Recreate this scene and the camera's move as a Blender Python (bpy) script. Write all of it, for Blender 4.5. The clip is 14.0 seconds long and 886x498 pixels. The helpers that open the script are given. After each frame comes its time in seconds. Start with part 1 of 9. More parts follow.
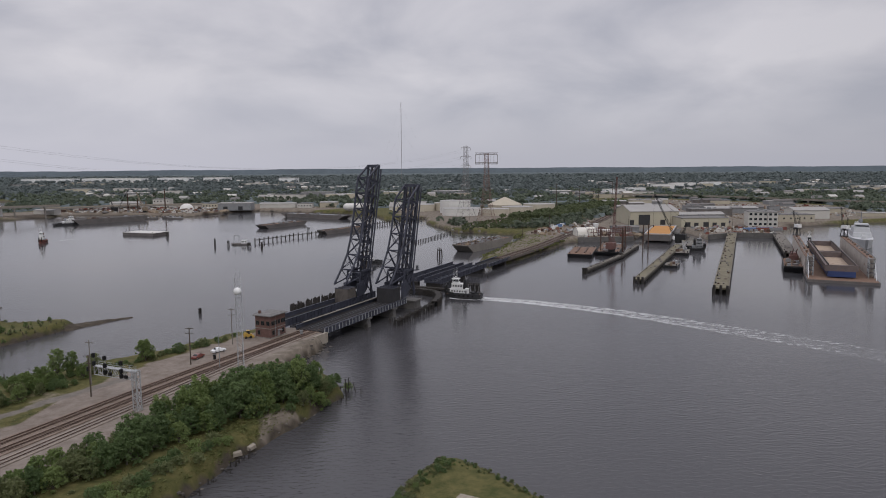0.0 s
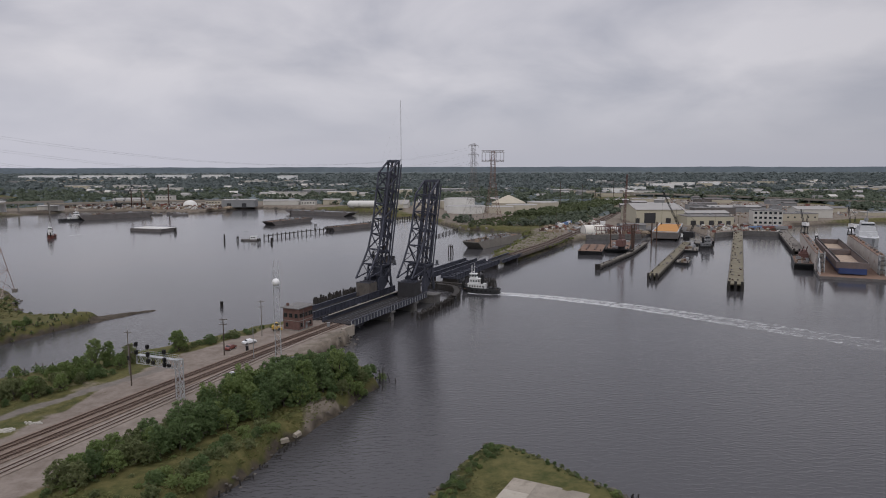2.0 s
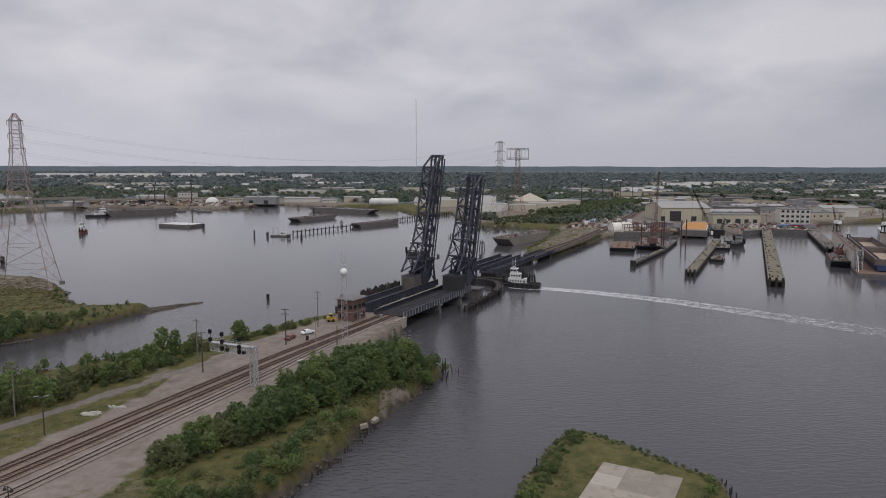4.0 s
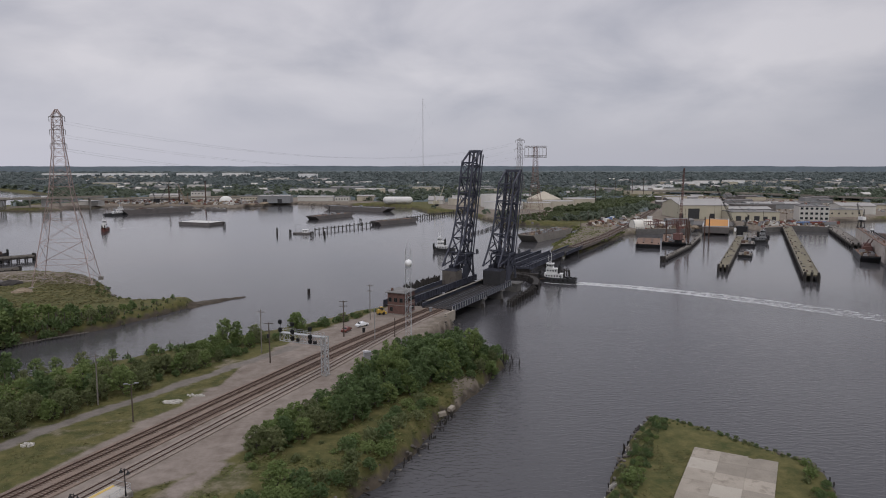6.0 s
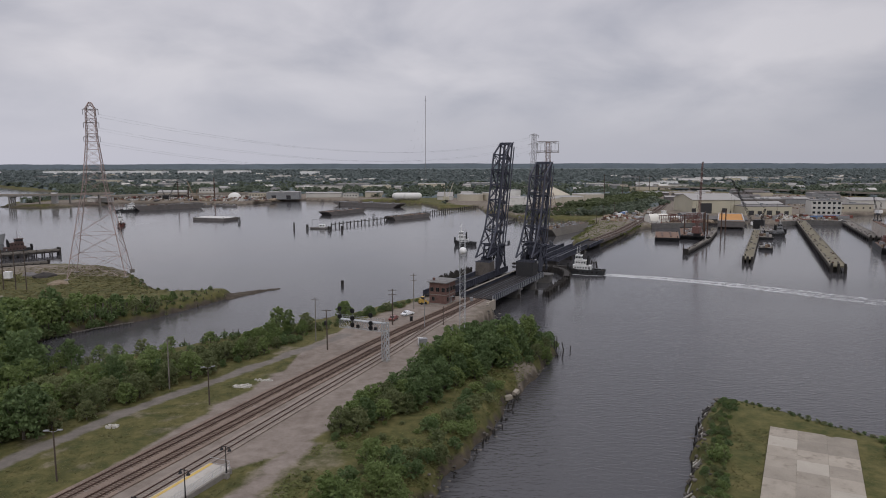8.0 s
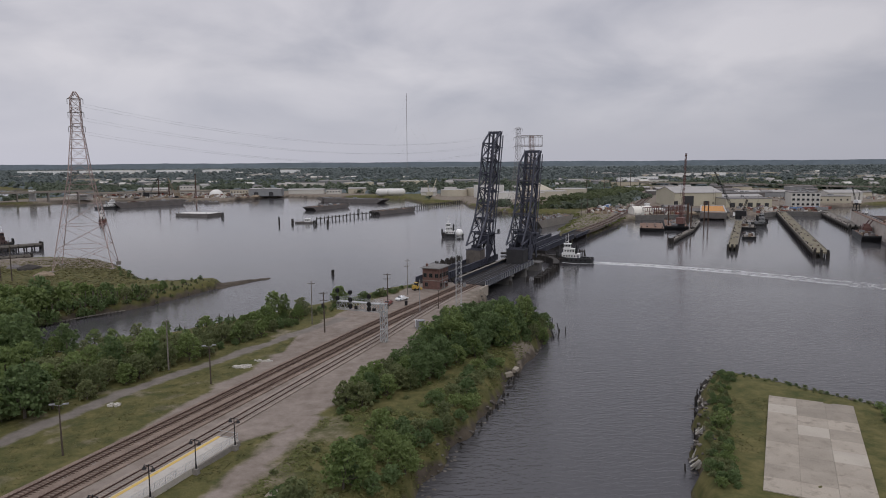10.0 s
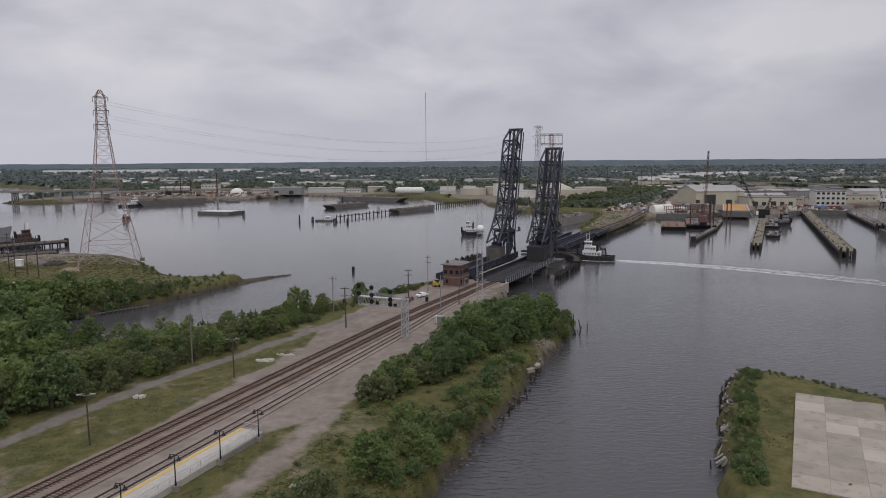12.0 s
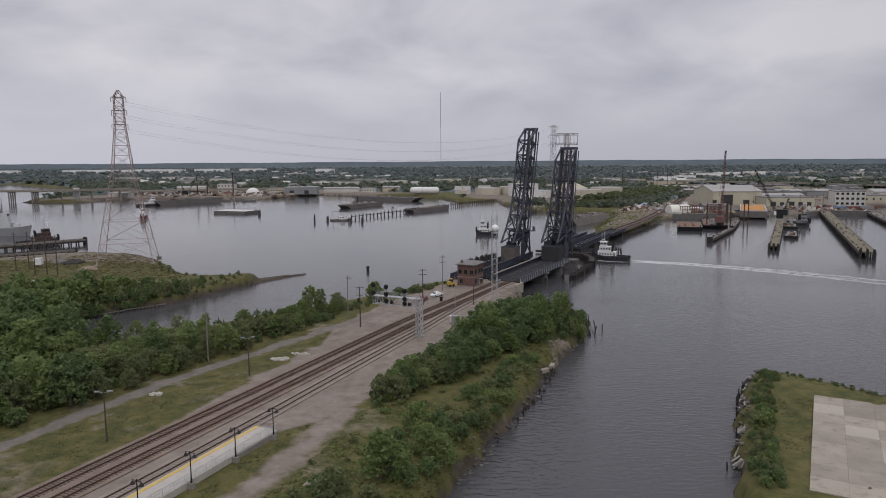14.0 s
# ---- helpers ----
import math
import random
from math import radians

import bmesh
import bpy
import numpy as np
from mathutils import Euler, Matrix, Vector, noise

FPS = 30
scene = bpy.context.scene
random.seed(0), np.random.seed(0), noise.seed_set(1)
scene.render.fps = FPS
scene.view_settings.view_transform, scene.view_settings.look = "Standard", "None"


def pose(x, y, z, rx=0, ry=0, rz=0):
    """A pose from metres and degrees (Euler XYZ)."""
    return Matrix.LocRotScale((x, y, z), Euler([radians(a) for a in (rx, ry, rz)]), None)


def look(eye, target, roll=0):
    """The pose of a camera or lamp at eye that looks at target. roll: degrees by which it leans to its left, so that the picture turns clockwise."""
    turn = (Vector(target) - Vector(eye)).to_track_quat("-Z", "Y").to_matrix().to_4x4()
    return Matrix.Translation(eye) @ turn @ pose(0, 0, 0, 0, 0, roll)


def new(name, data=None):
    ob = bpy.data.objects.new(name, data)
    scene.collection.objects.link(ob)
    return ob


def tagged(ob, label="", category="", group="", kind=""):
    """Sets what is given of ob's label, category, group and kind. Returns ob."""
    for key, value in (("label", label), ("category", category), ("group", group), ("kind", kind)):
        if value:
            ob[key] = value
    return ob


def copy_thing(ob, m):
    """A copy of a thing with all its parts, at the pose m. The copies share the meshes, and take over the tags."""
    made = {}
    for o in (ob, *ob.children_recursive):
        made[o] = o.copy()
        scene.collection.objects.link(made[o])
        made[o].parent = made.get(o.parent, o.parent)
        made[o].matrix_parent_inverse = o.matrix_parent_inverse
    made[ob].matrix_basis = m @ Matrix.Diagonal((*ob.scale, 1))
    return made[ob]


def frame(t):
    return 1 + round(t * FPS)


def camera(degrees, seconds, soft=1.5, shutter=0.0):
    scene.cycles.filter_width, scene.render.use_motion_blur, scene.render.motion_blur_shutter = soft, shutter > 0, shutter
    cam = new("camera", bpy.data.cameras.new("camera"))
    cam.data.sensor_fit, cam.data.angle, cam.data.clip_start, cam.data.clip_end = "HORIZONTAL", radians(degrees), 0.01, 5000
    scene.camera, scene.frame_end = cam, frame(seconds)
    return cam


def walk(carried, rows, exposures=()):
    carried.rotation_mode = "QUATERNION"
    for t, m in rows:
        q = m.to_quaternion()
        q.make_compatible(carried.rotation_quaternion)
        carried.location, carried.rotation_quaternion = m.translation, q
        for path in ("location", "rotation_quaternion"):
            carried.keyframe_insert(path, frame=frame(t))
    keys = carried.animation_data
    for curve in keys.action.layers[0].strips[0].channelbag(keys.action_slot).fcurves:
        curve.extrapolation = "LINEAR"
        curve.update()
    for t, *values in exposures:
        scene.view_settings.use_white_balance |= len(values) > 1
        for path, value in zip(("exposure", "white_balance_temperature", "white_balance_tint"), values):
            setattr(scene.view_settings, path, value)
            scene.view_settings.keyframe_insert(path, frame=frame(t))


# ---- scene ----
cam = camera(65.4, 14.0, 1.0)
PATH = [
    (0, (12.854, 5.34, 62.112), (12.793, 7.324, 61.871), -0.4),
    (0.5, (10.702, 4.645, 61.879), (10.644, 6.629, 61.637), -0.2),
    (1, (8.327, 3.926, 61.555), (8.273, 5.91, 61.313), -0.2),
    (1.5, (5.498, 3.154, 61.163), (5.45, 5.138, 60.919), -0.1),
    (2, (2.246, 2.317, 60.696), (2.198, 4.301, 60.452), -0.1),
    (2.5, (-1.319, 1.507, 60.232), (-1.376, 3.491, 59.987), 0.0),
    (3, (-5.082, 0.803, 59.8), (-5.148, 2.787, 59.554), 0.1),
    (5.5, (-25.037, -1.928, 56.792), (-25.118, 0.056, 56.548), -0.0),
    (6, (-29.547, -2.589, 56.413), (-29.626, -0.606, 56.168), 0.0),
    (6.5, (-34.183, -3.282, 55.92), (-34.26, -1.299, 55.674), -0.0),
    (7, (-38.643, -3.927, 55.33), (-38.718, -1.943, 55.085), -0.1),
    (7.5, (-42.357, -4.649, 54.649), (-42.431, -2.666, 54.402), -0.1),
    (8, (-44.828, -5.333, 53.906), (-44.9, -3.35, 53.655), -0.1),
    (10.5, (-49.38, -6.614, 48.732), (-49.391, -4.63, 48.478), -0.4),
    (11, (-49.617, -6.614, 48.539), (-49.646, -4.63, 48.285), -0.4),
    (11.5, (-49.697, -6.532, 48.451), (-49.747, -4.549, 48.197), -0.4),
    (12, (-49.777, -6.465, 48.377), (-49.847, -4.483, 48.122), -0.4),
    (12.5, (-49.848, -6.374, 48.339), (-49.932, -4.392, 48.084), -0.3),
    (13, (-49.84, -6.326, 48.314), (-49.935, -4.344, 48.059), -0.4),
    (13.5, (-49.791, -6.361, 48.297), (-49.896, -4.38, 48.042), -0.4),
    (14, (-49.786, -6.377, 48.291), (-49.898, -4.397, 48.036), -0.4),
]
walk(cam, [(t, look(eye, target, roll)) for t, eye, target, roll in PATH])

# ---- sky, sun ----
world = bpy.data.worlds.new("overcast")
scene.world = world
world.use_nodes = True
wn, wl = world.node_tree.nodes, world.node_tree.links
wn.clear()


w_out = wn.new("ShaderNodeOutputWorld")
w_bg = wn.new("ShaderNodeBackground")
w_sky = wn.new("ShaderNodeTexSky")
w_sky.sky_type, w_sky.sun_disc = "NISHITA", False
w_sky.sun_elevation, w_sky.sun_rotation = radians(52), radians(200)
w_co = wn.new("ShaderNodeTexCoord")
w_sep = wn.new("ShaderNodeSeparateXYZ")
wl.new(w_co.outputs["Generated"], w_sep.inputs[0])
w_up = wn.new("ShaderNodeMath"); w_up.operation = "MAXIMUM"; w_up.inputs[1].default_value = 0.0
wl.new(w_sep.outputs["Z"], w_up.inputs[0])
w_den = wn.new("ShaderNodeMath"); w_den.operation = "ADD"; w_den.inputs[1].default_value = 0.34
wl.new(w_up.outputs[0], w_den.inputs[0])
w_dx = wn.new("ShaderNodeMath"); w_dx.operation = "DIVIDE"
w_dy = wn.new("ShaderNodeMath"); w_dy.operation = "DIVIDE"
wl.new(w_sep.outputs["X"], w_dx.inputs[0]); wl.new(w_den.outputs[0], w_dx.inputs[1])
wl.new(w_sep.outputs["Y"], w_dy.inputs[0]); wl.new(w_den.outputs[0], w_dy.inputs[1])
w_com = wn.new("ShaderNodeCombineXYZ")
wl.new(w_dx.outputs[0], w_com.inputs[0]); wl.new(w_dy.outputs[0], w_com.inputs[1])
w_n1 = wn.new("ShaderNodeTexNoise")
w_n1.inputs["Scale"].default_value, w_n1.inputs["Detail"].default_value = 1.75, 7
w_n1.inputs["Roughness"].default_value, w_n1.inputs["Distortion"].default_value = 0.50, 0.3
wl.new(w_com.outputs[0], w_n1.inputs["Vector"])
w_r = wn.new("ShaderNodeValToRGB")
w_r.color_ramp.elements[0].position, w_r.color_ramp.elements[0].color = 0.36, (0.425, 0.427, 0.49, 1)
w_r.color_ramp.elements[1].position, w_r.color_ramp.elements[1].color = 0.64, (0.665, 0.645, 0.69, 1)
e = w_r.color_ramp.elements.new(0.50); e.color = (0.552, 0.542, 0.595, 1)
wl.new(w_n1.outputs["Fac"], w_r.inputs[0])
# near the horizon the cloud deck thins into an even grey-blue
w_hz = wn.new("ShaderNodeMapRange")
w_hz.inputs[1].default_value, w_hz.inputs[2].default_value = 0.01, 0.13
wl.new(w_up.outputs[0], w_hz.inputs[0])
w_mh = wn.new("ShaderNodeMix"); w_mh.data_type = "RGBA"
w_we = wn.new("ShaderNodeMapRange"); w_we.interpolation_type = "SMOOTHSTEP"
w_we.inputs[1].default_value, w_we.inputs[2].default_value = -0.65, 0.15
wl.new(w_sep.outputs["X"], w_we.inputs[0])
w_hc = wn.new("ShaderNodeMix"); w_hc.data_type = "RGBA"
w_hc.inputs[6].default_value, w_hc.inputs[7].default_value = (0.555, 0.553, 0.635, 1), (0.458, 0.460, 0.530, 1)
wl.new(w_we.outputs[0], w_hc.inputs[0]); wl.new(w_hc.outputs[2], w_mh.inputs[6])
wl.new(w_hz.outputs[0], w_mh.inputs[0]); wl.new(w_r.outputs[0], w_mh.inputs[7])
w_sc = wn.new("ShaderNodeVectorMath"); w_sc.operation = "SCALE"; w_sc.inputs["Scale"].default_value = 0.08
wl.new(w_sky.outputs[0], w_sc.inputs[0])
w_mx = wn.new("ShaderNodeMix"); w_mx.data_type = "RGBA"; w_mx.inputs[0].default_value = 0.93
wl.new(w_sc.outputs[0], w_mx.inputs[6]); wl.new(w_mh.outputs[2], w_mx.inputs[7])
wl.new(w_mx.outputs[2], w_bg.inputs[0])
# an overcast sky is brighter overhead than low down
w_zen = wn.new("ShaderNodeMapRange")
w_zen.inputs[1].default_value, w_zen.inputs[2].default_value = 0.34, 0.9
w_zen.inputs[3].default_value, w_zen.inputs[4].default_value = 1.0, 2.1
wl.new(w_up.outputs[0], w_zen.inputs[0])
# the cloud deck thickens towards the east
w_east = wn.new("ShaderNodeMapRange"); w_east.interpolation_type = "SMOOTHSTEP"
w_east.inputs[1].default_value, w_east.inputs[2].default_value = 0.12, 0.75
w_east.inputs[3].default_value, w_east.inputs[4].default_value = 1.0, 0.86
wl.new(w_sep.outputs["X"], w_east.inputs[0])
w_mul = wn.new("ShaderNodeMath"); w_mul.operation = "MULTIPLY"
wl.new(w_zen.outputs[0], w_mul.inputs[0]); wl.new(w_east.outputs[0], w_mul.inputs[1])
wl.new(w_mul.outputs[0], w_bg.inputs[1])
wl.new(w_bg.outputs[0], w_out.inputs[0])
sun = new("sun", bpy.data.lights.new("sun", "SUN"))
sun.data.energy, sun.data.angle, sun.data.color = 0.7, radians(14), (1, 0.96, 0.9)
sun.matrix_world = look((60, -120, 300), (0, 150, 0))
scene.view_settings.exposure = 0.0

# ---- materials ----
MATS = {}


def mat(name, base, rough=0.8, metal=0.0, vary=0.25, scale=0.6, fine=8.0, bump=0.15, stain=None, spec=0.4, per_object=0.0):
    """A weathered surface: base colour varied at two sizes, a second colour in patches, and fine relief."""
    if name in MATS:
        return MATS[name]
    m = bpy.data.materials.new(name)
    m.use_nodes = True
    nt = m.node_tree
    n, l = nt.nodes, nt.links
    p = n["Principled BSDF"]
    co = n.new("ShaderNodeTexCoord")
    a = n.new("ShaderNodeTexNoise"); a.inputs["Scale"].default_value = scale; a.inputs["Detail"].default_value = 4
    b = n.new("ShaderNodeTexNoise"); b.inputs["Scale"].default_value = fine; b.inputs["Detail"].default_value = 3
    for k in (a, b):
        l.new(co.outputs["Object"], k.inputs["Vector"])
    ad = n.new("ShaderNodeMath"); ad.operation = "ADD"
    l.new(a.outputs["Fac"], ad.inputs[0]); l.new(b.outputs["Fac"], ad.inputs[1])
    if per_object:
        oi = n.new("ShaderNodeObjectInfo")
        mm = n.new("ShaderNodeMath"); mm.operation = "MULTIPLY_ADD"
        mm.inputs[1].default_value = per_object
        l.new(oi.outputs["Random"], mm.inputs[0]); l.new(ad.outputs[0], mm.inputs[2])
        ad2 = n.new("ShaderNodeMath"); ad2.operation = "SUBTRACT"; ad2.inputs[1].default_value = per_object * 0.5
        l.new(mm.outputs[0], ad2.inputs[0]); ad = ad2
    mr = n.new("ShaderNodeMapRange")
    mr.inputs[1].default_value, mr.inputs[2].default_value = 0.65, 1.35
    mr.inputs[3].default_value, mr.inputs[4].default_value = 1 - vary, 1 + vary
    mr.clamp = False
    l.new(ad.outputs[0], mr.inputs[0])
    sc = n.new("ShaderNodeVectorMath"); sc.operation = "SCALE"
    sc.inputs[0].default_value = base[:3]
    l.new(mr.outputs[0], sc.inputs["Scale"])
    col = sc.outputs[0]
    if stain:
        c = n.new("ShaderNodeTexNoise"); c.inputs["Scale"].default_value = scale * 2.3; c.inputs["Detail"].default_value = 6
        c.inputs["Roughness"].default_value = 0.65
        l.new(co.outputs["Object"], c.inputs["Vector"])
        cr = n.new("ShaderNodeMapRange"); cr.inputs[1].default_value, cr.inputs[2].default_value = stain[3], stain[3] + 0.14
        l.new(c.outputs["Fac"], cr.inputs[0])
        mx = n.new("ShaderNodeMix"); mx.data_type = "RGBA"
        mx.inputs[7].default_value = (*stain[:3], 1)
        l.new(cr.outputs[0], mx.inputs[0]); l.new(col, mx.inputs[6])
        col = mx.outputs[2]
    l.new(col, p.inputs["Base Color"])
    p.inputs["Roughness"].default_value, p.inputs["Metallic"].default_value = rough, metal
    p.inputs["Specular IOR Level"].default_value = spec
    if bump:
        bp = n.new("ShaderNodeBump"); bp.inputs["Strength"].default_value = bump; bp.inputs["Distance"].default_value = 0.1
        l.new(b.outputs["Fac"], bp.inputs["Height"]); l.new(bp.outputs[0], p.inputs["Normal"])
    MATS[name] = m
    return m


STEEL = mat("weathered black bridge steel", (0.047, 0.050, 0.068), 0.62, 0.0, 0.4, 0.25, 3, 0.2, (0.064, 0.056, 0.056, 0.60), 0.35)
STEEL_G = mat("grey painted girder steel", (0.075, 0.08, 0.09), 0.6, 0, 0.3, 0.3, 3, 0.15, (0.07, 0.055, 0.045, 0.62))
PALE_RAIL = mat("pale galvanised steel", (0.42, 0.43, 0.44), 0.5, 0.3, 0.15, 1, 8, 0.05)
CONC = mat("weathered concrete", (0.215, 0.20, 0.18), 0.9, 0, 0.22, 0.35, 5, 0.25, (0.16, 0.14, 0.12, 0.55))
CONC_D = mat("dark stained concrete", (0.12, 0.115, 0.11), 0.9, 0, 0.3, 0.3, 4, 0.3, (0.05, 0.045, 0.04, 0.55))
CONC_L = mat("pale concrete slab", (0.278, 0.247, 0.204), 0.9, 0, 0.20, 0.22, 6, 0.1, (0.212, 0.186, 0.15, 0.53), 0.3, 0.7)
BRICK = mat("dark red brick", (0.132, 0.076, 0.064), 0.9, 0, 0.3, 0.8, 6, 0.3, (0.11, 0.06, 0.05, 0.58))
ROOF = mat("grey gravelled roof", (0.17, 0.165, 0.16), 0.95, 0, 0.2, 0.5, 6, 0.2, (0.11, 0.105, 0.10, 0.55))
GLASS = mat("dark window glass", (0.015, 0.02, 0.024), 0.08, 0, 0.1, 0.5, 2, 0.0, None, 0.5)
RUST = mat("rusty rail steel", (0.084, 0.050, 0.037), 0.6, 0.3, 0.3, 1, 10, 0.2)
TIE = mat("old creosoted tie", (0.104, 0.074, 0.058), 0.95, 0, 0.35, 1, 6, 0.3)
TIE_P = mat("gravel-dusted tie", (0.185, 0.156, 0.136), 0.95, 0, 0.3, 1, 6, 0.3)
TIMBER = mat("tarred timber pile", (0.035, 0.031, 0.028), 0.9, 0, 0.4, 0.6, 5, 0.4, (0.07, 0.06, 0.05, 0.62))
WOOD_G = mat("greyed timber", (0.17, 0.155, 0.135), 0.9, 0, 0.25, 0.5, 5, 0.3, (0.09, 0.08, 0.07, 0.56))
POLE = mat("brown wooden pole", (0.075, 0.058, 0.046), 0.9, 0, 0.25, 0.4, 6, 0.2)
YELLOW = mat("yellow tactile paving", (0.50, 0.35, 0.10), 0.85, 0, 0.15, 1, 6, 0.1)
WHITE = mat("white paint", (0.70, 0.70, 0.69), 0.5, 0, 0.08, 0.5, 4, 0.03, (0.5, 0.48, 0.44, 0.63))
CREAM = mat("cream painted metal", (0.43, 0.40, 0.31), 0.7, 0, 0.1, 0.1, 2, 0.05, (0.42, 0.38, 0.29, 0.6))
HULL_B = mat("black hull paint", (0.035, 0.036, 0.038), 0.5, 0, 0.3, 0.3, 3, 0.1, (0.07, 0.045, 0.035, 0.66))
HULL_R = mat("rust red hull paint", (0.17, 0.055, 0.04), 0.65, 0, 0.25, 0.3, 3, 0.1, (0.09, 0.05, 0.04, 0.56))
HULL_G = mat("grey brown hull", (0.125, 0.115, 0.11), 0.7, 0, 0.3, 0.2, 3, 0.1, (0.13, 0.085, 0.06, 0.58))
HULL_BL = mat("blue hull paint", (0.03, 0.05, 0.14), 0.5, 0, 0.2, 0.3, 3, 0.05)
DECK_R = mat("rusty deck plate", (0.17, 0.105, 0.072), 0.85, 0, 0.3, 0.3, 3, 0.2, (0.11, 0.085, 0.07, 0.54))
ORANGE = mat("orange cargo deck", (0.43, 0.21, 0.06), 0.85, 0, 0.2, 0.3, 3, 0.1, (0.40, 0.24, 0.10, 0.58))
REDPAINT = mat("red oxide crane paint", (0.135, 0.068, 0.058), 0.6, 0, 0.2, 0.5, 3, 0.05)
GREY_P = mat("mid grey paint", (0.22, 0.225, 0.23), 0.6, 0, 0.15, 0.4, 3, 0.05)
GALV = mat("dull lattice steel", (0.20, 0.185, 0.175), 0.6, 0.2, 0.2, 0.3, 3, 0.0)
BLACK = mat("black plastic", (0.012, 0.012, 0.013), 0.5, 0, 0.1, 1, 4, 0)
RUBBER = mat("black rubber", (0.015, 0.015, 0.015), 0.85, 0, 0.1, 1, 6, 0.1)
LOADER = mat("yellow machine paint", (0.43, 0.28, 0.06), 0.5, 0, 0.1, 1, 4, 0)
DUN = mat("dry stacked material", (0.22, 0.175, 0.125), 0.95, 0, 0.35, 0.12, 1, 0.4, (0.16, 0.12, 0.08, 0.54))
ROCK = mat("grey rubble rock", (0.105, 0.094, 0.082), 0.95, 0, 0.35, 0.7, 4, 0.4, (0.06, 0.052, 0.044, 0.55), 0.3, 0.6)
TANKW = mat("off-white tank paint", (0.62, 0.61, 0.58), 0.6, 0, 0.06, 0.05, 1, 0.02, (0.50, 0.48, 0.44, 0.6))
TANKC = mat("beige tank paint", (0.47, 0.43, 0.35), 0.7, 0, 0.08, 0.05, 1, 0.02, (0.40, 0.36, 0.29, 0.6))


def leaf_mat(name, c1, c2):
    m = bpy.data.materials.new(name)
    m.use_nodes = True
    n, l = m.node_tree.nodes, m.node_tree.links
    p = n["Principled BSDF"]
    g = n.new("ShaderNodeNewGeometry")
    o = n.new("ShaderNodeObjectInfo")
    ad = n.new("ShaderNodeMath"); ad.operation = "ADD"
    hf = n.new("ShaderNodeMath"); hf.operation = "MULTIPLY"; hf.inputs[1].default_value = 0.5
    l.new(g.outputs["Random Per Island"], ad.inputs[0]); l.new(o.outputs["Random"], ad.inputs[1]); l.new(ad.outputs[0], hf.inputs[0])
    mx = n.new("ShaderNodeMix"); mx.data_type = "RGBA"
    mx.inputs[6].default_value, mx.inputs[7].default_value = (*c1, 1), (*c2, 1)
    l.new(hf.outputs[0], mx.inputs[0]); l.new(mx.outputs[2], p.inputs["Base Color"])
    p.inputs["Roughness"].default_value = 0.65
    p.inputs["Specular IOR Level"].default_value = 0.25
    tr = n.new("ShaderNodeBsdfTranslucent")
    l.new(mx.outputs[2], tr.inputs["Color"])
    ms = n.new("ShaderNodeMixShader"); ms.inputs[0].default_value = 0.48
    l.new(p.outputs[0], ms.inputs[1]); l.new(tr.outputs[0], ms.inputs[2])
    l.new(ms.outputs[0], n["Material Output"].inputs["Surface"])
    MATS[name] = m
    return m


LEAF_D = leaf_mat("dark green leaves", (0.088, 0.134, 0.054), (0.164, 0.224, 0.092))
LEAF_Y = leaf_mat("fresh green leaves", (0.120, 0.174, 0.056), (0.226, 0.282, 0.106))
LEAF_O = leaf_mat("olive scrub leaves", (0.114, 0.142, 0.060), (0.216, 0.236, 0.112))
BARK = mat("grey brown bark", (0.10, 0.085, 0.07), 0.95, 0, 0.3, 1, 8, 0.4)


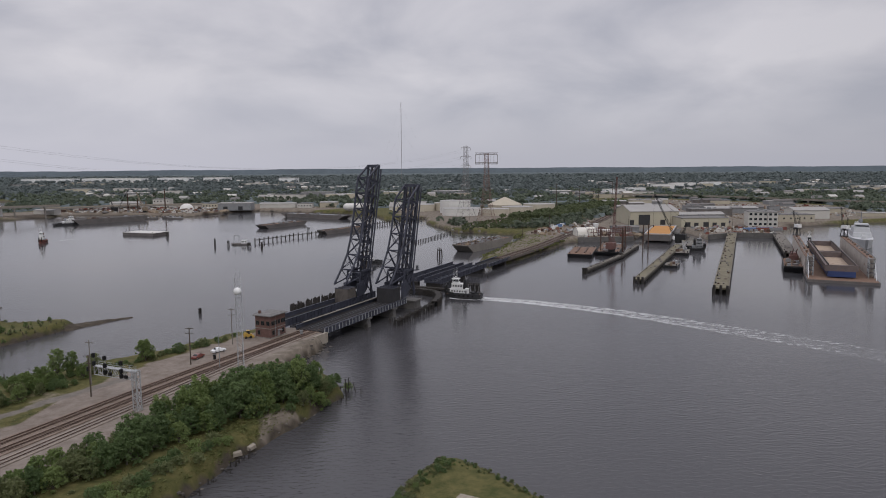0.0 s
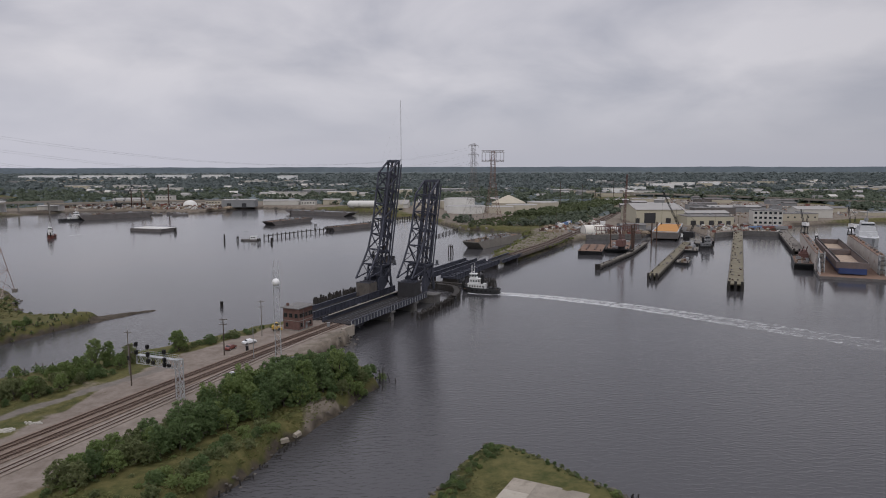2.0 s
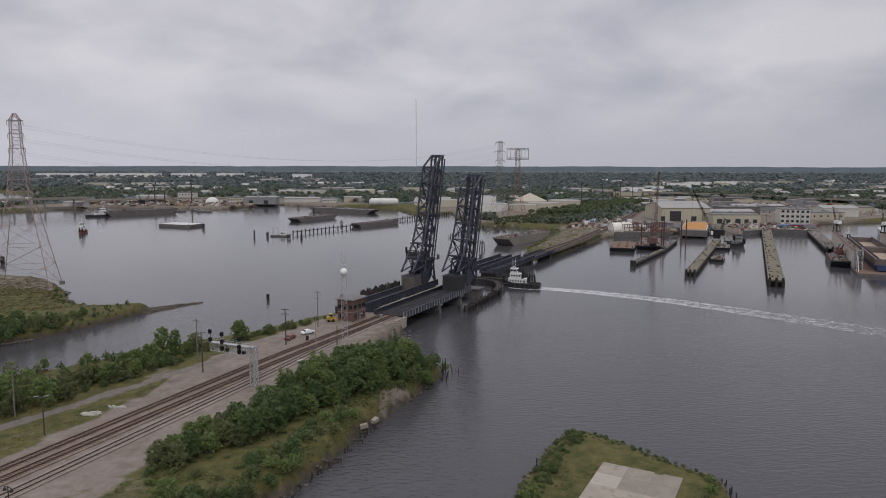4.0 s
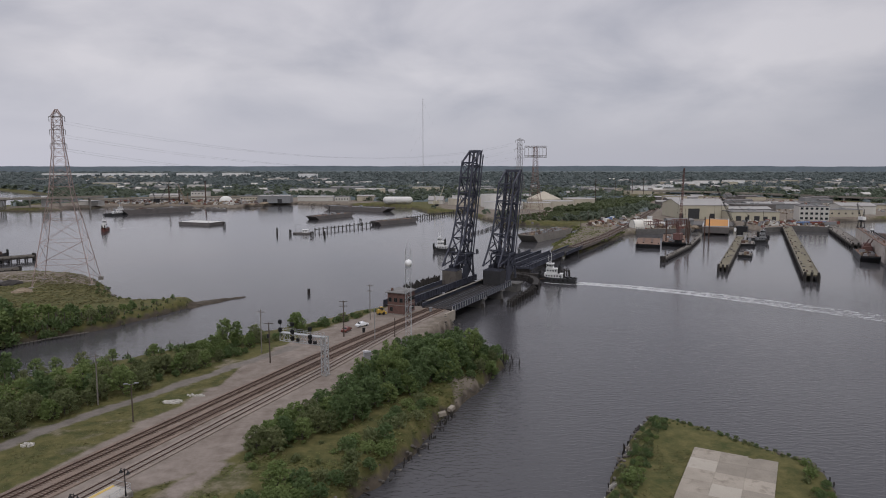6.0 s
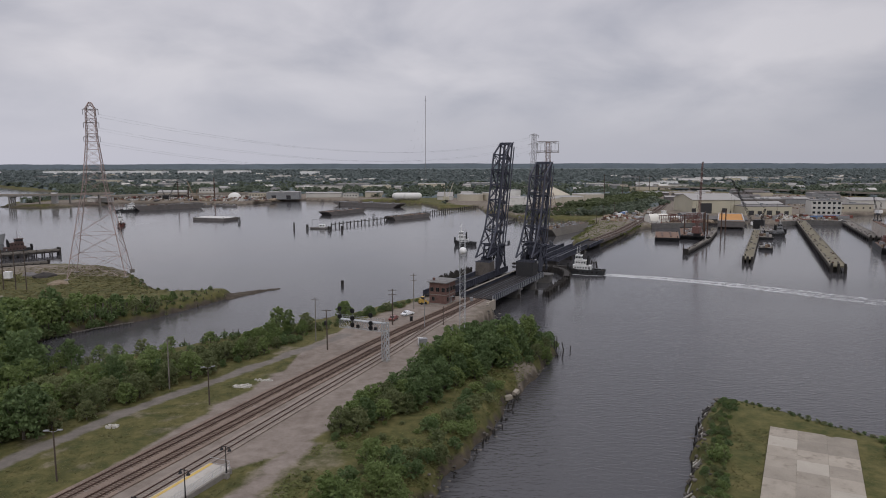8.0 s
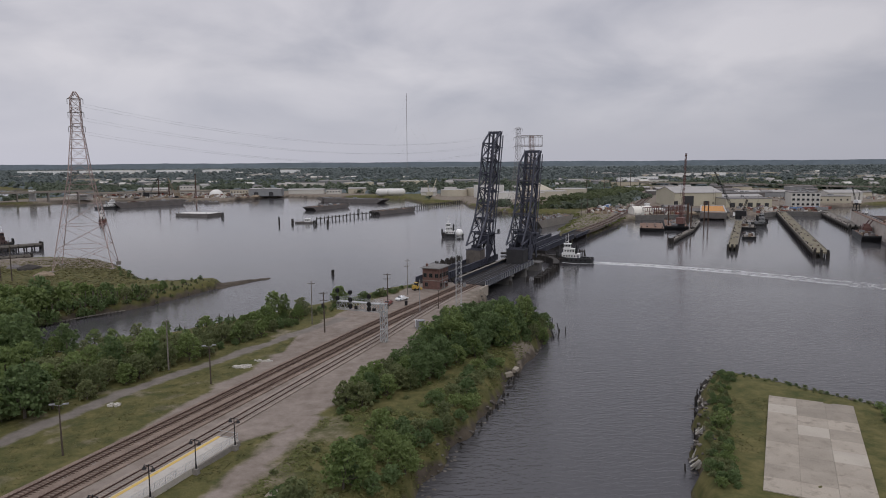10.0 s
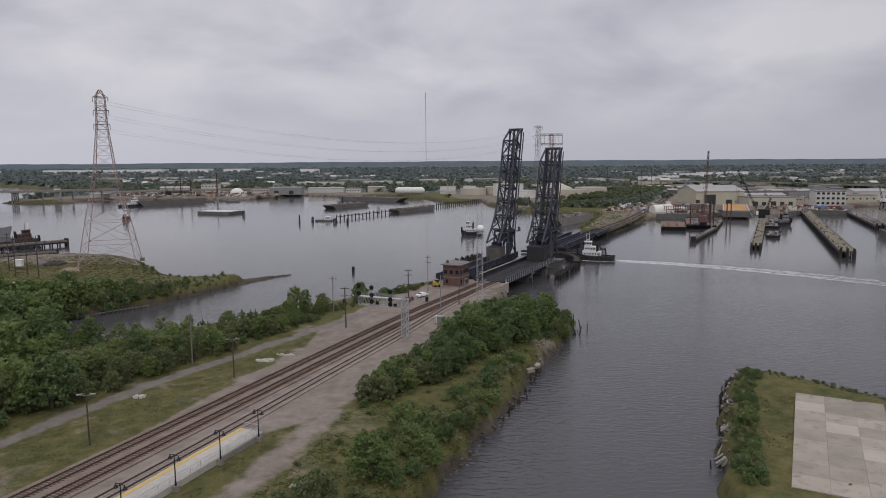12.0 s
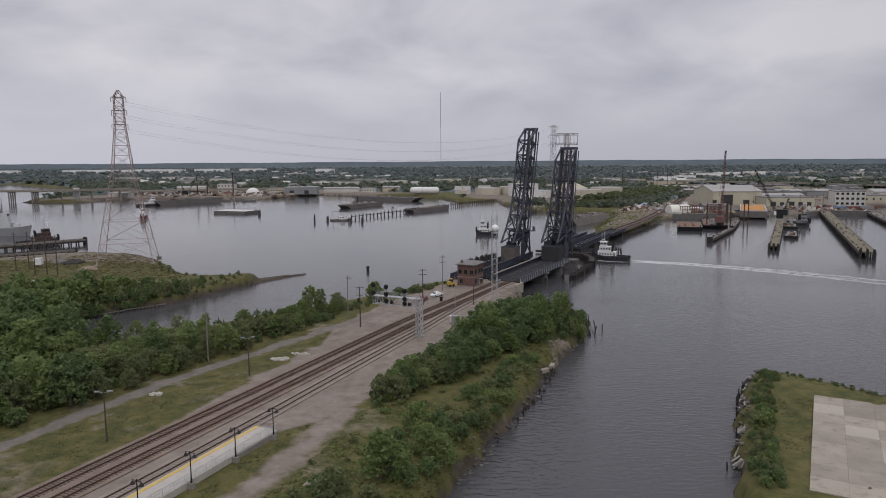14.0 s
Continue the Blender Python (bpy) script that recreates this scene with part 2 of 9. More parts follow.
# ---- mesh building ----
class Build:
    """Collects faces of one mesh."""

    def __init__(self):
        self.v, self.f = [], []

    def add(self, vs, fs):
        k = len(self.v)
        self.v += [tuple(p) for p in vs]
        self.f += [tuple(i + k for i in q) for q in fs]
        return self

    def box(self, x, y, z, sx, sy, sz, rz=0.0, taper=1.0):
        """A block whose foot is centred at x, y, z."""
        c, s = math.cos(rz), math.sin(rz)
        vs = []
        for k, h in ((1.0, 0.0), (taper, sz)):
            for ax, ay in ((-1, -1), (1, -1), (1, 1), (-1, 1)):
                dx, dy = ax * sx / 2 * k, ay * sy / 2 * k
                vs.append((x + dx * c - dy * s, y + dx * s + dy * c, z + h))
        return self.add(vs, [(3, 2, 1, 0), (4, 5, 6, 7), (0, 1, 5, 4), (1, 2, 6, 5), (2, 3, 7, 6), (3, 0, 4, 7)])

    def beam(self, p, q, w, h=None, up=(0, 0, 1)):
        p, q = Vector(p), Vector(q)
        d = (q - p).normalized()
        side = d.cross(Vector(up))
        if side.length < 1e-3:
            side = d.cross(Vector((1, 0, 0)))
        side.normalize()
        top = side.cross(d)
        a, b = side * w / 2, top * (h or w) / 2
        vs = [e + i * a + j * b for e in (p, q) for i, j in ((-1, -1), (1, -1), (1, 1), (-1, 1))]
        return self.add(vs, [(3, 2, 1, 0), (4, 5, 6, 7), (0, 1, 5, 4), (1, 2, 6, 5), (2, 3, 7, 6), (3, 0, 4, 7)])

    def rod(self, p, q, r0, r1=None, n=8):
        p, q = Vector(p), Vector(q)
        r1 = r0 if r1 is None else r1
        d = (q - p).normalized()
        a = d.orthogonal().normalized()
        b = d.cross(a)
        vs = [e + (a * math.cos(t) + b * math.sin(t)) * r for e, r in ((p, r0), (q, r1)) for t in [i * math.tau / n for i in range(n)]]
        fs = [(i, (i + 1) % n, n + (i + 1) % n, n + i) for i in range(n)]
        return self.add(vs, fs + [tuple(range(n - 1, -1, -1)), tuple(range(n, 2 * n))])

    def prism(self, poly, z0, z1, inset=0.0):
        """An upright block over a plan polygon given anticlockwise; inset narrows its top."""
        n = len(poly)
        cx, cy = sum(p[0] for p in poly) / n, sum(p[1] for p in poly) / n
        top = [(cx + (x - cx) * (1 - inset), cy + (y - cy) * (1 - inset), z1) for x, y in poly]
        fs = [(i, (i + 1) % n, n + (i + 1) % n, n + i) for i in range(n)]
        return self.add([(x, y, z0) for x, y in poly] + top, fs + [tuple(range(n - 1, -1, -1)), tuple(range(n, 2 * n))])

    def dome(self, x, y, z, r, n=14, m=7, squash=1.0, full=True):
        vs, fs = [], []
        lo = -m if full else 0
        rows = list(range(lo, m + 1))
        for k in rows:
            a = k / m * math.pi / 2
            for i in range(n):
                t = i * math.tau / n
                vs.append((x + r * math.cos(a) * math.cos(t), y + r * math.cos(a) * math.sin(t), z + r * squash * math.sin(a)))
        for k in range(len(rows) - 1):
            for i in range(n):
                fs.append((k * n + i, k * n + (i + 1) % n, (k + 1) * n + (i + 1) % n, (k + 1) * n + i))
        return self.add(vs, fs)

    def mesh(self, name, material, smooth=False):
        me = bpy.data.meshes.new(name)
        me.from_pydata(self.v, [], self.f)
        me.materials.append(material)
        if smooth:
            me.polygons.foreach_set("use_smooth", [True] * len(me.polygons))
        me.update()
        return me


def part(name, b, material, parent, label="", smooth=False):
    ob = new(name, b.mesh(name, material, smooth))
    ob.parent = parent
    return tagged(ob, label)


def thing(name, label, category, x=0, y=0, z=0, rz=0, group="", kind=""):
    ob = new(name)
    ob.empty_display_size = 0.5
    ob.matrix_world = pose(x, y, z, 0, 0, rz)
    return tagged(ob, label, category, group, kind)


def solo(name, b, material, label, category, group="", kind="", m=None, smooth=False):
    ob = new(name, b.mesh(name, material, smooth))
    if m is not None:
        ob.matrix_world = m
    return tagged(ob, label, category, group, kind)


rnd = random.Random(7)

# ---- plan: the railway line and the bridge axis ----
TRACK = [(-164, -72), (-145, -20), (-122, 44), (-102.9, 94.9), (-96.1, 113), (-86.6, 138.5), (-72.5, 175.8), (-64.9, 194.3), (-58.6, 208.7), (-52.7, 222.0), (-44.1, 242.0)]
B0 = Vector((-44.1, 242.0))
HEAD = 23.6
U = Vector((math.sin(radians(HEAD)), math.cos(radians(HEAD))))
R = Vector((U.y, -U.x))
GROUND = 4.3


def at(s, n, z=0.0):
    """A place on the bridge axis: s metres along it, n metres to its right."""
    p = B0 + U * s + R * n
    return Vector((p.x, p.y, z))


def rail_line(off, s0=0, s1=1e9, step=4.0, shift=None):
    """Points along the railway, off metres to the right of its first track."""
    pts = [Vector(p) for p in TRACK] + [B0 + U * k for k in (40, 80, 200)]
    out, acc = [], 0.0
    for a, b in zip(pts, pts[1:]):
        n = max(1, int((b - a).length / step))
        for i in range(n):
            t = i / n
            q = a.lerp(b, t)
            s = acc + t * (b - a).length
            if s0 <= s <= s1:
                d = (b - a).normalized()
                o = off if shift is None else off + shift(s)
                out.append((q.x + d.y * o, q.y - d.x * o, s))
        acc += (b - a).length
    return out


T_ARR = np.array(TRACK + [tuple(B0 + U * 60)], dtype=float)


def track_n(x, y):
    """Signed distance to the right of the first track, on arrays."""
    best, val = np.full(x.shape, 1e9), np.zeros(x.shape)
    for a, b in zip(T_ARR[:-1], T_ARR[1:]):
        d = b - a
        L = np.hypot(*d)
        d = d / L
        vx, vy = x - a[0], y - a[1]
        k = np.clip(vx * d[0] + vy * d[1], 0, L)
        dist = np.hypot(vx - k * d[0], vy - k * d[1])
        n = vx * d[1] - vy * d[0]
        val = np.where(dist < best, n, val)
        best = np.minimum(best, dist)
    return val


# ---- ground and water ----
MAIN = [(-95, -400), (-66, 40), (-58, 80), (-54, 89), (-50.8, 99.5), (-46, 111), (-42.8, 120.5), (-39, 130), (-36.2, 141), (-31.6, 153.5), (-26.2, 166), (-22.5, 178), (-20, 185), (-22, 192),
        (-27, 197), (-37, 203), (-41, 212), (-38, 224), (-35, 233), (-36, 243), (-48, 249), (-62, 250), (-71, 241), (-82, 224), (-97, 208), (-112, 192),
        (-126, 176), (-140, 162), (-152, 152), (-190, 120), (-260, 60), (-400, -400)]
SPIT = [(-139.5, 267.5), (-146, 269.5), (-154, 266.5), (-162, 263), (-172, 268), (-186, 287), (-199, 306), (-213, 322), (-228, 331), (-254, 336), (-272, 322),
        (-288, 310), (-330, 330), (-420, 330), (-420, -100), (-280, 20), (-176, 118), (-162, 148), (-165, 172), (-175, 188), (-173.5, 198), (-167, 209.5), (-158.6, 218.8), (-152.4, 228.8), (-147.4, 243),
        (-142.6, 254), (-139.6, 262)]
TONGUE = [(-122.5, 286.2), (-135, 278.3), (-144, 270), (-139, 258.5), (-136.2, 263.5), (-131.4, 274), (-122.6, 284.6)]
POINT = [(-60, -400), (-19, 60), (-12.2, 90), (-9.0, 100), (-5.2, 110), (-0.6, 121.5), (3, 131), (7, 138), (12.5, 138.5), (19, 131.5), (26.5, 122.5), (31, 116.5), (31.5, 111), (28, 99),
         (24, 84), (60, -100), (200, -400)]
FAR = [(29, 431), (40, 436), (64, 484), (92, 545), (104, 558), (150, 566), (180, 640), (212, 640), (214, 575), (242, 594), (272, 584), (292, 640), (330, 690), (380, 702),
       (440, 730), (700, 760), (1500, 700), (4900, 900), (4900, 4900), (-4900, 4900), (-4900, 2000), (-1100, 1500), (-760, 1180), (-680, 1010), (-640, 880), (-600, 802), (-570, 796), (-545, 804), (-522, 838), (-495, 900), (-430, 890),
       (-385, 880), (-335, 862), (-306, 928), (-276, 968), (-228, 938), (-164, 916), (-104, 872), (-80, 798), (-46, 794), (-33, 812), (-28, 740), (2, 645), (40, 628), (62, 605),
       (60, 570), (47, 528), (34, 480), (22, 445)]
RIVERSIDE = [(-4900, 760), (-900, 780), (-740, 700), (-700, 560), (-760, 400), (-4900, 300)]
# built-up districts inland: plan centre and half sizes
TOWNS = [(500, 1800, 150, 260), (255, 1310, 90, 110), (820, 1900, 170, 190), (1060, 2000, 150, 190), (-1240, 2280, 210, 330), (-540, 2120, 130, 210), (-370, 1700, 70, 130), (-900, 2500, 200, 200),
         (-260, 1240, 120, 90), (-60, 1330, 90, 90), (640, 1350, 120, 100), (900, 1450, 130, 110), (-640, 1380, 110, 110), (-820, 1620, 120, 140)]
LANDS = [(MAIN, 4.3, 4.6), (SPIT, 3.2, 4.0), (TONGUE, 0.55, 2.6), (POINT, 4.2, 2.8), (FAR, 3.6, 5.0), (RIVERSIDE, 3.0, 8.0)]


def shore_distance(poly, x, y):
    """Distance to a plan polygon's edge, positive inside, on arrays."""
    p = np.array(poly, dtype=float)
    q = np.roll(p, -1, axis=0)
    best = np.full(x.shape, 1e18)
    inside = np.zeros(x.shape, bool)
    for (ax, ay), (bx, by) in zip(p, q):
        dx, dy = bx - ax, by - ay
        k = np.clip(((x - ax) * dx + (y - ay) * dy) / (dx * dx + dy * dy), 0, 1)
        best = np.minimum(best, (x - ax - k * dx) ** 2 + (y - ay - k * dy) ** 2)
        if ay != by:
            inside ^= ((ay > y) != (by > y)) & (x < (bx - ax) * (y - ay) / (by - ay) + ax)
    return np.where(inside, 1, -1) * np.sqrt(best)


def wobble(x, y, scale, seed):
    """Smooth cheap noise from summed sines, on arrays."""
    rs = np.random.RandomState(seed)
    out = np.zeros(x.shape)
    for _ in range(7):
        a, f, ph = rs.uniform(0, math.tau), rs.uniform(0.5, 2.2) / scale, rs.uniform(0, math.tau)
        out += np.sin((x * math.cos(a) + y * math.sin(a)) * f * math.tau + ph)
    return out / 4.0


def spaced(*runs):
    out = []
    for a, b, step in runs:
        out += list(np.arange(a, b, step))
    return np.array(out)


def land_height(x, y):
    z = np.full(x.shape, -3.0)
    for poly, top, bank in LANDS:
        d = shore_distance(poly, x, y) + wobble(x, y, 14, 3) * 0.9
        t = np.clip((d + 1.2) / bank, 0, 1)
        h = -3 + (top + 3) * (1 - (1 - t) ** 1.7)
        z = np.maximum(z, np.where(d > -40, h, -3))
    return z


def make_ground():
    xs = spaced((-5000, -1200, 190), (-1200, -420, 22), (-420, -220, 4), (-220, 40, 1.5), (40, 320, 5), (320, 900, 16), (900, 5001, 200))
    ys = spaced((-420, 20, 30), (20, 60, 4), (60, 260, 1.5), (260, 350, 2.6), (350, 1000, 6), (1000, 1600, 22), (1600, 5001, 170))
    X, Y = np.meshgrid(xs, ys)
    Z = land_height(X, Y)
    n = track_n(X, Y)
    land = Z > 1.0
    w1, w2 = wobble(X, Y, 9, 11), wobble(X, Y, 40, 12)
    Z = np.where(land, Z + w1 * 0.12 + w2 * 0.15, Z)
    near = (Y < 262) & (X < -20)
    bed = near & (np.abs(n - 2) < 30) & land
    Z = np.where(bed & (n > -12) & (n < 14), np.maximum(GROUND - 0.02 + w1 * 0.03, 0), Z)
    # cover masks: gravel, bare earth, road
    gmax = np.interp(Y, [60, 95, 107, 118, 140, 154, 172, 186, 200, 225], [14, 15, 22, 23.5, 24.5, 24, 23.5, 21, 13, 9])
    gmin = np.interp(Y, [60, 90, 105, 120, 136, 153, 175, 205, 230], [-2.2, -2.2, -3.5, -5.5, -6.8, -8.5, -15, -18, -16])
    gravel = np.where(near, np.clip((gmax - n + w1) / 2.0, 0, 1) * np.clip((n - gmin + w1 * 0.8) / 1.6, 0, 1), 0)
    path = np.interp(Y, [40, 78, 85, 95, 104], [27, 25.8, 25, 24, 22])
    rc = np.interp(Y, [40, 99, 125, 140, 153, 172, 185], [-20, -20, -20.3, -18.5, -16.5, -14, -12])
    road = np.where(near & (Y < 190), np.clip((2.2 - np.abs(n - rc) + w1 * 0.3) / 0.8, 0, 1), 0)
    gravel = np.maximum(gravel, np.where(near & (Y < 112), np.clip((3.8 - np.abs(n - path) + w1 * 0.9) / 3.2, 0, 0.9), 0))
    industrial = shore_distance([(60, 560), (180, 566), (300, 600), (345, 690), (480, 760), (520, 980), (300, 1210), (230, 1000), (160, 800), (90, 640)], X, Y)
    dirt = np.clip(industrial / 15 + 0.5 + w2 * 0.5, 0, 1)
    west = shore_distance([(-600, 800), (-530, 815), (-495, 895), (-300, 850), (-200, 915), (-150, 960), (-300, 1080), (-560, 1040)], X, Y)
    dirt = np.maximum(dirt, np.clip(west / 15 + 0.5 + w2 * 0.6, 0, 1))
    tower = shore_distance([(-275, 300), (-200, 293), (-190, 300), (-215, 322), (-260, 334), (-285, 310)], X, Y)
    dirt = np.maximum(dirt, np.clip(tower / 6 + 0.4 + w1 * 0.5, 0, 1) * 0.8)
    clay = shore_distance([(-33.5, 150), (-27, 155), (-25.5, 165), (-29.5, 166.5), (-34, 160)], X, Y)
    dirt = np.maximum(dirt, np.clip(clay / 2 + 0.7 + w1 * 0.4, 0, 1))
    fill = shore_distance([(-56, 200), (-40, 205), (-34, 222), (-31, 236), (-38, 246), (-46, 240)], X, Y)
    dirt = np.maximum(dirt, np.clip(fill / 2 + 0.8 + w1 * 0.3, 0, 1))
    worn = np.where(near & (Y < 125) & (Y > 60), np.clip((6.5 - np.abs(n - 27.5) + w1 * 2.5) / 5.0, 0, 1) * np.clip((122 - Y) / 12, 0, 1), 0)
    dirt = np.maximum(dirt, worn * 0.42)
    rail_bank = shore_distance([(20, 440), (62, 480), (104, 560), (160, 700), (120, 690), (62, 606), (60, 570), (30, 480)], X, Y)
    dirt = np.maximum(dirt, np.clip(rail_bank / 8 + 0.45 + w1 * 0.4, 0, 0.75))
    verge = np.where(near & (n < -2) & (n > -26) & (Y < 178), np.clip(0.10 + w1 * 0.45 + w2 * 0.3, 0, 0.46), 0)
    dirt = np.maximum(dirt, verge)
    farm = shore_distance([(-60, 800), (-33, 812), (-28, 750), (2, 660), (58, 650), (150, 860), (130, 940), (-80, 950)], X, Y)
    dirt = np.maximum(dirt, np.clip(farm / 12 + 0.5 + w2 * 0.5, 0, 0.85))
    for cx, cy, rx, ry in TOWNS:
        dirt = np.maximum(dirt, np.clip((1 - ((X - cx) / rx) ** 2 - ((Y - cy) / ry) ** 2) * 2, 0, 0.9))
    mud = np.clip((1.9 - Z) / 0.9 + w1 * 0.5, 0, 1)
    ny, nx = X.shape
    me = bpy.data.meshes.new("ground")
    vs = np.stack([X.ravel(), Y.ravel(), Z.ravel()], 1)
    i = (np.arange(ny - 1)[:, None] * nx + np.arange(nx - 1)[None, :]).ravel()
    quads = np.stack([i, i + 1, i + nx + 1, i + nx], 1)
    me.from_pydata(vs.tolist(), [], quads.tolist())
    me.polygons.foreach_set("use_smooth", [True] * len(me.polygons))
    at_ = me.attributes.new("cover", "FLOAT_COLOR", "POINT")
    rgba = np.stack([gravel.ravel(), dirt.ravel(), road.ravel(), mud.ravel()], 1).astype(np.float32)
    at_.data.foreach_set("color", rgba.ravel())
    me.materials.append(ground_mat())
    return tagged(new("ground", me), "grassy low-lying land with gravel and bare earth", "ground", kind="structure")


def ground_mat():
    m = bpy.data.materials.new("grass gravel and earth")
    m.use_nodes = True
    n, l = m.node_tree.nodes, m.node_tree.links
    p = n["Principled BSDF"]
    co = n.new("ShaderNodeTexCoord")
    at_ = n.new("ShaderNodeAttribute"); at_.attribute_name = "cover"
    sp = n.new("ShaderNodeSeparateColor")
    l.new(at_.outputs["Color"], sp.inputs[0])

    def tex(scale, detail=5, rough=0.6):
        k = n.new("ShaderNodeTexNoise")
        k.inputs["Scale"].default_value, k.inputs["Detail"].default_value, k.inputs["Roughness"].default_value = scale, detail, rough
        l.new(co.outputs["Object"], k.inputs["Vector"])
        return k.outputs["Fac"]

    def ramp(fac, *stops):
        r = n.new("ShaderNodeValToRGB")
        for k, (pos, c) in enumerate(stops):
            e = r.color_ramp.elements[k] if k < 2 else r.color_ramp.elements.new(pos)
            e.position, e.color = pos, (*c, 1)
        l.new(fac, r.inputs[0])
        return r.outputs[0]

    def mix(fac, a, b):
        k = n.new("ShaderNodeMix"); k.data_type = "RGBA"
        l.new(fac, k.inputs[0]); l.new(a, k.inputs[6]); l.new(b, k.inputs[7])
        return k.outputs[2]

    def edge(mask, noise_out, width=0.25):
        a = n.new("ShaderNodeMath"); a.operation = "MULTIPLY_ADD"; a.inputs[1].default_value = 0.9; a.inputs[2].default_value = -0.45
        l.new(noise_out, a.inputs[0])
        b = n.new("ShaderNodeMath"); b.operation = "ADD"
        l.new(mask, b.inputs[0]); l.new(a.outputs[0], b.inputs[1])
        r = n.new("ShaderNodeMapRange"); r.inputs[1].default_value, r.inputs[2].default_value = 0.5 - width, 0.5 + width
        l.new(b.outputs[0], r.inputs[0])
        return r.outputs[0]

    big, mid, fine = tex(0.045), tex(0.35, 6, 0.65), tex(3.0, 4)
    grass = ramp(mid, (0.34, (0.052, 0.055, 0.019)), (0.66, (0.126, 0.110, 0.045)), (0.50, (0.086, 0.081, 0.029)))
    grass2 = ramp(mid, (0.35, (0.050, 0.058, 0.018)), (0.65, (0.120, 0.107, 0.042)))
    grass = mix(ramp(big, (0.40, (0, 0, 0)), (0.60, (1, 1, 1))), grass, grass2)
    grav = ramp(mid, (0.30, (0.146, 0.118, 0.098)), (0.70, (0.252, 0.216, 0.186)))
    grav = mix(ramp(fine, (0.45, (0, 0, 0)), (0.75, (0.5, 0.5, 0.5))), grav, ramp(big, (0.4, (0.155, 0.128, 0.108)), (0.6, (0.226, 0.197, 0.172))))
    dirt = ramp(mid, (0.30, (0.108, 0.090, 0.072)), (0.70, (0.245, 0.210, 0.172)), (0.5, (0.168, 0.143, 0.115)))
    road = ramp(mid, (0.30, (0.122, 0.108, 0.094)), (0.70, (0.190, 0.170, 0.150)))
    col = mix(edge(sp.outputs[1], mid), grass, dirt)
    col = mix(edge(sp.outputs[0], mid), col, grav)
    col = mix(edge(sp.outputs[2], mid, 0.3), col, road)
    mud = ramp(mid, (0.30, (0.028, 0.024, 0.019)), (0.70, (0.100, 0.082, 0.062)))
    col = mix(edge(at_.outputs["Alpha"], mid), col, mud)
    l.new(col, p.inputs["Base Color"])
    p.inputs["Roughness"].default_value = 0.95
    p.inputs["Specular IOR Level"].default_value = 0.2
    bp = n.new("ShaderNodeBump"); bp.inputs["Strength"].default_value = 0.5; bp.inputs["Distance"].default_value = 0.3
    l.new(mid, bp.inputs["Height"])
    bp2 = n.new("ShaderNodeBump"); bp2.inputs["Strength"].default_value = 0.4; bp2.inputs["Distance"].default_value = 0.08
    l.new(fine, bp2.inputs["Height"]); l.new(bp.outputs[0], bp2.inputs["Normal"]); l.new(bp2.outputs[0], p.inputs["Normal"])
    return m


make_ground()


def water_mat():
    m = bpy.data.materials.new("murky river water")
    m.use_nodes = True
    n, l = m.node_tree.nodes, m.node_tree.links
    p = n["Principled BSDF"]
    co = n.new("ShaderNodeTexCoord")
    p.inputs["Base Color"].default_value = (0.059, 0.058, 0.062, 1)
    p.inputs["IOR"].default_value = 1.33
    p.inputs["Specular IOR Level"].default_value = 0.5
    mp = n.new("ShaderNodeMapping"); mp.inputs["Rotation"].default_value = (0, 0, radians(-14)); mp.inputs["Scale"].default_value = (0.5, 1.0, 1)
    l.new(co.outputs["Object"], mp.inputs[0])
    w = n.new("ShaderNodeTexNoise"); w.inputs["Scale"].default_value, w.inputs["Detail"].default_value = 1.05, 3
    w.inputs["Roughness"].default_value, w.inputs["Distortion"].default_value = 0.5, 0.4
    l.new(mp.outputs[0], w.inputs["Vector"])
    big = n.new("ShaderNodeTexNoise"); big.inputs["Scale"].default_value, big.inputs["Detail"].default_value = 0.012, 4
    big.inputs["Distortion"].default_value = 0.8
    l.new(mp.outputs[0], big.inputs["Vector"])
    # ruffled in the channel below the bridge, calmer on the wide reach upstream
    xyz = n.new("ShaderNodeSeparateXYZ"); l.new(co.outputs["Object"], xyz.inputs[0])
    calm = n.new("ShaderNodeMapRange"); calm.inputs[1].default_value, calm.inputs[2].default_value = 140, 340
    calm.inputs[3].default_value, calm.inputs[4].default_value = 1.0, 0.16
    l.new(xyz.outputs["Y"], calm.inputs[0])
    st = n.new("ShaderNodeMapRange"); st.inputs[1].default_value, st.inputs[2].default_value = 0.35, 0.65
    st.inputs[3].default_value, st.inputs[4].default_value = 0.42, 0.85
    l.new(big.outputs["Fac"], st.inputs[0])
    ml = n.new("ShaderNodeMath"); ml.operation = "MULTIPLY"
    l.new(st.outputs[0], ml.inputs[0]); l.new(calm.outputs[0], ml.inputs[1])
    bp = n.new("ShaderNodeBump"); bp.inputs["Distance"].default_value = 0.32
    l.new(ml.outputs[0], bp.inputs["Strength"]); l.new(w.outputs["Fac"], bp.inputs["Height"]); l.new(bp.outputs[0], p.inputs["Normal"])
    rr = n.new("ShaderNodeMath"); rr.operation = "MULTIPLY_ADD"; rr.inputs[1].default_value, rr.inputs[2].default_value = 0.02, 0.10
    l.new(calm.outputs[0], rr.inputs[0]); l.new(rr.outputs[0], p.inputs["Roughness"])
    return m


b = Build()
b.add([(-5000, -420, 0), (5000, -420, 0), (5000, 5000, 0), (-5000, 5000, 0)], [(0, 1, 2, 3)])
solo("water", b, water_mat(), "grey calm river water with small ripples", "water", kind="structure")

# ---- railway tracks ----


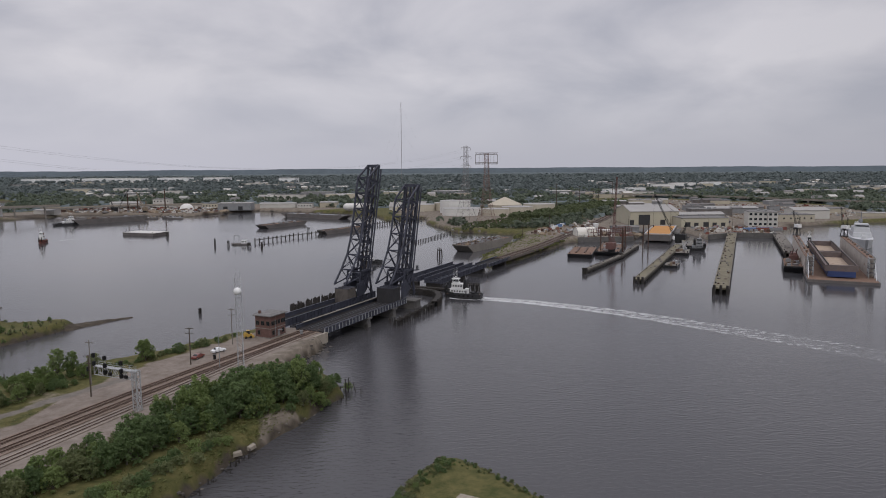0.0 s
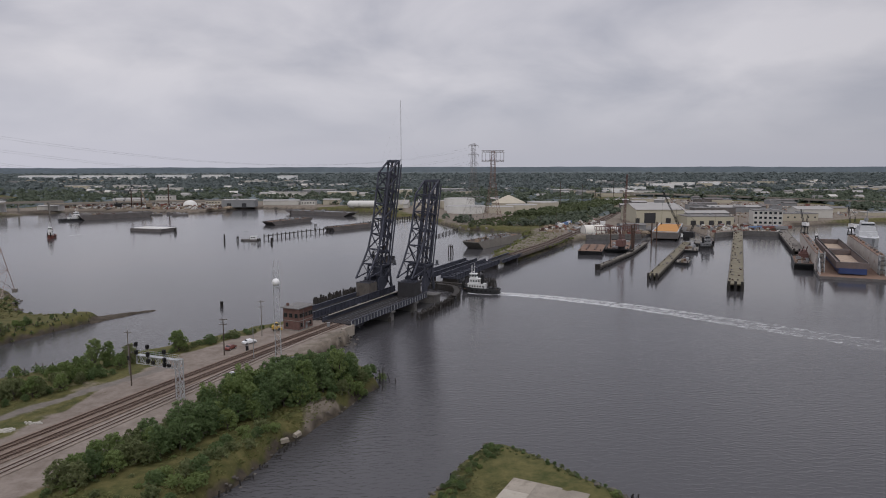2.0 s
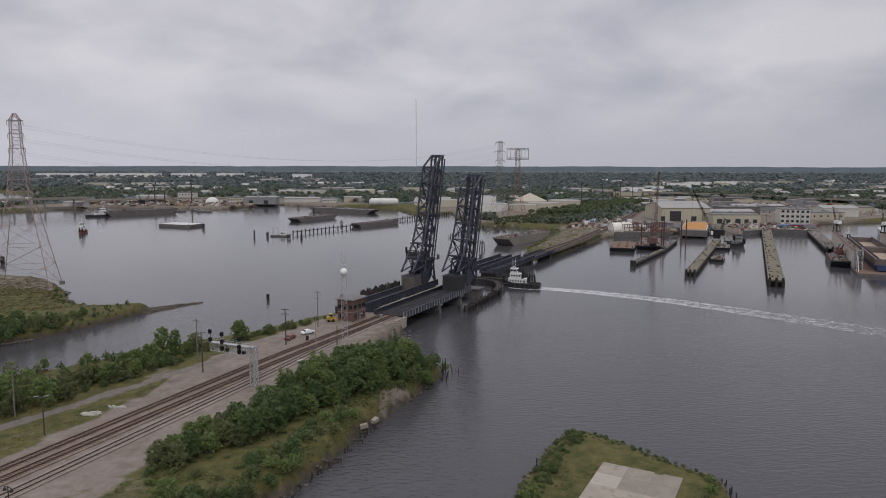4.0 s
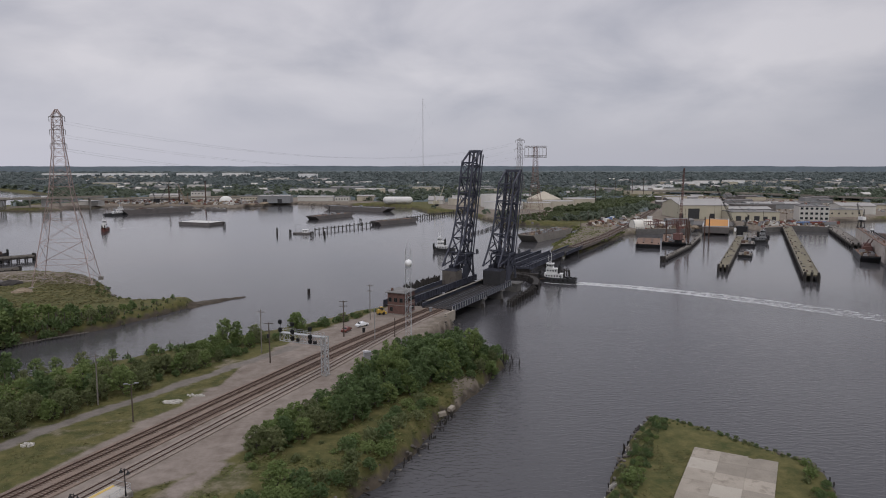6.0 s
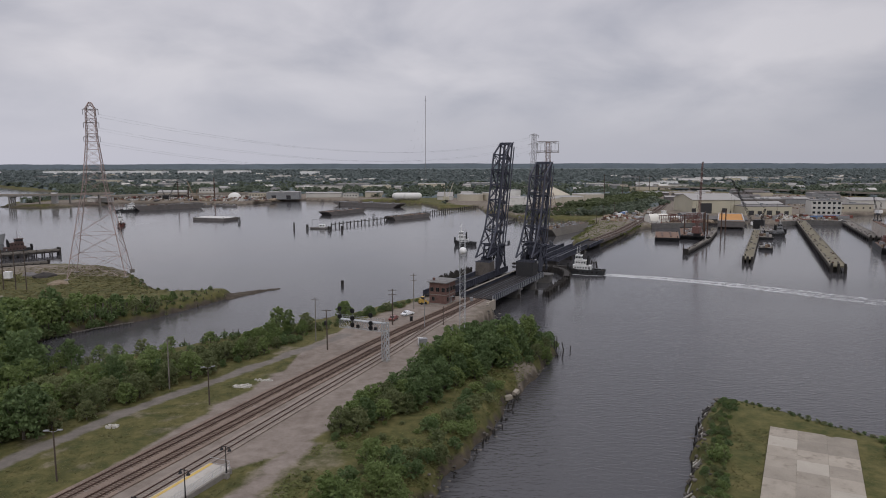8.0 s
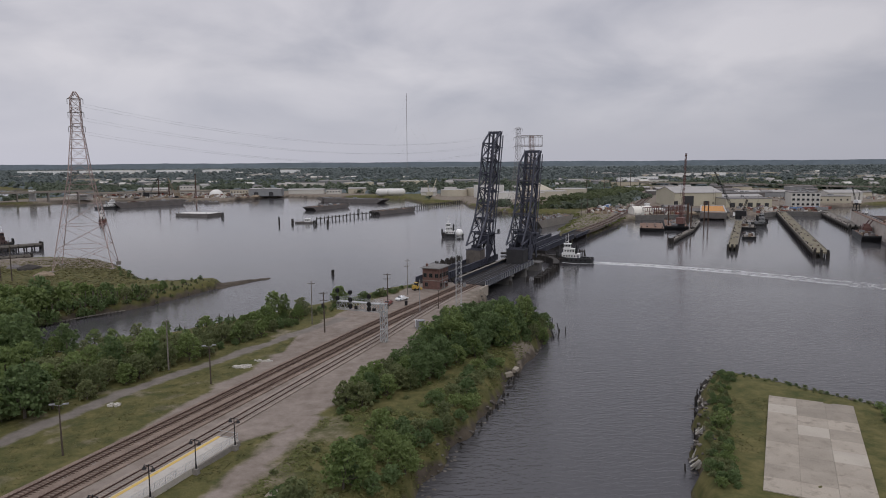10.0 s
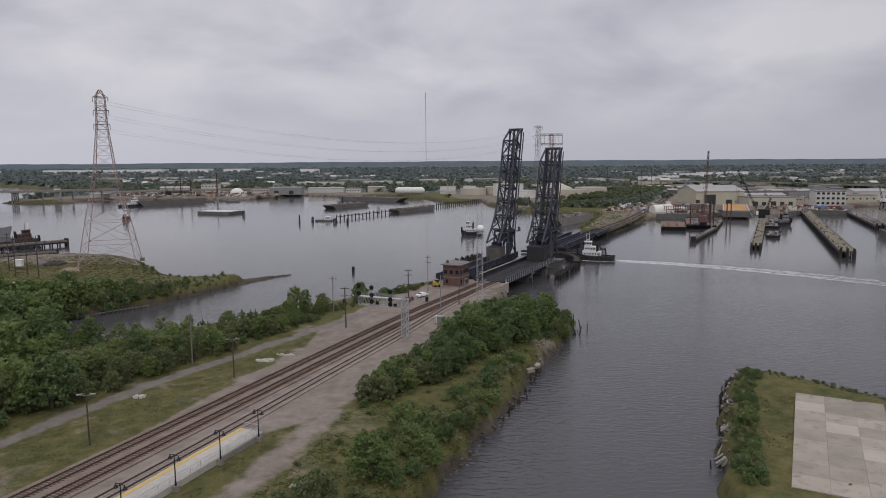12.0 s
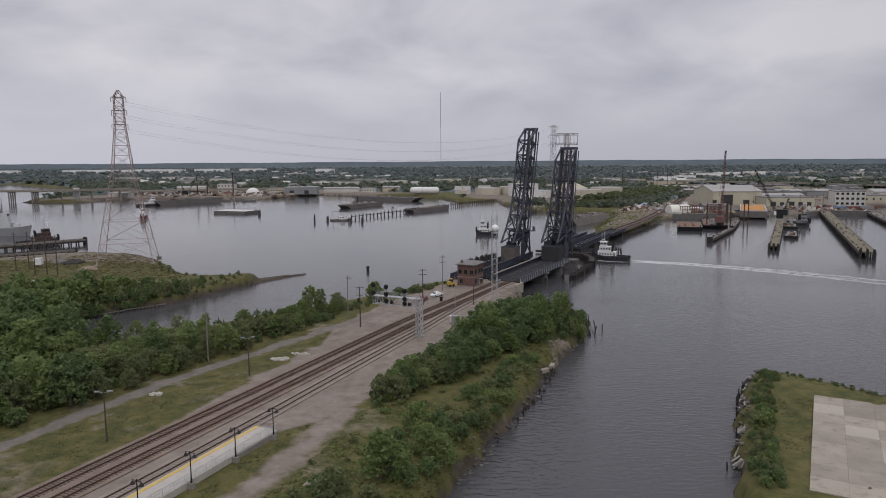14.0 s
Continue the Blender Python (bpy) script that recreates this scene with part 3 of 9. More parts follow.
def strip(points, half, z, b, jitter=0.0):
    """A flat ribbon along points."""
    vs, fs = [], []
    for i, (x, y, *_) in enumerate(points):
        a, c = points[max(0, i - 1)], points[min(len(points) - 1, i + 1)]
        d = Vector((c[0] - a[0], c[1] - a[1])).normalized()
        h0, h1 = half + rnd.uniform(-jitter, jitter), half + rnd.uniform(-jitter, jitter)
        vs += [(x - d.y * h0, y + d.x * h0, z), (x + d.y * h1, y - d.x * h1, z)]
    for i in range(len(points) - 1):
        fs.append((2 * i, 2 * i + 1, 2 * i + 3, 2 * i + 2))
    b.add(vs, fs)


def ribbon(points, n0, n1, z0, z1, b):
    """A solid bar along points between two offsets and two heights."""
    vs, fs = [], []
    m = len(points)
    for i, (x, y, *_) in enumerate(points):
        a, c = points[max(0, i - 1)], points[min(m - 1, i + 1)]
        d = Vector((c[0] - a[0], c[1] - a[1])).normalized()
        for n, z in ((n0, z0), (n1, z0), (n1, z1), (n0, z1)):
            vs.append((x + d.y * n, y - d.x * n, z))
    for i in range(m - 1):
        k = 4 * i
        for j in range(4):
            fs.append((k + j, k + (j + 1) % 4, k + 4 + (j + 1) % 4, k + 4 + j))
    fs += [(3, 2, 1, 0), (4 * m - 4, 4 * m - 3, 4 * m - 2, 4 * m - 1)]
    b.add(vs, fs)


def ties_along(points, b, z, length=2.6, gap=0.62):
    carry = 0.0
    for a, c in zip(points, points[1:]):
        d = Vector((c[0] - a[0], c[1] - a[1]))
        L = d.length
        rz = math.atan2(d.y, d.x)
        s = carry
        while s < L:
            x, y = a[0] + d.x * s / L, a[1] + d.y * s / L
            b.box(x, y, z, 0.24, length * rnd.uniform(0.96, 1.04), 0.14, rz + rnd.uniform(-0.02, 0.02))
            s += gap
        carry = s - L


def track(points, z, label, ties=True, tie_m=TIE):
    t = thing("railway_track", label, "railway track", points[0][0], points[0][1], z, kind="structure")
    o = Vector((points[0][0], points[0][1]))
    loc = [(p[0] - o.x, p[1] - o.y) for p in points]
    if ties:
        b = Build(); ties_along(loc, b, 0.0)
        tagged(part("tie", b, tie_m, t, "weathered wooden ties"), kind="stuff")
    for sgn in (-1, 1):
        b = Build(); ribbon(loc, sgn * 0.7535 - 0.06, sgn * 0.7535 + 0.06, 0.12, 0.30, b)
        part("rail", b, RUST, t)


SIDING = mat("dusty siding gravel", (0.228, 0.19, 0.160), 0.95, 0, 0.25, 0.35, 5, 0.5, (0.26, 0.228, 0.204, 0.55))
BALLAST = mat("railway ballast", (0.178, 0.134, 0.106), 0.95, 0, 0.3, 0.35, 5, 0.5, (0.215, 0.185, 0.165, 0.56))
MERGE = lambda s: float(np.interp(s, [150, 180, 262, 305, 325, 332], [10.6, 10.5, 8.7, 5.2, 4.2, 4.2]))
S_END = 344
line1, line2 = rail_line(0, 40, S_END), rail_line(4.1, 40, S_END)
line3 = rail_line(0, 40, 330, 4, MERGE)
for ln, w in ((rail_line(2.05, 40, S_END), 4.2), (line3, 1.9)):
    b = Build(); ribbon(ln, -w, w, GROUND - 0.3, GROUND + (0.17 if w > 3 else 0.18), b)
    solo("ballast_bed", b, BALLAST if w > 3 else SIDING, "brown stained stone ballast under the rails" if w > 3 else "dusty grey-pink gravel under the siding rails", "ballast", kind="structure")
track(line1, GROUND + 0.12, "rusty steel railway track on dark wooden ties")
track(line2, GROUND + 0.12, "rusty steel railway track on dark wooden ties")
track(line3, GROUND + 0.08, "rusty siding track beside a short platform", True, TIE_P)
# beyond the river
FARBED = mat("sooty far ballast", (0.118, 0.098, 0.084), 0.95, 0, 0.35, 0.2, 3, 0.5, (0.165, 0.142, 0.12, 0.56))
far_line = [at(s, float(np.interp(s, [206, 240, 280, 371, 511, 789], [-3.4, -2.4, -1.2, -4.2, -11.2, -30.7]))) for s in range(206, 780, 12)]
b = Build(); ribbon([(p.x, p.y) for p in far_line], -4.2, 4.2, 2.6, 4.3, b)
solo("ballast_bed", b, FARBED, "raised stone railway bed across the river", "ballast", kind="structure")
for off in (-2.05, 2.05):
    pts = [(p.x + R.x * off, p.y + R.y * off) for p in far_line]
    track(pts, 4.3, "rusty railway track running inland past the shipyard")

# ---- bascule bridges ----


def member(name, p, q, w, parent, material=STEEL, h=None):
    b = Build(); b.beam(p, q, w, h)
    return part(name, b, material, parent)


def leaf(n_mid, width, s_heel, length, depths, label, solid_deck):
    """A raised truss leaf. depths: the truss depth at each panel point from the heel."""
    lean = radians(14)
    axis, perp = Vector((math.sin(lean), math.cos(lean))), Vector((-math.cos(lean), math.sin(lean)))
    base = at(s_heel, n_mid)
    t = thing("bascule_leaf", label, "bridge leaf", base.x, base.y, 9.0, 90 - HEAD, "raised bridge leaves")

    def P(l, d, n):
        q = axis * l + perp * d
        return Vector((q.x, -n, q.y))

    m = len(depths) - 1
    step = length / m
    hw = width / 2
    for n in (-hw, hw):
        for k in range(m):
            a, c = k * step, (k + 1) * step
            member("deck_chord", P(a, 0, n), P(c, 0, n), 0.55, t, h=0.8)
            member("upper_chord" if k < m - 1 else "end_post", P(a, depths[k], n), P(c, depths[k + 1], n), 0.6, t, h=0.65)
            member("vertical", P(c, 0, n), P(c, max(0.6, depths[k + 1]), n), 0.34, t)
            if k % 2 == 0:
                member("diagonal", P(a, depths[k], n), P(c, 0, n), 0.44, t)
            else:
                member("diagonal", P(a, 0, n), P(c, depths[k + 1], n), 0.44, t)
            mid = (a + c) / 2
            dm = (depths[k] + depths[k + 1]) / 2
            if k < m - 1:
                member("sub_strut", P(mid, dm / 2, n), P(mid, dm if k % 2 else 0, n), 0.2, t)
                member("sub_diagonal", P(mid, dm / 2, n), P(a if k % 2 else c, dm if False else (depths[k] if k % 2 else depths[k + 1]), n), 0.2, t)
    for k in range(m + 1):
        l = k * step
        if k:
            member("floor_beam", P(l, 0.5, -hw), P(l, 0.5, hw), 0.5, t, h=1.1)
        if 0 < k < m:
            member("top_strut", P(l, depths[k], -hw), P(l, depths[k], hw), 0.45, t)
            member("sway_brace", P(l, depths[k], -hw), P(l, depths[k] * 0.6, hw), 0.25, t)
            member("sway_brace", P(l, depths[k], hw), P(l, depths[k] * 0.6, -hw), 0.25, t)
        if k < m:
            member("floor_brace", P(l, 0.9, -hw), P(l + step, 0.9, hw), 0.3, t)
            member("floor_brace", P(l, 0.9, hw), P(l + step, 0.9, -hw), 0.3, t)
        if 0 < k < m - 1:
            member("lateral_brace", P(l, depths[k], -hw), P(l + step, depths[k + 1], hw), 0.28, t)
            member("lateral_brace", P(l, depths[k], hw), P(l + step, depths[k + 1], -hw), 0.28, t)
    member("portal_strut", P(length, 0.3, -hw - 0.6), P(length, 0.3, hw + 0.6), 0.6, t, h=1.0)
    tracks = 2 if solid_deck else 1
    for k in range(tracks):
        c = (k - (tracks - 1) / 2) * 3.6
        for o in (-0.95, 0.95):
            member("stringer", P(1, 0.1, c + o), P(length, 0.1, c + o), 0.45, t, h=1.1)
        b = Build()
        l = 2.0
        while l < length - 0.4:
            for e in ((-1.5, -0.42), (0.42, 1.5)):
                b.beam(P(l, -0.5, c + e[0]), P(l, -0.5, c + e[1]), 0.26, 0.26)
            l += 0.44
        tagged(part("deck_tie", b, TIE, t, "dark deck ties seen on edge"), kind="stuff")
        for o in (-0.75, 0.75):
            member("rail", P(2, -0.75, c + o), P(length, -0.75, c + o), 0.12, t, RUST)
    member("walkway", P(3, -0.5, hw + 0.9), P(length - 1, -0.5, hw + 0.9), 0.15, t, h=1.1)
    for k in range(1, m):
        member("walkway_bracket", P(k * step, -0.4, hw), P(k * step, -0.4, hw + 1.4), 0.2, t)
    member("tip_walkway", P(length + 0.7, 0.2, -hw - 0.8), P(length + 0.7, 0.2, hw + 0.8), 0.12, t)
    for k in range(6):
        n = -hw - 0.6 + k * (width + 1.2) / 5
        member("tip_post", P(length, 0.2, n), P(length + rnd.uniform(0.8, 1.3), 0.2, n), 0.12, t)
    # heel gussets, curved bearing plates
    for n in (-hw, hw):
        b = Build()
        prof = [(-2.5, 1.5), (0, -0.8), (4, -0.9), (7.5, -0.3), (5.5, 2.2), (2.0, 5.0), (-1.5, 5.5)]
        k = len(prof)
        vs = [P(l, d, n - 0.35) for l, d in prof] + [P(l, d, n + 0.35) for l, d in prof]
        b.add(vs, [tuple(range(k)), tuple(range(2 * k - 1, k - 1, -1))] + [(i, k + i, k + (i + 1) % k, (i + 1) % k) for i in range(k)])
        part("heel_plate", b, STEEL, t)
    return t


D_L = [16.6, 12.6, 9.4, 8.2, 7.9, 7.8, 7.8, 7.6, 0.8]
leaf(-13.6, 5.4, 60, 54.4, D_L, "raised black steel truss bridge leaf for one track, taller of two", False)
D_R = [16.6, 12.4, 9.6, 8.4, 8.0, 7.8, 0.8]
leaf(2.6, 7.0, 68, 45.4, D_R, "raised black steel truss bridge leaf with tied double-track deck", True)


def counterweight(s, n, w, label):
    t = thing("counterweight", label, "counterweight", *at(s, n, 0), 90 - HEAD, "bridge counterweights")
    b = Build(); b.box(0, 0, 3.4, 6.4, w, 7.5, 0, 0.985)
    part("concrete_block", b, mat("brown stained counterweight concrete", (0.105, 0.092, 0.082), 0.9, 0, 0.3, 0.3, 4, 0.3, (0.06, 0.052, 0.048, 0.54)) if n < 0 else mat("soot dark concrete", (0.032, 0.031, 0.033), 0.9, 0, 0.3, 0.3, 4, 0.2), t)
    for y in (-w / 2 - 0.15, w / 2 + 0.15):
        b = Build(); b.box(6.5, y, 5.8, 5.0, 0.4, 6.5)
        part("side_plate", b, STEEL, t)
    for x in (-2.6, 0, 2.6):
        b = Build(); b.box(x, 0, 10.9, 0.5, w + 0.4, 0.35)
        part("cap_beam", b, STEEL, t)


counterweight(48.0, -13.6, 6.4, "brown stained concrete bridge counterweight")
counterweight(56.2, 2.6, 7.8, "dark stained concrete bridge counterweight")


def tower(s, n, w, label):
    """The fixed frame that carries the machinery beside a leaf."""
    t = thing("machinery_tower", label, "bridge tower", *at(s, n, 0), 90 - HEAD, "bridge machinery towers")
    for y in (-w / 2, w / 2):
        for x, lean in ((-5, 2.2), (5.5, -1.2)):
            member("tower_post", (x, y, 5.5), (x + lean, y, 17), 0.6, t)
        member("tower_beam", (-2.8, y, 17), (4.3, y, 17), 0.6, t, h=0.9)
        member("tower_brace", (-4.5, y, 7), (4.3, y, 16), 0.35, t)
        member("tower_brace", (5.2, y, 7), (-2.8, y, 16), 0.35, t)
        member("front_leg", (6.5, y, 6), (3.6, y, 17.5), 0.45, t)
    for x in (-2.8, 4.3):
        member("tower_strut", (x, -w / 2, 17), (x, w / 2, 17), 0.5, t)
    b = Build(); b.box(4.8, -w / 2 - 1.4, 16.6, 3.0, 2.0, 0.2)
    part("platform", b, STEEL, t)
    b = Build(); b.box(5.6, -w / 2 - 1.7, 16.8, 1.0, 0.8, 1.8)
    part("machine_cabinet", b, STEEL_G, t)
    b = Build(); b.box(0.5, 0, 12.5, 4.2, w * 0.6, 3.6)
    part("machinery_house", b, STEEL, t, "dark steel machinery housing")
    for dx in (-1.3, 1.3):
        b = Build(); b.rod((4.8 + dx, -w / 2 - 2.3, 16.8), (4.8 + dx, -w / 2 - 2.3, 18), 0.05)
        part("guard_post", b, STEEL, t)


tower(58, -13.6, 6.6, "black steel machinery tower at the bridge heel")
tower(66, 2.6, 8.2, "black steel machinery tower at the bridge heel")


def girder_span(s0, s1, n0, n1, z, label, deck=True, pale=False, posts=True, drop=2.6):
    """A plate girder span between two places on the axis."""
    L = s1 - s0
    t = thing("girder_span", label, "bridge span", *at(s0, (n0 + n1) / 2, 0), 90 - HEAD, "bridge approach spans")
    hw = (n1 - n0) / 2
    for sgn in (-1, 1):
        b = Build()
        b.box(L / 2, sgn * hw, z - drop, L, 0.12, drop)
        part("girder_web", b, STEEL, t)
        for zz in (z - drop, z - 0.08):
            b = Build(); b.box(L / 2, sgn * hw, zz, L, 0.6, 0.1)
            part("flange", b, STEEL, t)
        k = max(2, int(L / 2.2))
        for i in range(k + 1):
            b = Build(); b.box(L * i / k, sgn * (hw + 0.16), z - drop + 0.1, 0.14, 0.3, drop - 0.2)
            part("stiffener", b, PALE_RAIL if sgn < 0 and pale else STEEL, t)
    if deck:
        b = Build(); b.box(L / 2, 0, z - drop + 0.5, L, 2 * hw - 0.2, 0.4)
        part("deck", b, mat("dark timber bridge deck", (0.034, 0.032, 0.033), 0.95, 0, 0.3, 0.5, 3, 0.4, (0.055, 0.048, 0.044, 0.6), 0.15), t, "dark timber deck")
    else:
        k = int(L / 5)
        for i in range(k + 1):
            b = Build(); b.box(L * i / k, 0, z - drop + 0.3, 0.4, 2 * hw, 0.9)
            part("cross_beam", b, STEEL, t)
        for o in (-1, 1):
            b = Build(); b.box(L / 2, o, z - drop + 0.7, L, 0.35, 0.5)
            part("stringer", b, STEEL, t)
    return t


girder_span(-4, 66, -16.8, -10.0, 6.9, "old black plate girder approach with a timber deck", True)
girder_span(1, 61, -3.4, 8.5, 6.0, "wide black plate girder approach with pale side stiffeners", True, True, drop=2.2)
for off in (0, 4.1):
    for g in (-0.75, 0.75):
        b = Build(); b.beam(at(4, off + g, 4.75), at(69, off + g, 4.75), 0.12, 0.16)
        solo("rail", b, STEEL_G, "grey steel rail on the bridge deck", "rail", kind="structure")
b = Build(); b.beam(at(4, -3.0, 6.35), at(67, -3.0, 6.35), 1.0, 0.12)
solo("walkway", b, WOOD_G, "narrow grey plank walkway along the girder", "walkway", kind="structure")
# abutment and piers
b = Build(); b.prism([tuple(at(s, n).xy) for s, n in ((-6, -3.5), (-6, 8.6), (2, 8.6), (2, -3.5))], -2, 4.0)
solo("abutment", b, CONC, "pale concrete bridge abutment at the bank", "abutment", kind="structure")
b = Build(); b.prism([tuple(at(s, n).xy) for s, n in ((-6, 8.7), (-6, 9.5), (1.6, 9.5), (1.6, 8.7))], 1, 4.6)
solo("wing_wall", b, CONC_L, "pale concrete wing wall", "retaining wall", kind="structure")
for s0, n0, n1 in ((30, -17, -9.5), (30, -3.5, 9), (50, -17.5, -9.3), (50, -3.5, 9), (62, -18, -8.8), (70, -2.8, 9.4)):
    t = thing("bridge_pier", "dark stained concrete bridge pier in the water", "bridge pier", *at(s0, (n0 + n1) / 2, 0), 90 - HEAD, "bridge piers")
    b = Build(); b.box(0, 0, -3, 6 if s0 > 55 else 2.6, n1 - n0, 6.6 if s0 > 55 else 6.0, 0, 0.95)
    part("shaft", b, CONC_D, t)
    b = Build(); b.box(0, 0, 3.2, 6.6 if s0 > 55 else 3.2, n1 - n0 + 0.8, 0.6)
    part("cap", b, CONC_D, t)
# far side
girder_span(114, 172, -20.2, -13.6, 5.8, "black plate girder approach span across the channel", False)
girder_span(114, 176, -9.4, -0.8, 5.4, "black plate girder approach span across the channel", False, drop=2.6)
girder_span(176, 212, -7.6, 0.8, 5.0, "black plate girder approach span near the far bank", True, drop=1.9)
for s0, n0, n1 in ((116, -20, -13.8), (116, -9.2, -1), (145, -20, -13.8), (145, -9.2, -1), (174, -20, -1), (205, -8, 0.6)):
    t = thing("bridge_pier", "dark concrete pier under the far approach spans", "bridge pier", *at(s0, (n0 + n1) / 2, 0), 90 - HEAD, "bridge piers")
    b = Build(); b.box(0, 0, -3, 2.6, n1 - n0, 5.9, 0, 0.95)
    part("shaft", b, TIMBER, t)

# ---- railway side: platform, lamps, signals, poles ----


def along(y, n, z=GROUND):
    """A place beside the railway: at plan height y, n metres to the right of the first track."""
    ya, p = y, None
    for _ in range(6):
        d = U
        q = Vector((B0.x + U.x * (ya - B0.y) / U.y, ya))
        for (ax, ay), (bx, by) in zip(TRACK, TRACK[1:]):
            if ay <= ya <= by:
                d = Vector((bx - ax, by - ay)).normalized()
                q = Vector((ax + (bx - ax) * (ya - ay) / (by - ay), ya))
        p = Vector((q.x + d.y * n, q.y - d.x * n, z))
        ya += y - p.y
    return p


def side_platform():
    a, c = along(99.8, 14.9), along(40, 15.6)
    d = (c - a); L = d.length; rz = math.degrees(math.atan2(d.y, d.x))
    t = thing("station_platform", "short pale concrete platform with a yellow edge strip", "platform", a.x, a.y, GROUND, rz)
    b = Build(); b.box(L / 2, 0.3, 0, L, 4.4, 0.95)
    part("platform_body", b, mat("pale platform concrete", (0.40, 0.375, 0.335), 0.9, 0, 0.12, 0.3, 5, 0.1, (0.33, 0.30, 0.265, 0.56)), t)
    k = int(L / 1.5)
    for i in range(k):
        bb = Build(); bb.box((i + 0.5) * L / k, -1.35, 0.955, L / k - 0.02, 0.62, 0.03)
        part("tactile_tile", bb, YELLOW, t, "yellow tactile edge tile" if i == 0 else "")
    for i in range(int(L / 2.0)):
        bb = Build(); bb.rod((0.2 + i * 2.0, 2.4, 0.9), (0.2 + i * 2.0, 2.4, 2.05), 0.035, n=6)
        part("fence_post", bb, PALE_RAIL, t)
    for z in (1.15, 1.6, 2.05):
        bb = Build(); bb.beam((0.1, 2.4, z), (L, 2.4, z), 0.05)
        part("fence_rail", bb, PALE_RAIL, t)
    bb = Build()
    for i in range(int(L / 0.3)):
        bb.rod((0.2 + i * 0.3, 2.4, 1.1), (0.2 + i * 0.3, 2.4, 2.0), 0.012, n=4)
    tagged(part("fence_bars", bb, PALE_RAIL, t), kind="stuff")
    for z in (1.15, 2.05):
        bb = Build(); bb.beam((0.1, -1.6, z), (0.1, 2.4, z), 0.05)
        part("end_rail", bb, PALE_RAIL, t)
    bb = Build(); bb.box(5.5, 2.62, -0.2, 11, 0.2, 1.0)
    part("side_wall", bb, CONC, t)


side_platform()


def platform_lamp():
    t = thing("platform_lamp", "black twin-headed lamp post beside the platform", "lamp post", 0, 0, 0, 0, "platform lamps")
    b = Build(); b.box(0, 0, 0, 0.75, 0.75, 0.85, 0, 0.9)
    part("plinth", b, CONC, t, "pale concrete plinth")
    b = Build(); b.rod((0, 0, 0.85), (0, 0, 1.7), 0.14, 0.10); b.rod((0, 0, 1.7), (0, 0, 5.4), 0.085, 0.065)
    part("post", b, BLACK, t)
    b = Build(); b.beam((-0.75, 0, 5.2), (0.75, 0, 5.2), 0.08)
    part("cross_arm", b, BLACK, t)
    for x in (-0.75, 0.75):
        b = Build(); b.rod((x, 0, 5.2), (x, 0, 5.0), 0.06); b.rod((x, 0, 5.0), (x, 0, 4.6), 0.12, 0.32, 10)
        part("lantern", b, BLACK, t)
    return t


lamp0 = platform_lamp()
first = True
for k in range(7):
    p = along(97.1 - 8.4 * k, 18.0 + 0.05 * k)
    m = pose(p.x, p.y, GROUND, 0, 0, -20.6)
    if first:
        lamp0.matrix_world = m; first = False
    else:
        copy_thing(lamp0, m)


def lattice_leg(t, x, y, z0, z1, w, r, mat_, name="leg"):
    for i in (-1, 1):
        for j in (-1, 1):
            b = Build(); b.beam((x + i * w, y + j * w, z0), (x + i * w, y + j * w, z1), r)
            part(name, b, mat_, t)
    n = max(2, int((z1 - z0) / (w * 2.4)))
    for k in range(n):
        a, c = z0 + (z1 - z0) * k / n, z0 + (z1 - z0) * (k + 1) / n
        for i, j, u, v in ((-1, -1, 1, -1), (1, -1, 1, 1), (1, 1, -1, 1), (-1, 1, -1, -1)):
            b = Build(); b.beam((x + i * w, y + j * w, a), (x + u * w, y + v * w, c), r * 0.6)
            part("lacing", b, mat_, t)
            if k % 2:
                b = Build(); b.beam((x + i * w, y + j * w, c), (x + u * w, y + v * w, c), r * 0.6)
                part("batten", b, mat_, t)


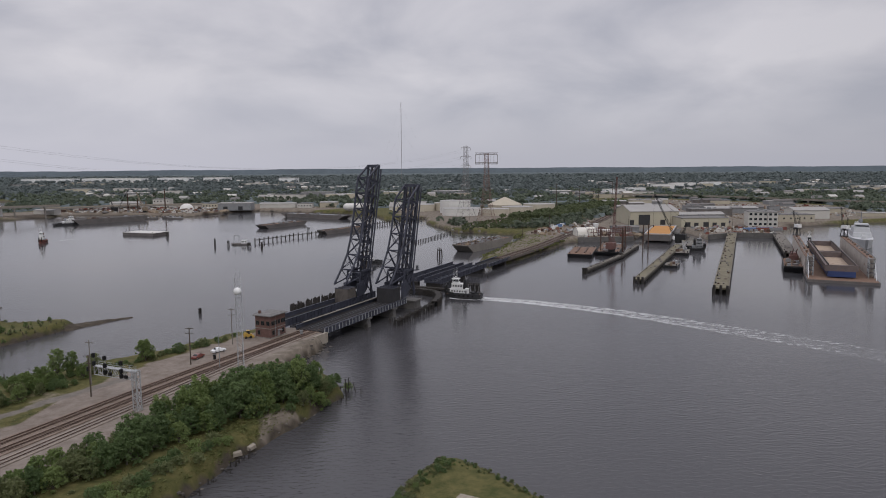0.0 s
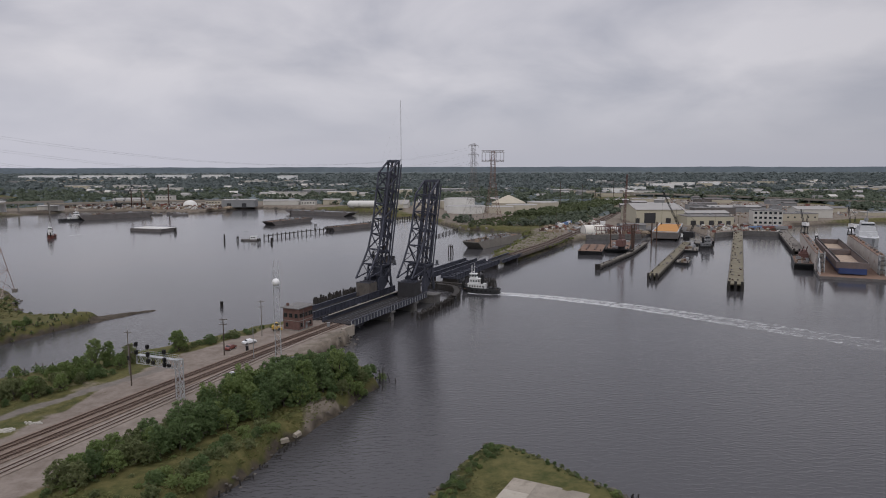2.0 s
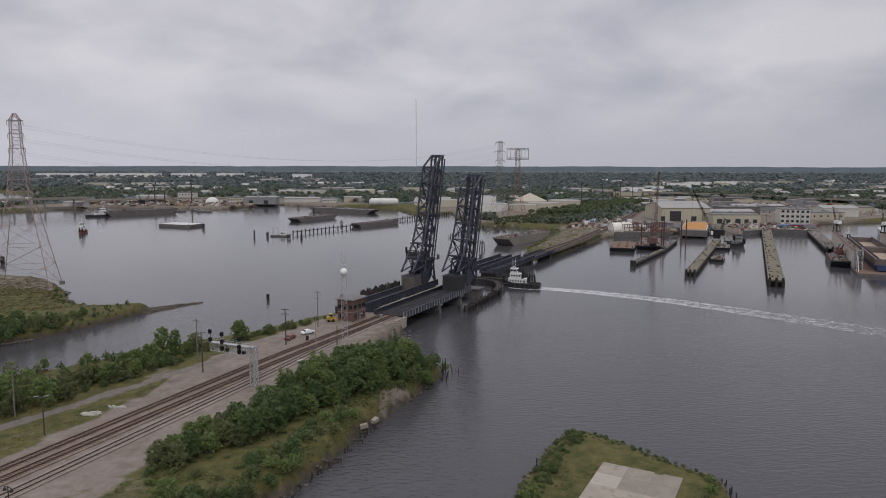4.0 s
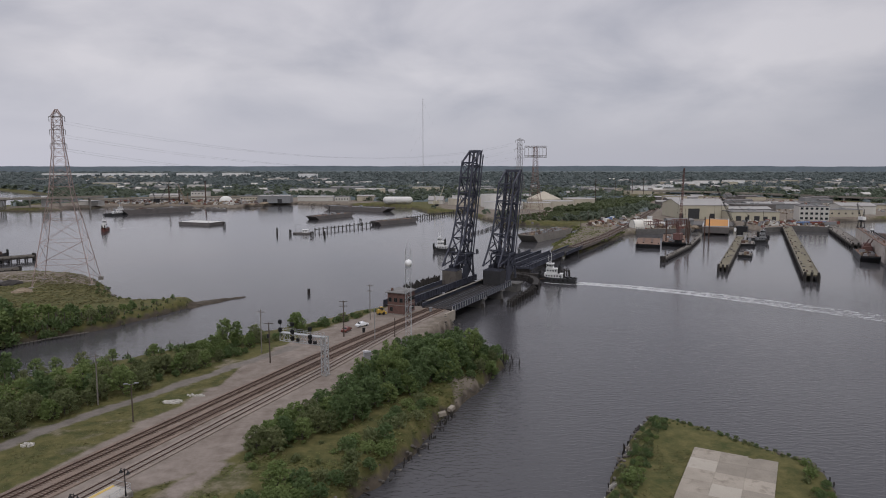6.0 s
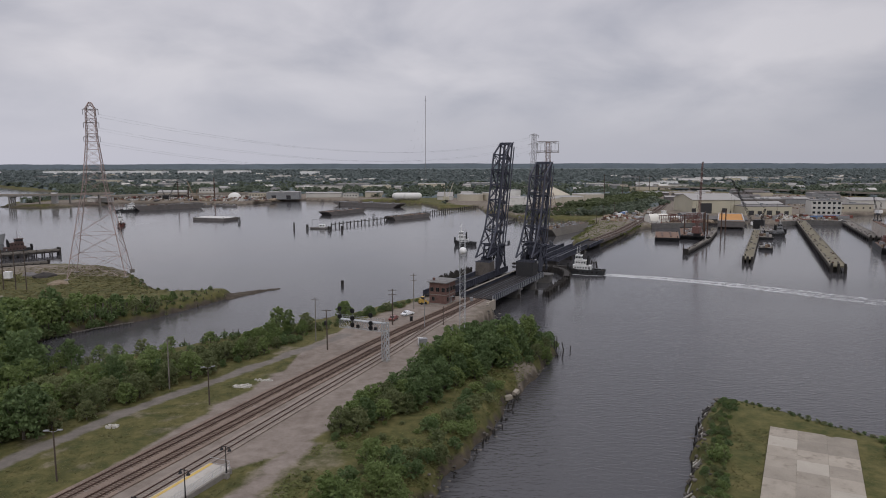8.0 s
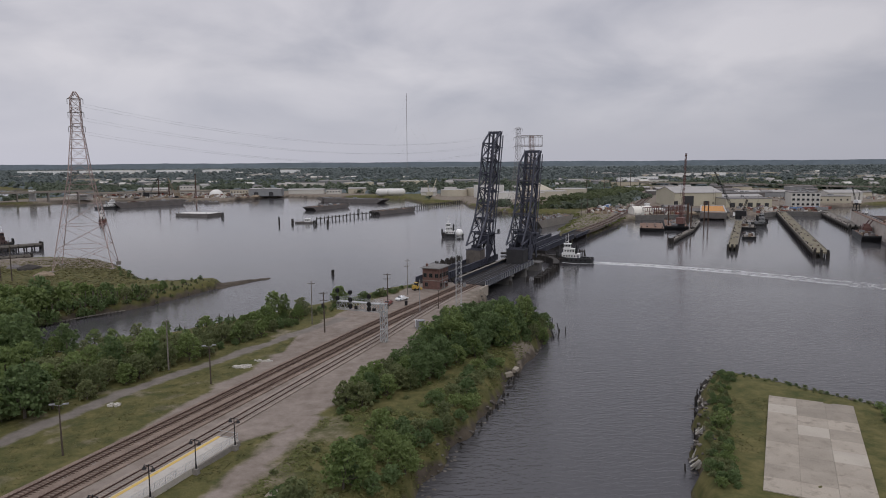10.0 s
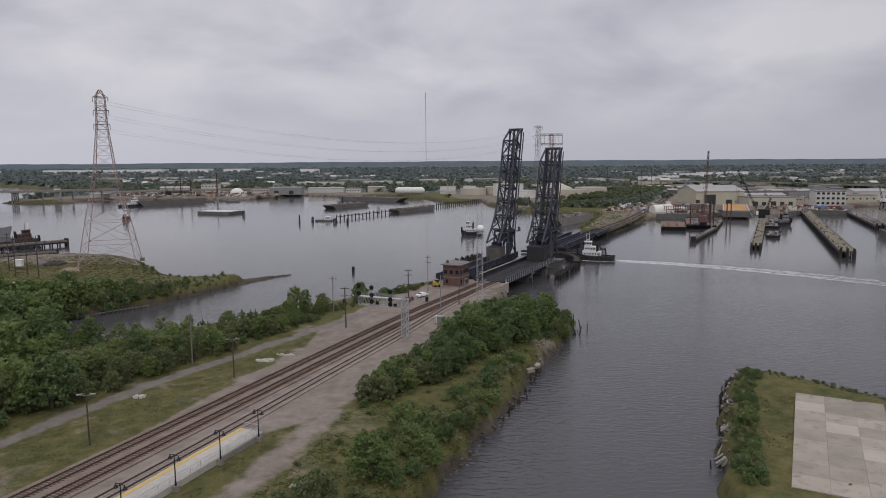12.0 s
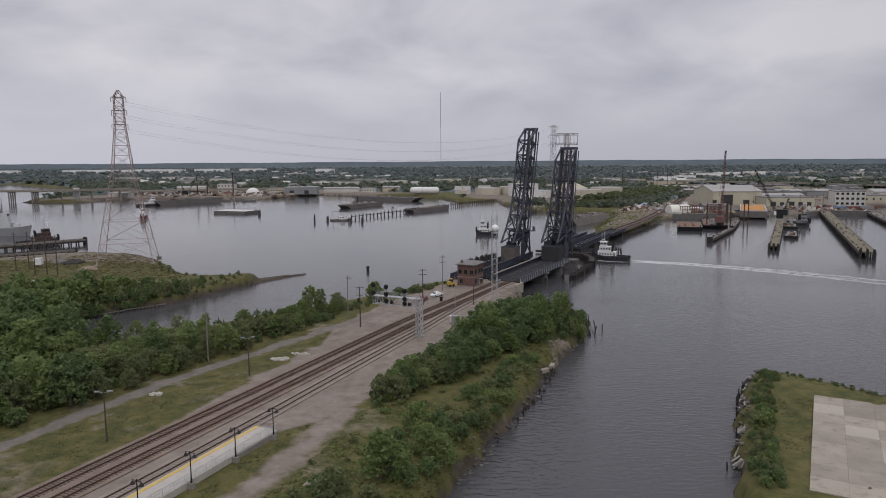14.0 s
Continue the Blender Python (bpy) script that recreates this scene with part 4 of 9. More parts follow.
def signal_gantry():
    p = along(162.6, 11.3)
    t = thing("signal_gantry", "pale steel cantilever signal gantry with black signal heads over the tracks", "signal gantry", p.x, p.y, GROUND - 0.1, 180 - 21.5)
    lattice_leg(t, 0, 0, 0, 9.9, 0.65, 0.18, PALE_RAIL, "mast_leg")
    b = Build(); b.box(0, 0, -0.3, 2.2, 2.2, 0.5)
    part("footing", b, CONC, t)
    L = 13.0
    for y in (-0.65, 0.65):
        for z in (7.7, 9.7):
            b = Build(); b.beam((-0.8, y, z), (L, y, z), 0.18)
            part("beam_chord", b, PALE_RAIL, t)
        for k in range(9):
            x0, x1 = k * L / 9, (k + 1) * L / 9
            b = Build(); b.beam((x0, y, 7.7 if k % 2 else 9.7), (x1, y, 9.7 if k % 2 else 7.7), 0.1); b.beam((x1, y, 7.7), (x1, y, 9.7), 0.08)
            part("web_brace", b, PALE_RAIL, t)
        b = Build(); b.beam((0.5, y, 10.7), (L, y, 10.7), 0.05); b.beam((0.5, y, 10.2), (L, y, 10.2), 0.05)
        part("guard_rail", b, PALE_RAIL, t)
        for k in range(7):
            b = Build(); b.rod((0.5 + k * 2.05, y, 9.7), (0.5 + k * 2.05, y, 10.7), 0.04, n=5)
            part("guard_post", b, PALE_RAIL, t)
    b = Build(); b.box(L / 2, 0, 9.72, L, 1.1, 0.06)
    part("walkway", b, PALE_RAIL, t)
    for x, heads in ((12.6, (12.6, 10.6)), (8.9, (12.3, 10.4, 8.7)), (3.6, (11.6, 9.6, 8.4))):
        b = Build(); b.rod((x, 0.75, 8), (x, 0.75, heads[0] + 0.5), 0.08, n=6)
        part("signal_pole", b, GREY_P, t)
        for z in heads:
            b = Build(); b.rod((x, 0.95, z), (x, 1.05, z), 0.62, n=16)
            tgt = part("signal_head", b, BLACK, t, "round black signal target")
            b = Build(); b.box(x, 1.15, z - 0.5, 0.45, 0.35, 1.0); b.box(x, 0.75, z - 0.4, 0.6, 0.3, 0.9)
            part("lamp_unit", b, BLACK, tgt)
    b = Build(); b.box(7.3, 0.95, 8.1, 0.7, 0.5, 0.8)
    part("signal_case", b, BLACK, t)
    b = Build(); b.box(2.2, 0.95, 8.0, 0.8, 0.5, 0.7)
    part("signal_case", b, BLACK, t)


signal_gantry()


def utility_pole(h, arms, label, r=0.17, lean=0.0, box_=False, material=POLE):
    t = thing("utility_pole", label, "utility pole", 0, 0, 0, 0, "utility poles")
    b = Build(); b.rod((0, 0, -0.5), (lean, 0, h), r, r * 0.65, 8)
    part("pole", b, material, t)
    for z, w in arms:
        b = Build(); b.box(lean, 0.12, z, w, 0.12, 0.14)
        part("cross_arm", b, material, t)
        for x in (-w * 0.45, -w * 0.2, w * 0.2, w * 0.45):
            b = Build(); b.rod((lean + x, 0.12, z + 0.14), (lean + x, 0.12, z + 0.36), 0.05, n=6)
            part("insulator", b, GREY_P, t)
    if box_:
        b = Build(); b.rod((-0.4, 0, h * 0.62), (-0.4, 0, h * 0.62 + 1.1), 0.3, n=10)
        part("transformer", b, BLACK, t, "black transformer can")
    return t


def stand(ob, x, y, z, rz=0):
    ob.matrix_world = pose(x, y, z, 0, 0, rz)
    return ob


stand(utility_pole(12.4, ((11.5, 2.3),), "tall pale wooden pole with one cross arm beside scrub", 0.17, 0.1, material=WOOD_G), -87.4, 182.2, 4.2, -10)
stand(utility_pole(11.0, ((10.6, 2.4), (8.6, 2.0)), "dark wooden pole with a black transformer can", 0.2, -0.1, True), -82.1, 172.4, 4.2, 8)
stand(utility_pole(11.2, ((10.8, 2.4), (9.4, 2.4), (6.5, 2.4)), "dark wooden pole with three cross arms on gravel", 0.2), -67.8, 201.0, 4.2, 5)
stand(utility_pole(12.4, ((11.6, 2.2), (9.8, 2.2)), "grey wooden pole by the parked cars", 0.17, 0, material=WOOD_G), -63.1, 224, 4.2, 20)
stand(utility_pole(11.6, ((11.0, 1.6),), "pale wooden pole rising out of roadside bushes", 0.18, 0.1, material=WOOD_G), -110.5, 139.5, 4.0, 15)
stand(utility_pole(10.2, (), "plain grey pole beside the tracks", 0.13, 0, material=GREY_P), -57.8, 197.2, 4.2)
stand(utility_pole(6.0, (), "short dark post beside the tracks", 0.15), -52.3, 201.3, 4.2)


def yard_light(h, label):
    t = thing("yard_light", label, "street lamp", 0, 0, 0, 0, "yard lights")
    b = Build(); b.rod((0, 0, -0.4), (0, 0, h), 0.16, 0.11)
    part("pole", b, POLE, t)
    b = Build(); b.beam((0, 0, h - 0.1), (-0.9, 0, h + 0.15), 0.08); b.beam((0, 0, h - 0.1), (0.9, 0, h + 0.15), 0.08)
    part("arm", b, GREY_P, t)
    for x in (-1.0, 1.0):
        b = Build(); b.box(x, 0, h + 0.1, 0.8, 0.35, 0.18)
        part("lamp_head", b, GREY_P, t)
    return t


stand(yard_light(8.0, "dark pole with twin flood lamps by the track"), -97.9, 129.8, 4.2, 20)
stand(yard_light(8.2, "dark pole with twin flood lamps on the grass strip"), -109.2, 95.3, 4.2, 10)


def cable(name, p, q, sag, r, label, n=30):
    p, q = Vector(p), Vector(q)
    pts = [p.lerp(q, i / n) - Vector((0, 0, sag * 4 * (i / n) * (1 - i / n))) for i in range(n + 1)]
    d = (q - p).normalized()
    a = d.cross(Vector((0, 0, 1))).normalized(); c = a.cross(d)
    ring = (a * r, c * r, -a * r, -c * r)
    b = Build()
    b.add([e + o for e in pts for o in ring], [(4 * i + j, 4 * i + (j + 1) % 4, 4 * i + 4 + (j + 1) % 4, 4 * i + 4 + j) for i in range(n) for j in range(4)])
    return solo(name, b, BLACK, label, "cable", "overhead cables")


# ---- radome mast ----
def radome_mast():
    t = thing("lattice_mast", "slim pale lattice mast carrying a white radome ball", "radio mast", -46.3, 181.5, 4.0, 10)
    lattice_leg(t, 0, 0, 0, 29.5, 0.72, 0.085, PALE_RAIL, "mast_leg")
    b = Build(); b.dome(0, -0.9, 25.9, 1.02)
    part("radome", b, mat("white radome", (0.75, 0.75, 0.74), 0.5, 0, 0.03, 0.5, 3, 0), t, "white fibreglass ball", True)
    b = Build(); b.box(0, -0.6, 24.5, 1.4, 1.4, 0.2)
    part("bracket", b, PALE_RAIL, t)
    for x, z in ((0.5, 29.5), (-0.5, 29.5)):
        b = Build(); b.rod((x, 0, z), (x, 0, z + 2.0), 0.05, n=5)
        part("aerial", b, PALE_RAIL, t)
    b = Build(); b.box(0, 0, -0.5, 2.4, 2.4, 0.7)
    part("footing", b, CONC, t)


radome_mast()


# ---- bridge control house ----
def window(name, t, x, y, z, w, h, rz, mat_frame=None):
    """A window set in a wall at x, y, z facing along -y turned by rz."""
    c, s = math.cos(rz), math.sin(rz)
    fr = mat_frame or WHITE
    b = Build()
    for dx, dz, sx, sz in ((-w / 2, 0, 0.1, h), (w / 2, 0, 0.1, h), (0, 0, w, 0.1), (0, h - 0.1, w, 0.1), (0, 0, 0.07, h)):
        b.box(x + dx * c, y + dx * s, z + dz, sx, 0.16, sz, rz)
    win = part(name, b, fr, t)
    b = Build(); b.box(x, y, z + 0.05, w - 0.1, 0.06, h - 0.1, rz)
    part("pane", b, GLASS, win)


def control_house():
    p = Vector((-53.8, 236.0))
    t = thing("bridge_control_house", "two-storey dark red brick control house with a flat overhanging roof", "building", p.x, p.y, GROUND - 0.2, 90 - 23)
    L, W, H = 8.0, 6.4, 7.8
    b = Build(); b.box(0, 0, 0, L, W, H)
    part("brick_wall", b, BRICK, t)
    b = Build(); b.box(0, 0, -0.2, L + 0.3, W + 0.3, 0.7)
    part("plinth", b, CONC, t)
    b = Build(); b.box(0, 0, H, L + 1.3, W + 1.3, 0.28); b.box(0, 0, H + 0.28, L + 0.9, W + 0.9, 0.45, 0, 0.75)
    part("roof", b, ROOF, t, "flat grey roof")
    b = Build(); b.box(-3.2, 1.8, H + 0.3, 0.7, 0.7, 1.3)
    part("chimney", b, BRICK, t)
    b = Build(); b.box(0, 0, 3.45, L + 0.12, W + 0.12, 0.22)
    part("string_course", b, CONC, t)
    dark = mat("dark window frame", (0.05, 0.045, 0.04), 0.6)
    for x in (-2.9, -1.3, 0.4, 2.2, 3.2):
        window("window", t, x, -W / 2 - 0.03, 4.6, 1.15, 1.5, 0, dark)
    for x in (-2.6, 2.6):
        window("window", t, x, -W / 2 - 0.03, 1.3, 1.0, 1.5, 0, dark)
    for y in (-2.2, 0.0, 2.2):
        window("window", t, -L / 2 - 0.03, y, 4.6, 1.2, 1.5, radians(90), dark)
        window("window", t, L / 2 + 0.03, y, 4.6, 1.2, 1.5, radians(90), dark)
    window("window", t, -L / 2 - 0.03, 1.7, 1.3, 1.0, 1.5, radians(90), dark)
    b = Build(); b.box(0.3, -W / 2 - 0.05, 0.1, 1.1, 0.12, 2.2)
    part("door", b, GREY_P, t, "grey steel door")
    b = Build(); b.box(0.3, -W / 2 - 0.6, 2.5, 1.6, 1.0, 0.12)
    part("door_canopy", b, GREY_P, t)
    b = Build(); b.rod((-1.6, -W / 2 - 0.15, 0), (-1.6, -W / 2 - 0.15, H), 0.07, n=6)
    part("downpipe", b, GREY_P, t)


control_house()


# ---- vehicles ----
def car(x, y, rz, paint, label, group="parked cars"):
    t = thing("car", label, "car", x, y, GROUND, rz, group)
    prof = [(-2.25, 0.35), (-2.25, 0.85), (-1.5, 0.98), (-0.95, 1.42), (0.55, 1.45), (1.25, 1.0), (2.15, 0.82), (2.25, 0.4)]
    b = Build(); n = len(prof)
    vs = []
    for y_, k in ((-0.88, 1.0), (0.88, 1.0)):
        vs += [(px, y_ * (0.82 if pz > 1.2 else 1.0), pz) for px, pz in prof]
    b.add(vs, [tuple(range(n - 1, -1, -1)), tuple(range(n, 2 * n))] + [(i, (i + 1) % n, n + (i + 1) % n, n + i) for i in range(n)])
    part("body", b, paint, t)
    b = Build()
    for s_ in (-1, 1):
        b.add([(-0.85, s_ * 0.79, 1.05), (0.85, s_ * 0.81, 1.05), (0.5, s_ * 0.745, 1.38), (-0.7, s_ * 0.745, 1.38)], [(0, 1, 2, 3) if s_ < 0 else (3, 2, 1, 0)])
    part("side_window", b, GLASS, t)
    for a, c in (((-1.44, 1.04), (-0.98, 1.42)), ((1.20, 1.05), (0.6, 1.45))):
        b = Build(); b.beam((a[0], 0, a[1]), (c[0], 0, c[1]), 1.35, 0.05, (0, 0, 1))
        part("windscreen", b, GLASS, t)
    for wx in (-1.4, 1.4):
        for wy in (-0.82, 0.82):
            b = Build(); b.rod((wx, wy - 0.1, 0.33), (wx, wy + 0.1, 0.33), 0.33, n=14)
            w = part("wheel", b, RUBBER, t)
            b = Build(); b.rod((wx, wy - 0.115, 0.33), (wx, wy + 0.115, 0.33), 0.18, n=10)
            part("rim", b, PALE_RAIL, w)


car(-64.4, 214.6, 48, mat("white car paint", (0.72, 0.73, 0.74), 0.3, 0, 0.03, 1, 4, 0, None, 0.5), "white saloon car parked on gravel near the tracks")
car(-68.2, 207.6, 75, mat("dull red car paint", (0.16, 0.045, 0.035), 0.35, 0, 0.05, 1, 4, 0, None, 0.5), "dull red car parked beside a pole")


def loader(x, y, rz):
    t = thing("loader", "small yellow track-side loader parked near the house", "machine", x, y, GROUND, rz)
    b = Build(); b.box(0, 0, 0.5, 2.6, 1.5, 1.0); b.box(-0.6, 0, 1.5, 1.2, 1.3, 0.4)
    part("body", b, LOADER, t)
    b = Build(); b.box(0.1, 0, 1.5, 1.0, 1.3, 1.1, 0, 0.85)
    cab = part("cab", b, BLACK, t)
    b = Build(); b.box(0.1, 0, 2.6, 1.1, 1.4, 0.1)
    part("cab_roof", b, LOADER, cab)
    b = Build(); b.box(1.7, 0, 0.2, 0.7, 1.7, 0.7, 0, 0.8)
    part("bucket", b, LOADER, t)
    for wx in (-0.8, 0.8):
        for wy in (-0.75, 0.75):
            b = Build(); b.rod((wx, wy - 0.15, 0.45), (wx, wy + 0.15, 0.45), 0.45, n=12)
            part("wheel", b, RUBBER, t)


loader(-60.6, 232.2, 30)


def cabinet(x, y, w, h, label, paint, rz=20):
    t = thing("equipment_cabinet", label, "cabinet", x, y, GROUND - 0.05, rz, "trackside cabinets")
    b = Build(); b.box(0, 0, 0.2, w, w * 0.8, h)
    part("body", b, paint, t)
    b = Build(); b.box(0, 0, h + 0.2, w + 0.2, w * 0.8 + 0.2, 0.12)
    part("lid", b, paint, t)
    b = Build(); b.box(0, 0, 0, w + 0.3, w, 0.2)
    part("base", b, CONC, t)


cabinet(-56.8, 175.6, 1.9, 2.2, "pale grey equipment hut beside trackside scrub", GREY_P)
cabinet(-57.6, 177.9, 1.3, 1.7, "white equipment cabinet beside trackside scrub", WHITE)
cabinet(-62.5, 206.0, 0.8, 1.3, "black signal cabinet on the gravel", BLACK)
cabinet(-43.5, 237.2, 0.9, 1.3, "grey cabinet at the bridge abutment", GREY_P)
b = Build(); b.box(0, 0, 0, 5.5, 5.0, 0.35, 0.3)
solo("old_foundation", b, CONC_D, "dark low concrete foundation in the scrub", "foundation", m=pose(-47.5, 196.5, 4.2))

# ---- bridge fender and piles ----


def pile_cluster(x, y, h, r, label="cluster of tarred timber piles in the water", n=7, group="mooring dolphins"):
    t = thing("mooring_dolphin", label, "dolphin", x, y, 0, rnd.uniform(0, 90), group)
    for i in range(n):
        a = i * math.tau / (n - 1)
        rr = 0 if i == 0 else r
        b = Build(); b.rod((rr * 1.5 * math.cos(a), rr * 1.5 * math.sin(a), -2), (rr * math.cos(a), rr * math.sin(a), h * rnd.uniform(0.86, 1.06)), 0.36 if n > 12 else 0.24, 0.32 if n > 12 else 0.2, 7)
        part("timber_post", b, TIMBER, t)
    b = Build(); b.rod((0, 0, h * 0.72), (0, 0, h * 0.72 + 0.3), r + 0.32, n=14)
    part("band", b, TIMBER, t)


for x, y, h, r in ((-99.7, 290.8, 2.4, 0.4), (-252, 611, 4.6, 0.9), (-184.8, 543.9, 5.6, 0.35), (-174, 543.6, 4, 0.7), (-154, 533, 3.6, 1.1), (-144, 532.8, 4.0, 0.5), (-238, 903, 5, 1.5),
                   (-200, 824, 6, 0.4), (-3.8, 472, 6.2, 1.4), (-24.7, 262.8, 2.2, 0.4), (-16.7, 273.3, 2.0, 0.4), (-136, 660, 4, 1.0)):
    pile_cluster(x, y, h, r)
for x, y in ((-55.4, 274.9), (-53.4, 279.0), (-51.3, 284.2), (-49.2, 288.9), (-46.6, 293.2), (-44.4, 297.8)):
    pile_cluster(x, y, 7.4, 1.1, "thick round cluster of dark timber piles beside the bridge", 14, "bridge fender piles")


def fender():
    t = thing("timber_fender", "curved dark timber fender wall with a plank walkway", "fender", 0, 0, 0)
    path = [(-13.5, 335.5), (-8.0, 334.5), (-3.2, 331.0), (0.2, 325.5), (1.2, 318.0), (1.0, 310.5), (-0.4, 303.5)]
    for (ax, ay), (bx, by) in zip(path, path[1:]):
        d = Vector((bx - ax, by - ay)); L = d.length
        b = Build(); b.beam((ax, ay, 2.7), (bx, by, 2.7), 3.0, 0.35)
        part("walkway", b, TIMBER, t)
        for z in (0.7, 1.6, 2.3):
            b = Build(); b.beam((ax + d.y / L * 1.5, ay - d.x / L * 1.5, z), (bx + d.y / L * 1.5, by - d.x / L * 1.5, z), 0.25, 0.35)
            part("wale", b, TIMBER, t)
        k = int(L / 0.9)
        for i in range(k):
            for o in (-1.35, 1.55):
                x, y = ax + d.x * i / k + d.y / L * o, ay + d.y * i / k - d.x / L * o
                b = Build(); b.rod((x, y, -2), (x, y, 3.2 + rnd.uniform(-0.3, 0.5)), 0.2, n=6)
                part("timber_post", b, TIMBER, t)


fender()
for x, y in ((-1.6, 299.2), (-3.2, 294.8), (-4.9, 290.4), (-6.6, 286.0), (-8.3, 281.6), (-10.0, 277.2), (-11.7, 272.8), (-13.2, 268.8)):
    pile_cluster(x, y, 3.0, 1.15, "stub of dark timber piles beyond the bridge fender", 9, "bridge fender piles")
for p0, p1 in (((-1.6, 299.2), (-6.6, 286.0)), ((-6.6, 286.0), (-13.2, 268.8))):
    b = Build(); b.beam((*p0, 1.7), (*p1, 1.7), 0.4, 0.5)
    solo("fender_beam", b, TIMBER, "dark timber beam joining fender piles", "fender beam")
# fender of the far rest pier
b = Build(); b.beam(at(112, -24, 0.9), at(112, 10, 0.9), 2.2, 0.9)
solo("fender_beam", b, TIMBER, "dark timber fender along the far rest pier", "fender beam")
for n in (10, 14, 17.5):
    p = at(114 + n * 0.2, n)
    pile_cluster(p.x, p.y, 4.2, 1.3, "square-topped cluster of dark piles by the far pier", 9, "far pier piles")


def lone_pile(x, y, h, lean, r=0.17, label="rotting dark timber pile standing in the shallows"):
    b = Build(); b.rod((0, 0, -1.5), (lean[0], lean[1], h), r, r * 0.8, 7)
    solo("old_post", b, TIMBER, label, "pile", "rotting shore piles", m=pose(x, y, 0))


for x, y, h, dx in ((-21.0, 186.5, 2.6, 0.1), (-19.9, 188.6, 3.9, 0), (-19.2, 189.4, 4.1, 0.05), (-16.9, 189.2, 2.6, -0.9), (-15.6, 187.6, 1.8, 0.1), (-18.9, 181.5, 2.6, 0.7), (-22.4, 186.2, 2.0, 0.1),
                    (-36.0, 141.2, 1.2, 0.2), (-34.7, 143.0, 1.3, 0.1), (-38.0, 133.6, 1.0, 0.3), (-42.0, 121.4, 1.4, 0.3), (-41.2, 123.0, 1.1, 0.2)):
    lone_pile(x, y, h, (dx, rnd.uniform(-0.2, 0.2)))
for k in range(34):
    f = k / 33
    x = float(np.interp(f, [0, 0.3, 0.6, 1], [-9.8, -3.2, 1.4, 6.0])) - rnd.uniform(0.6, 1.6)
    y = float(np.interp(f, [0, 0.3, 0.6, 1], [98, 114, 127, 138]))
    lone_pile(x, y + rnd.uniform(-1, 1), rnd.choice((0.5, 0.8, 1.0, 1.4, 2.2)), (rnd.uniform(-0.4, 0.4), rnd.uniform(-0.4, 0.4)), 0.15)
for k in range(16):
    lone_pile(33.2 + rnd.uniform(-1.2, 1.8), 115.0 + k * 0.5, rnd.uniform(0.8, 1.8), (rnd.uniform(-0.2, 0.2), 0), 0.16)


# ---- rocks ----
def rock_mesh(seed):
    r = random.Random(seed)
    bm = bmesh.new()
    bmesh.ops.create_icosphere(bm, subdivisions=1, radius=1)
    for v in bm.verts:
        v.co *= r.uniform(0.7, 1.15)
        v.co.z *= 0.62
    me = bpy.data.meshes.new("rock")
    bm.to_mesh(me); bm.free()
    me.materials.append(ROCK)
    return me


ROCKS = [rock_mesh(s) for s in range(6)]


def rocks_along(path, count, spread, size, label, group):
    pts = [Vector(p) for p in path]
    for _ in range(count):
        i = rnd.randrange(len(pts) - 1)
        p = pts[i].lerp(pts[i + 1], rnd.random())
        x, y = p.x + rnd.gauss(0, spread), p.y + rnd.gauss(0, spread)
        z = float(land_height(np.array([x]), np.array([y]))[0])
        k = rnd.uniform(0.5, 1.0) * size
        ob = new("rock", rnd.choice(ROCKS))
        ob.matrix_world = pose(x, y, max(z, -0.2) + 0.15 * k, 0, 0, rnd.uniform(0, 360)) @ Matrix.Diagonal((k * rnd.uniform(0.8, 1.3), k, k, 1))
        tagged(ob, label, "rock", group)


rocks_along([(-53.5, 89.5), (-50.6, 99.5), (-45.8, 111), (-42.6, 120.5), (-38.8, 130), (-36, 141), (-31.4, 153.5), (-26, 166), (-22.3, 178)], 100, 0.55, 0.5, "grey brown rock on the muddy bank", "bank rocks")
rocks_along([(-40.5, 210), (-38.5, 217), (-37.5, 224), (-35.5, 233), (-36, 240)], 96, 1.5, 0.85, "pale riprap rock by the bridge abutment", "abutment riprap")
rocks_along([(-10, 97), (-5, 110), (0, 122), (4, 133), (8, 138)], 70, 0.8, 0.55, "broken concrete rubble on the bank", "point rubble")
rocks_along([(26, 123), (31, 116), (32, 111)], 26, 0.8, 0.8, "grey rubble rock on the bank", "point rubble")
rocks_along([(-160, 264), (-172, 266), (-186, 286), (-199, 305)], 40, 1.2, 1.0, "grey rock on the shore below the pylon", "shore rocks")
def shore_wood(path, count, label, seed):
    """Rotten stubs and drift timber along a bank."""
    r = random.Random(seed)
    pts = [Vector(p) for p in path]
    for _ in range(count):
        i = r.randrange(len(pts) - 1)
        p = pts[i].lerp(pts[i + 1], r.random()) + Vector((r.gauss(0, 0.45), r.gauss(0, 0.45)))
        b = Build()
        if r.random() < 0.6:
            b.rod((0, 0, -1.2), (r.uniform(-0.3, 0.3), r.uniform(-0.3, 0.3), r.uniform(0.5, 1.3)), 0.16, 0.12, 6)
        else:
            a = r.uniform(0, math.tau); L = r.uniform(0.8, 2.0)
            b.rod((0, 0, 0.2), (L * math.cos(a), L * math.sin(a), r.uniform(0.1, 0.5)), 0.13, 0.08, 6)
        solo("drift_timber", b, TIMBER, label, "timber", "shore timber", m=pose(p.x, p.y, 0))


shore_wood([(-49.5, 101), (-45.2, 111.5), (-42, 120.8), (-38.2, 130), (-35.4, 141), (-32.5, 150)], 34, "dark rotten timber stub at the muddy waterline", 5)
shore_wood([(-20.5, 180), (-19, 186), (-21, 191.5)], 9, "dark drift timber round the wooded tip", 6)


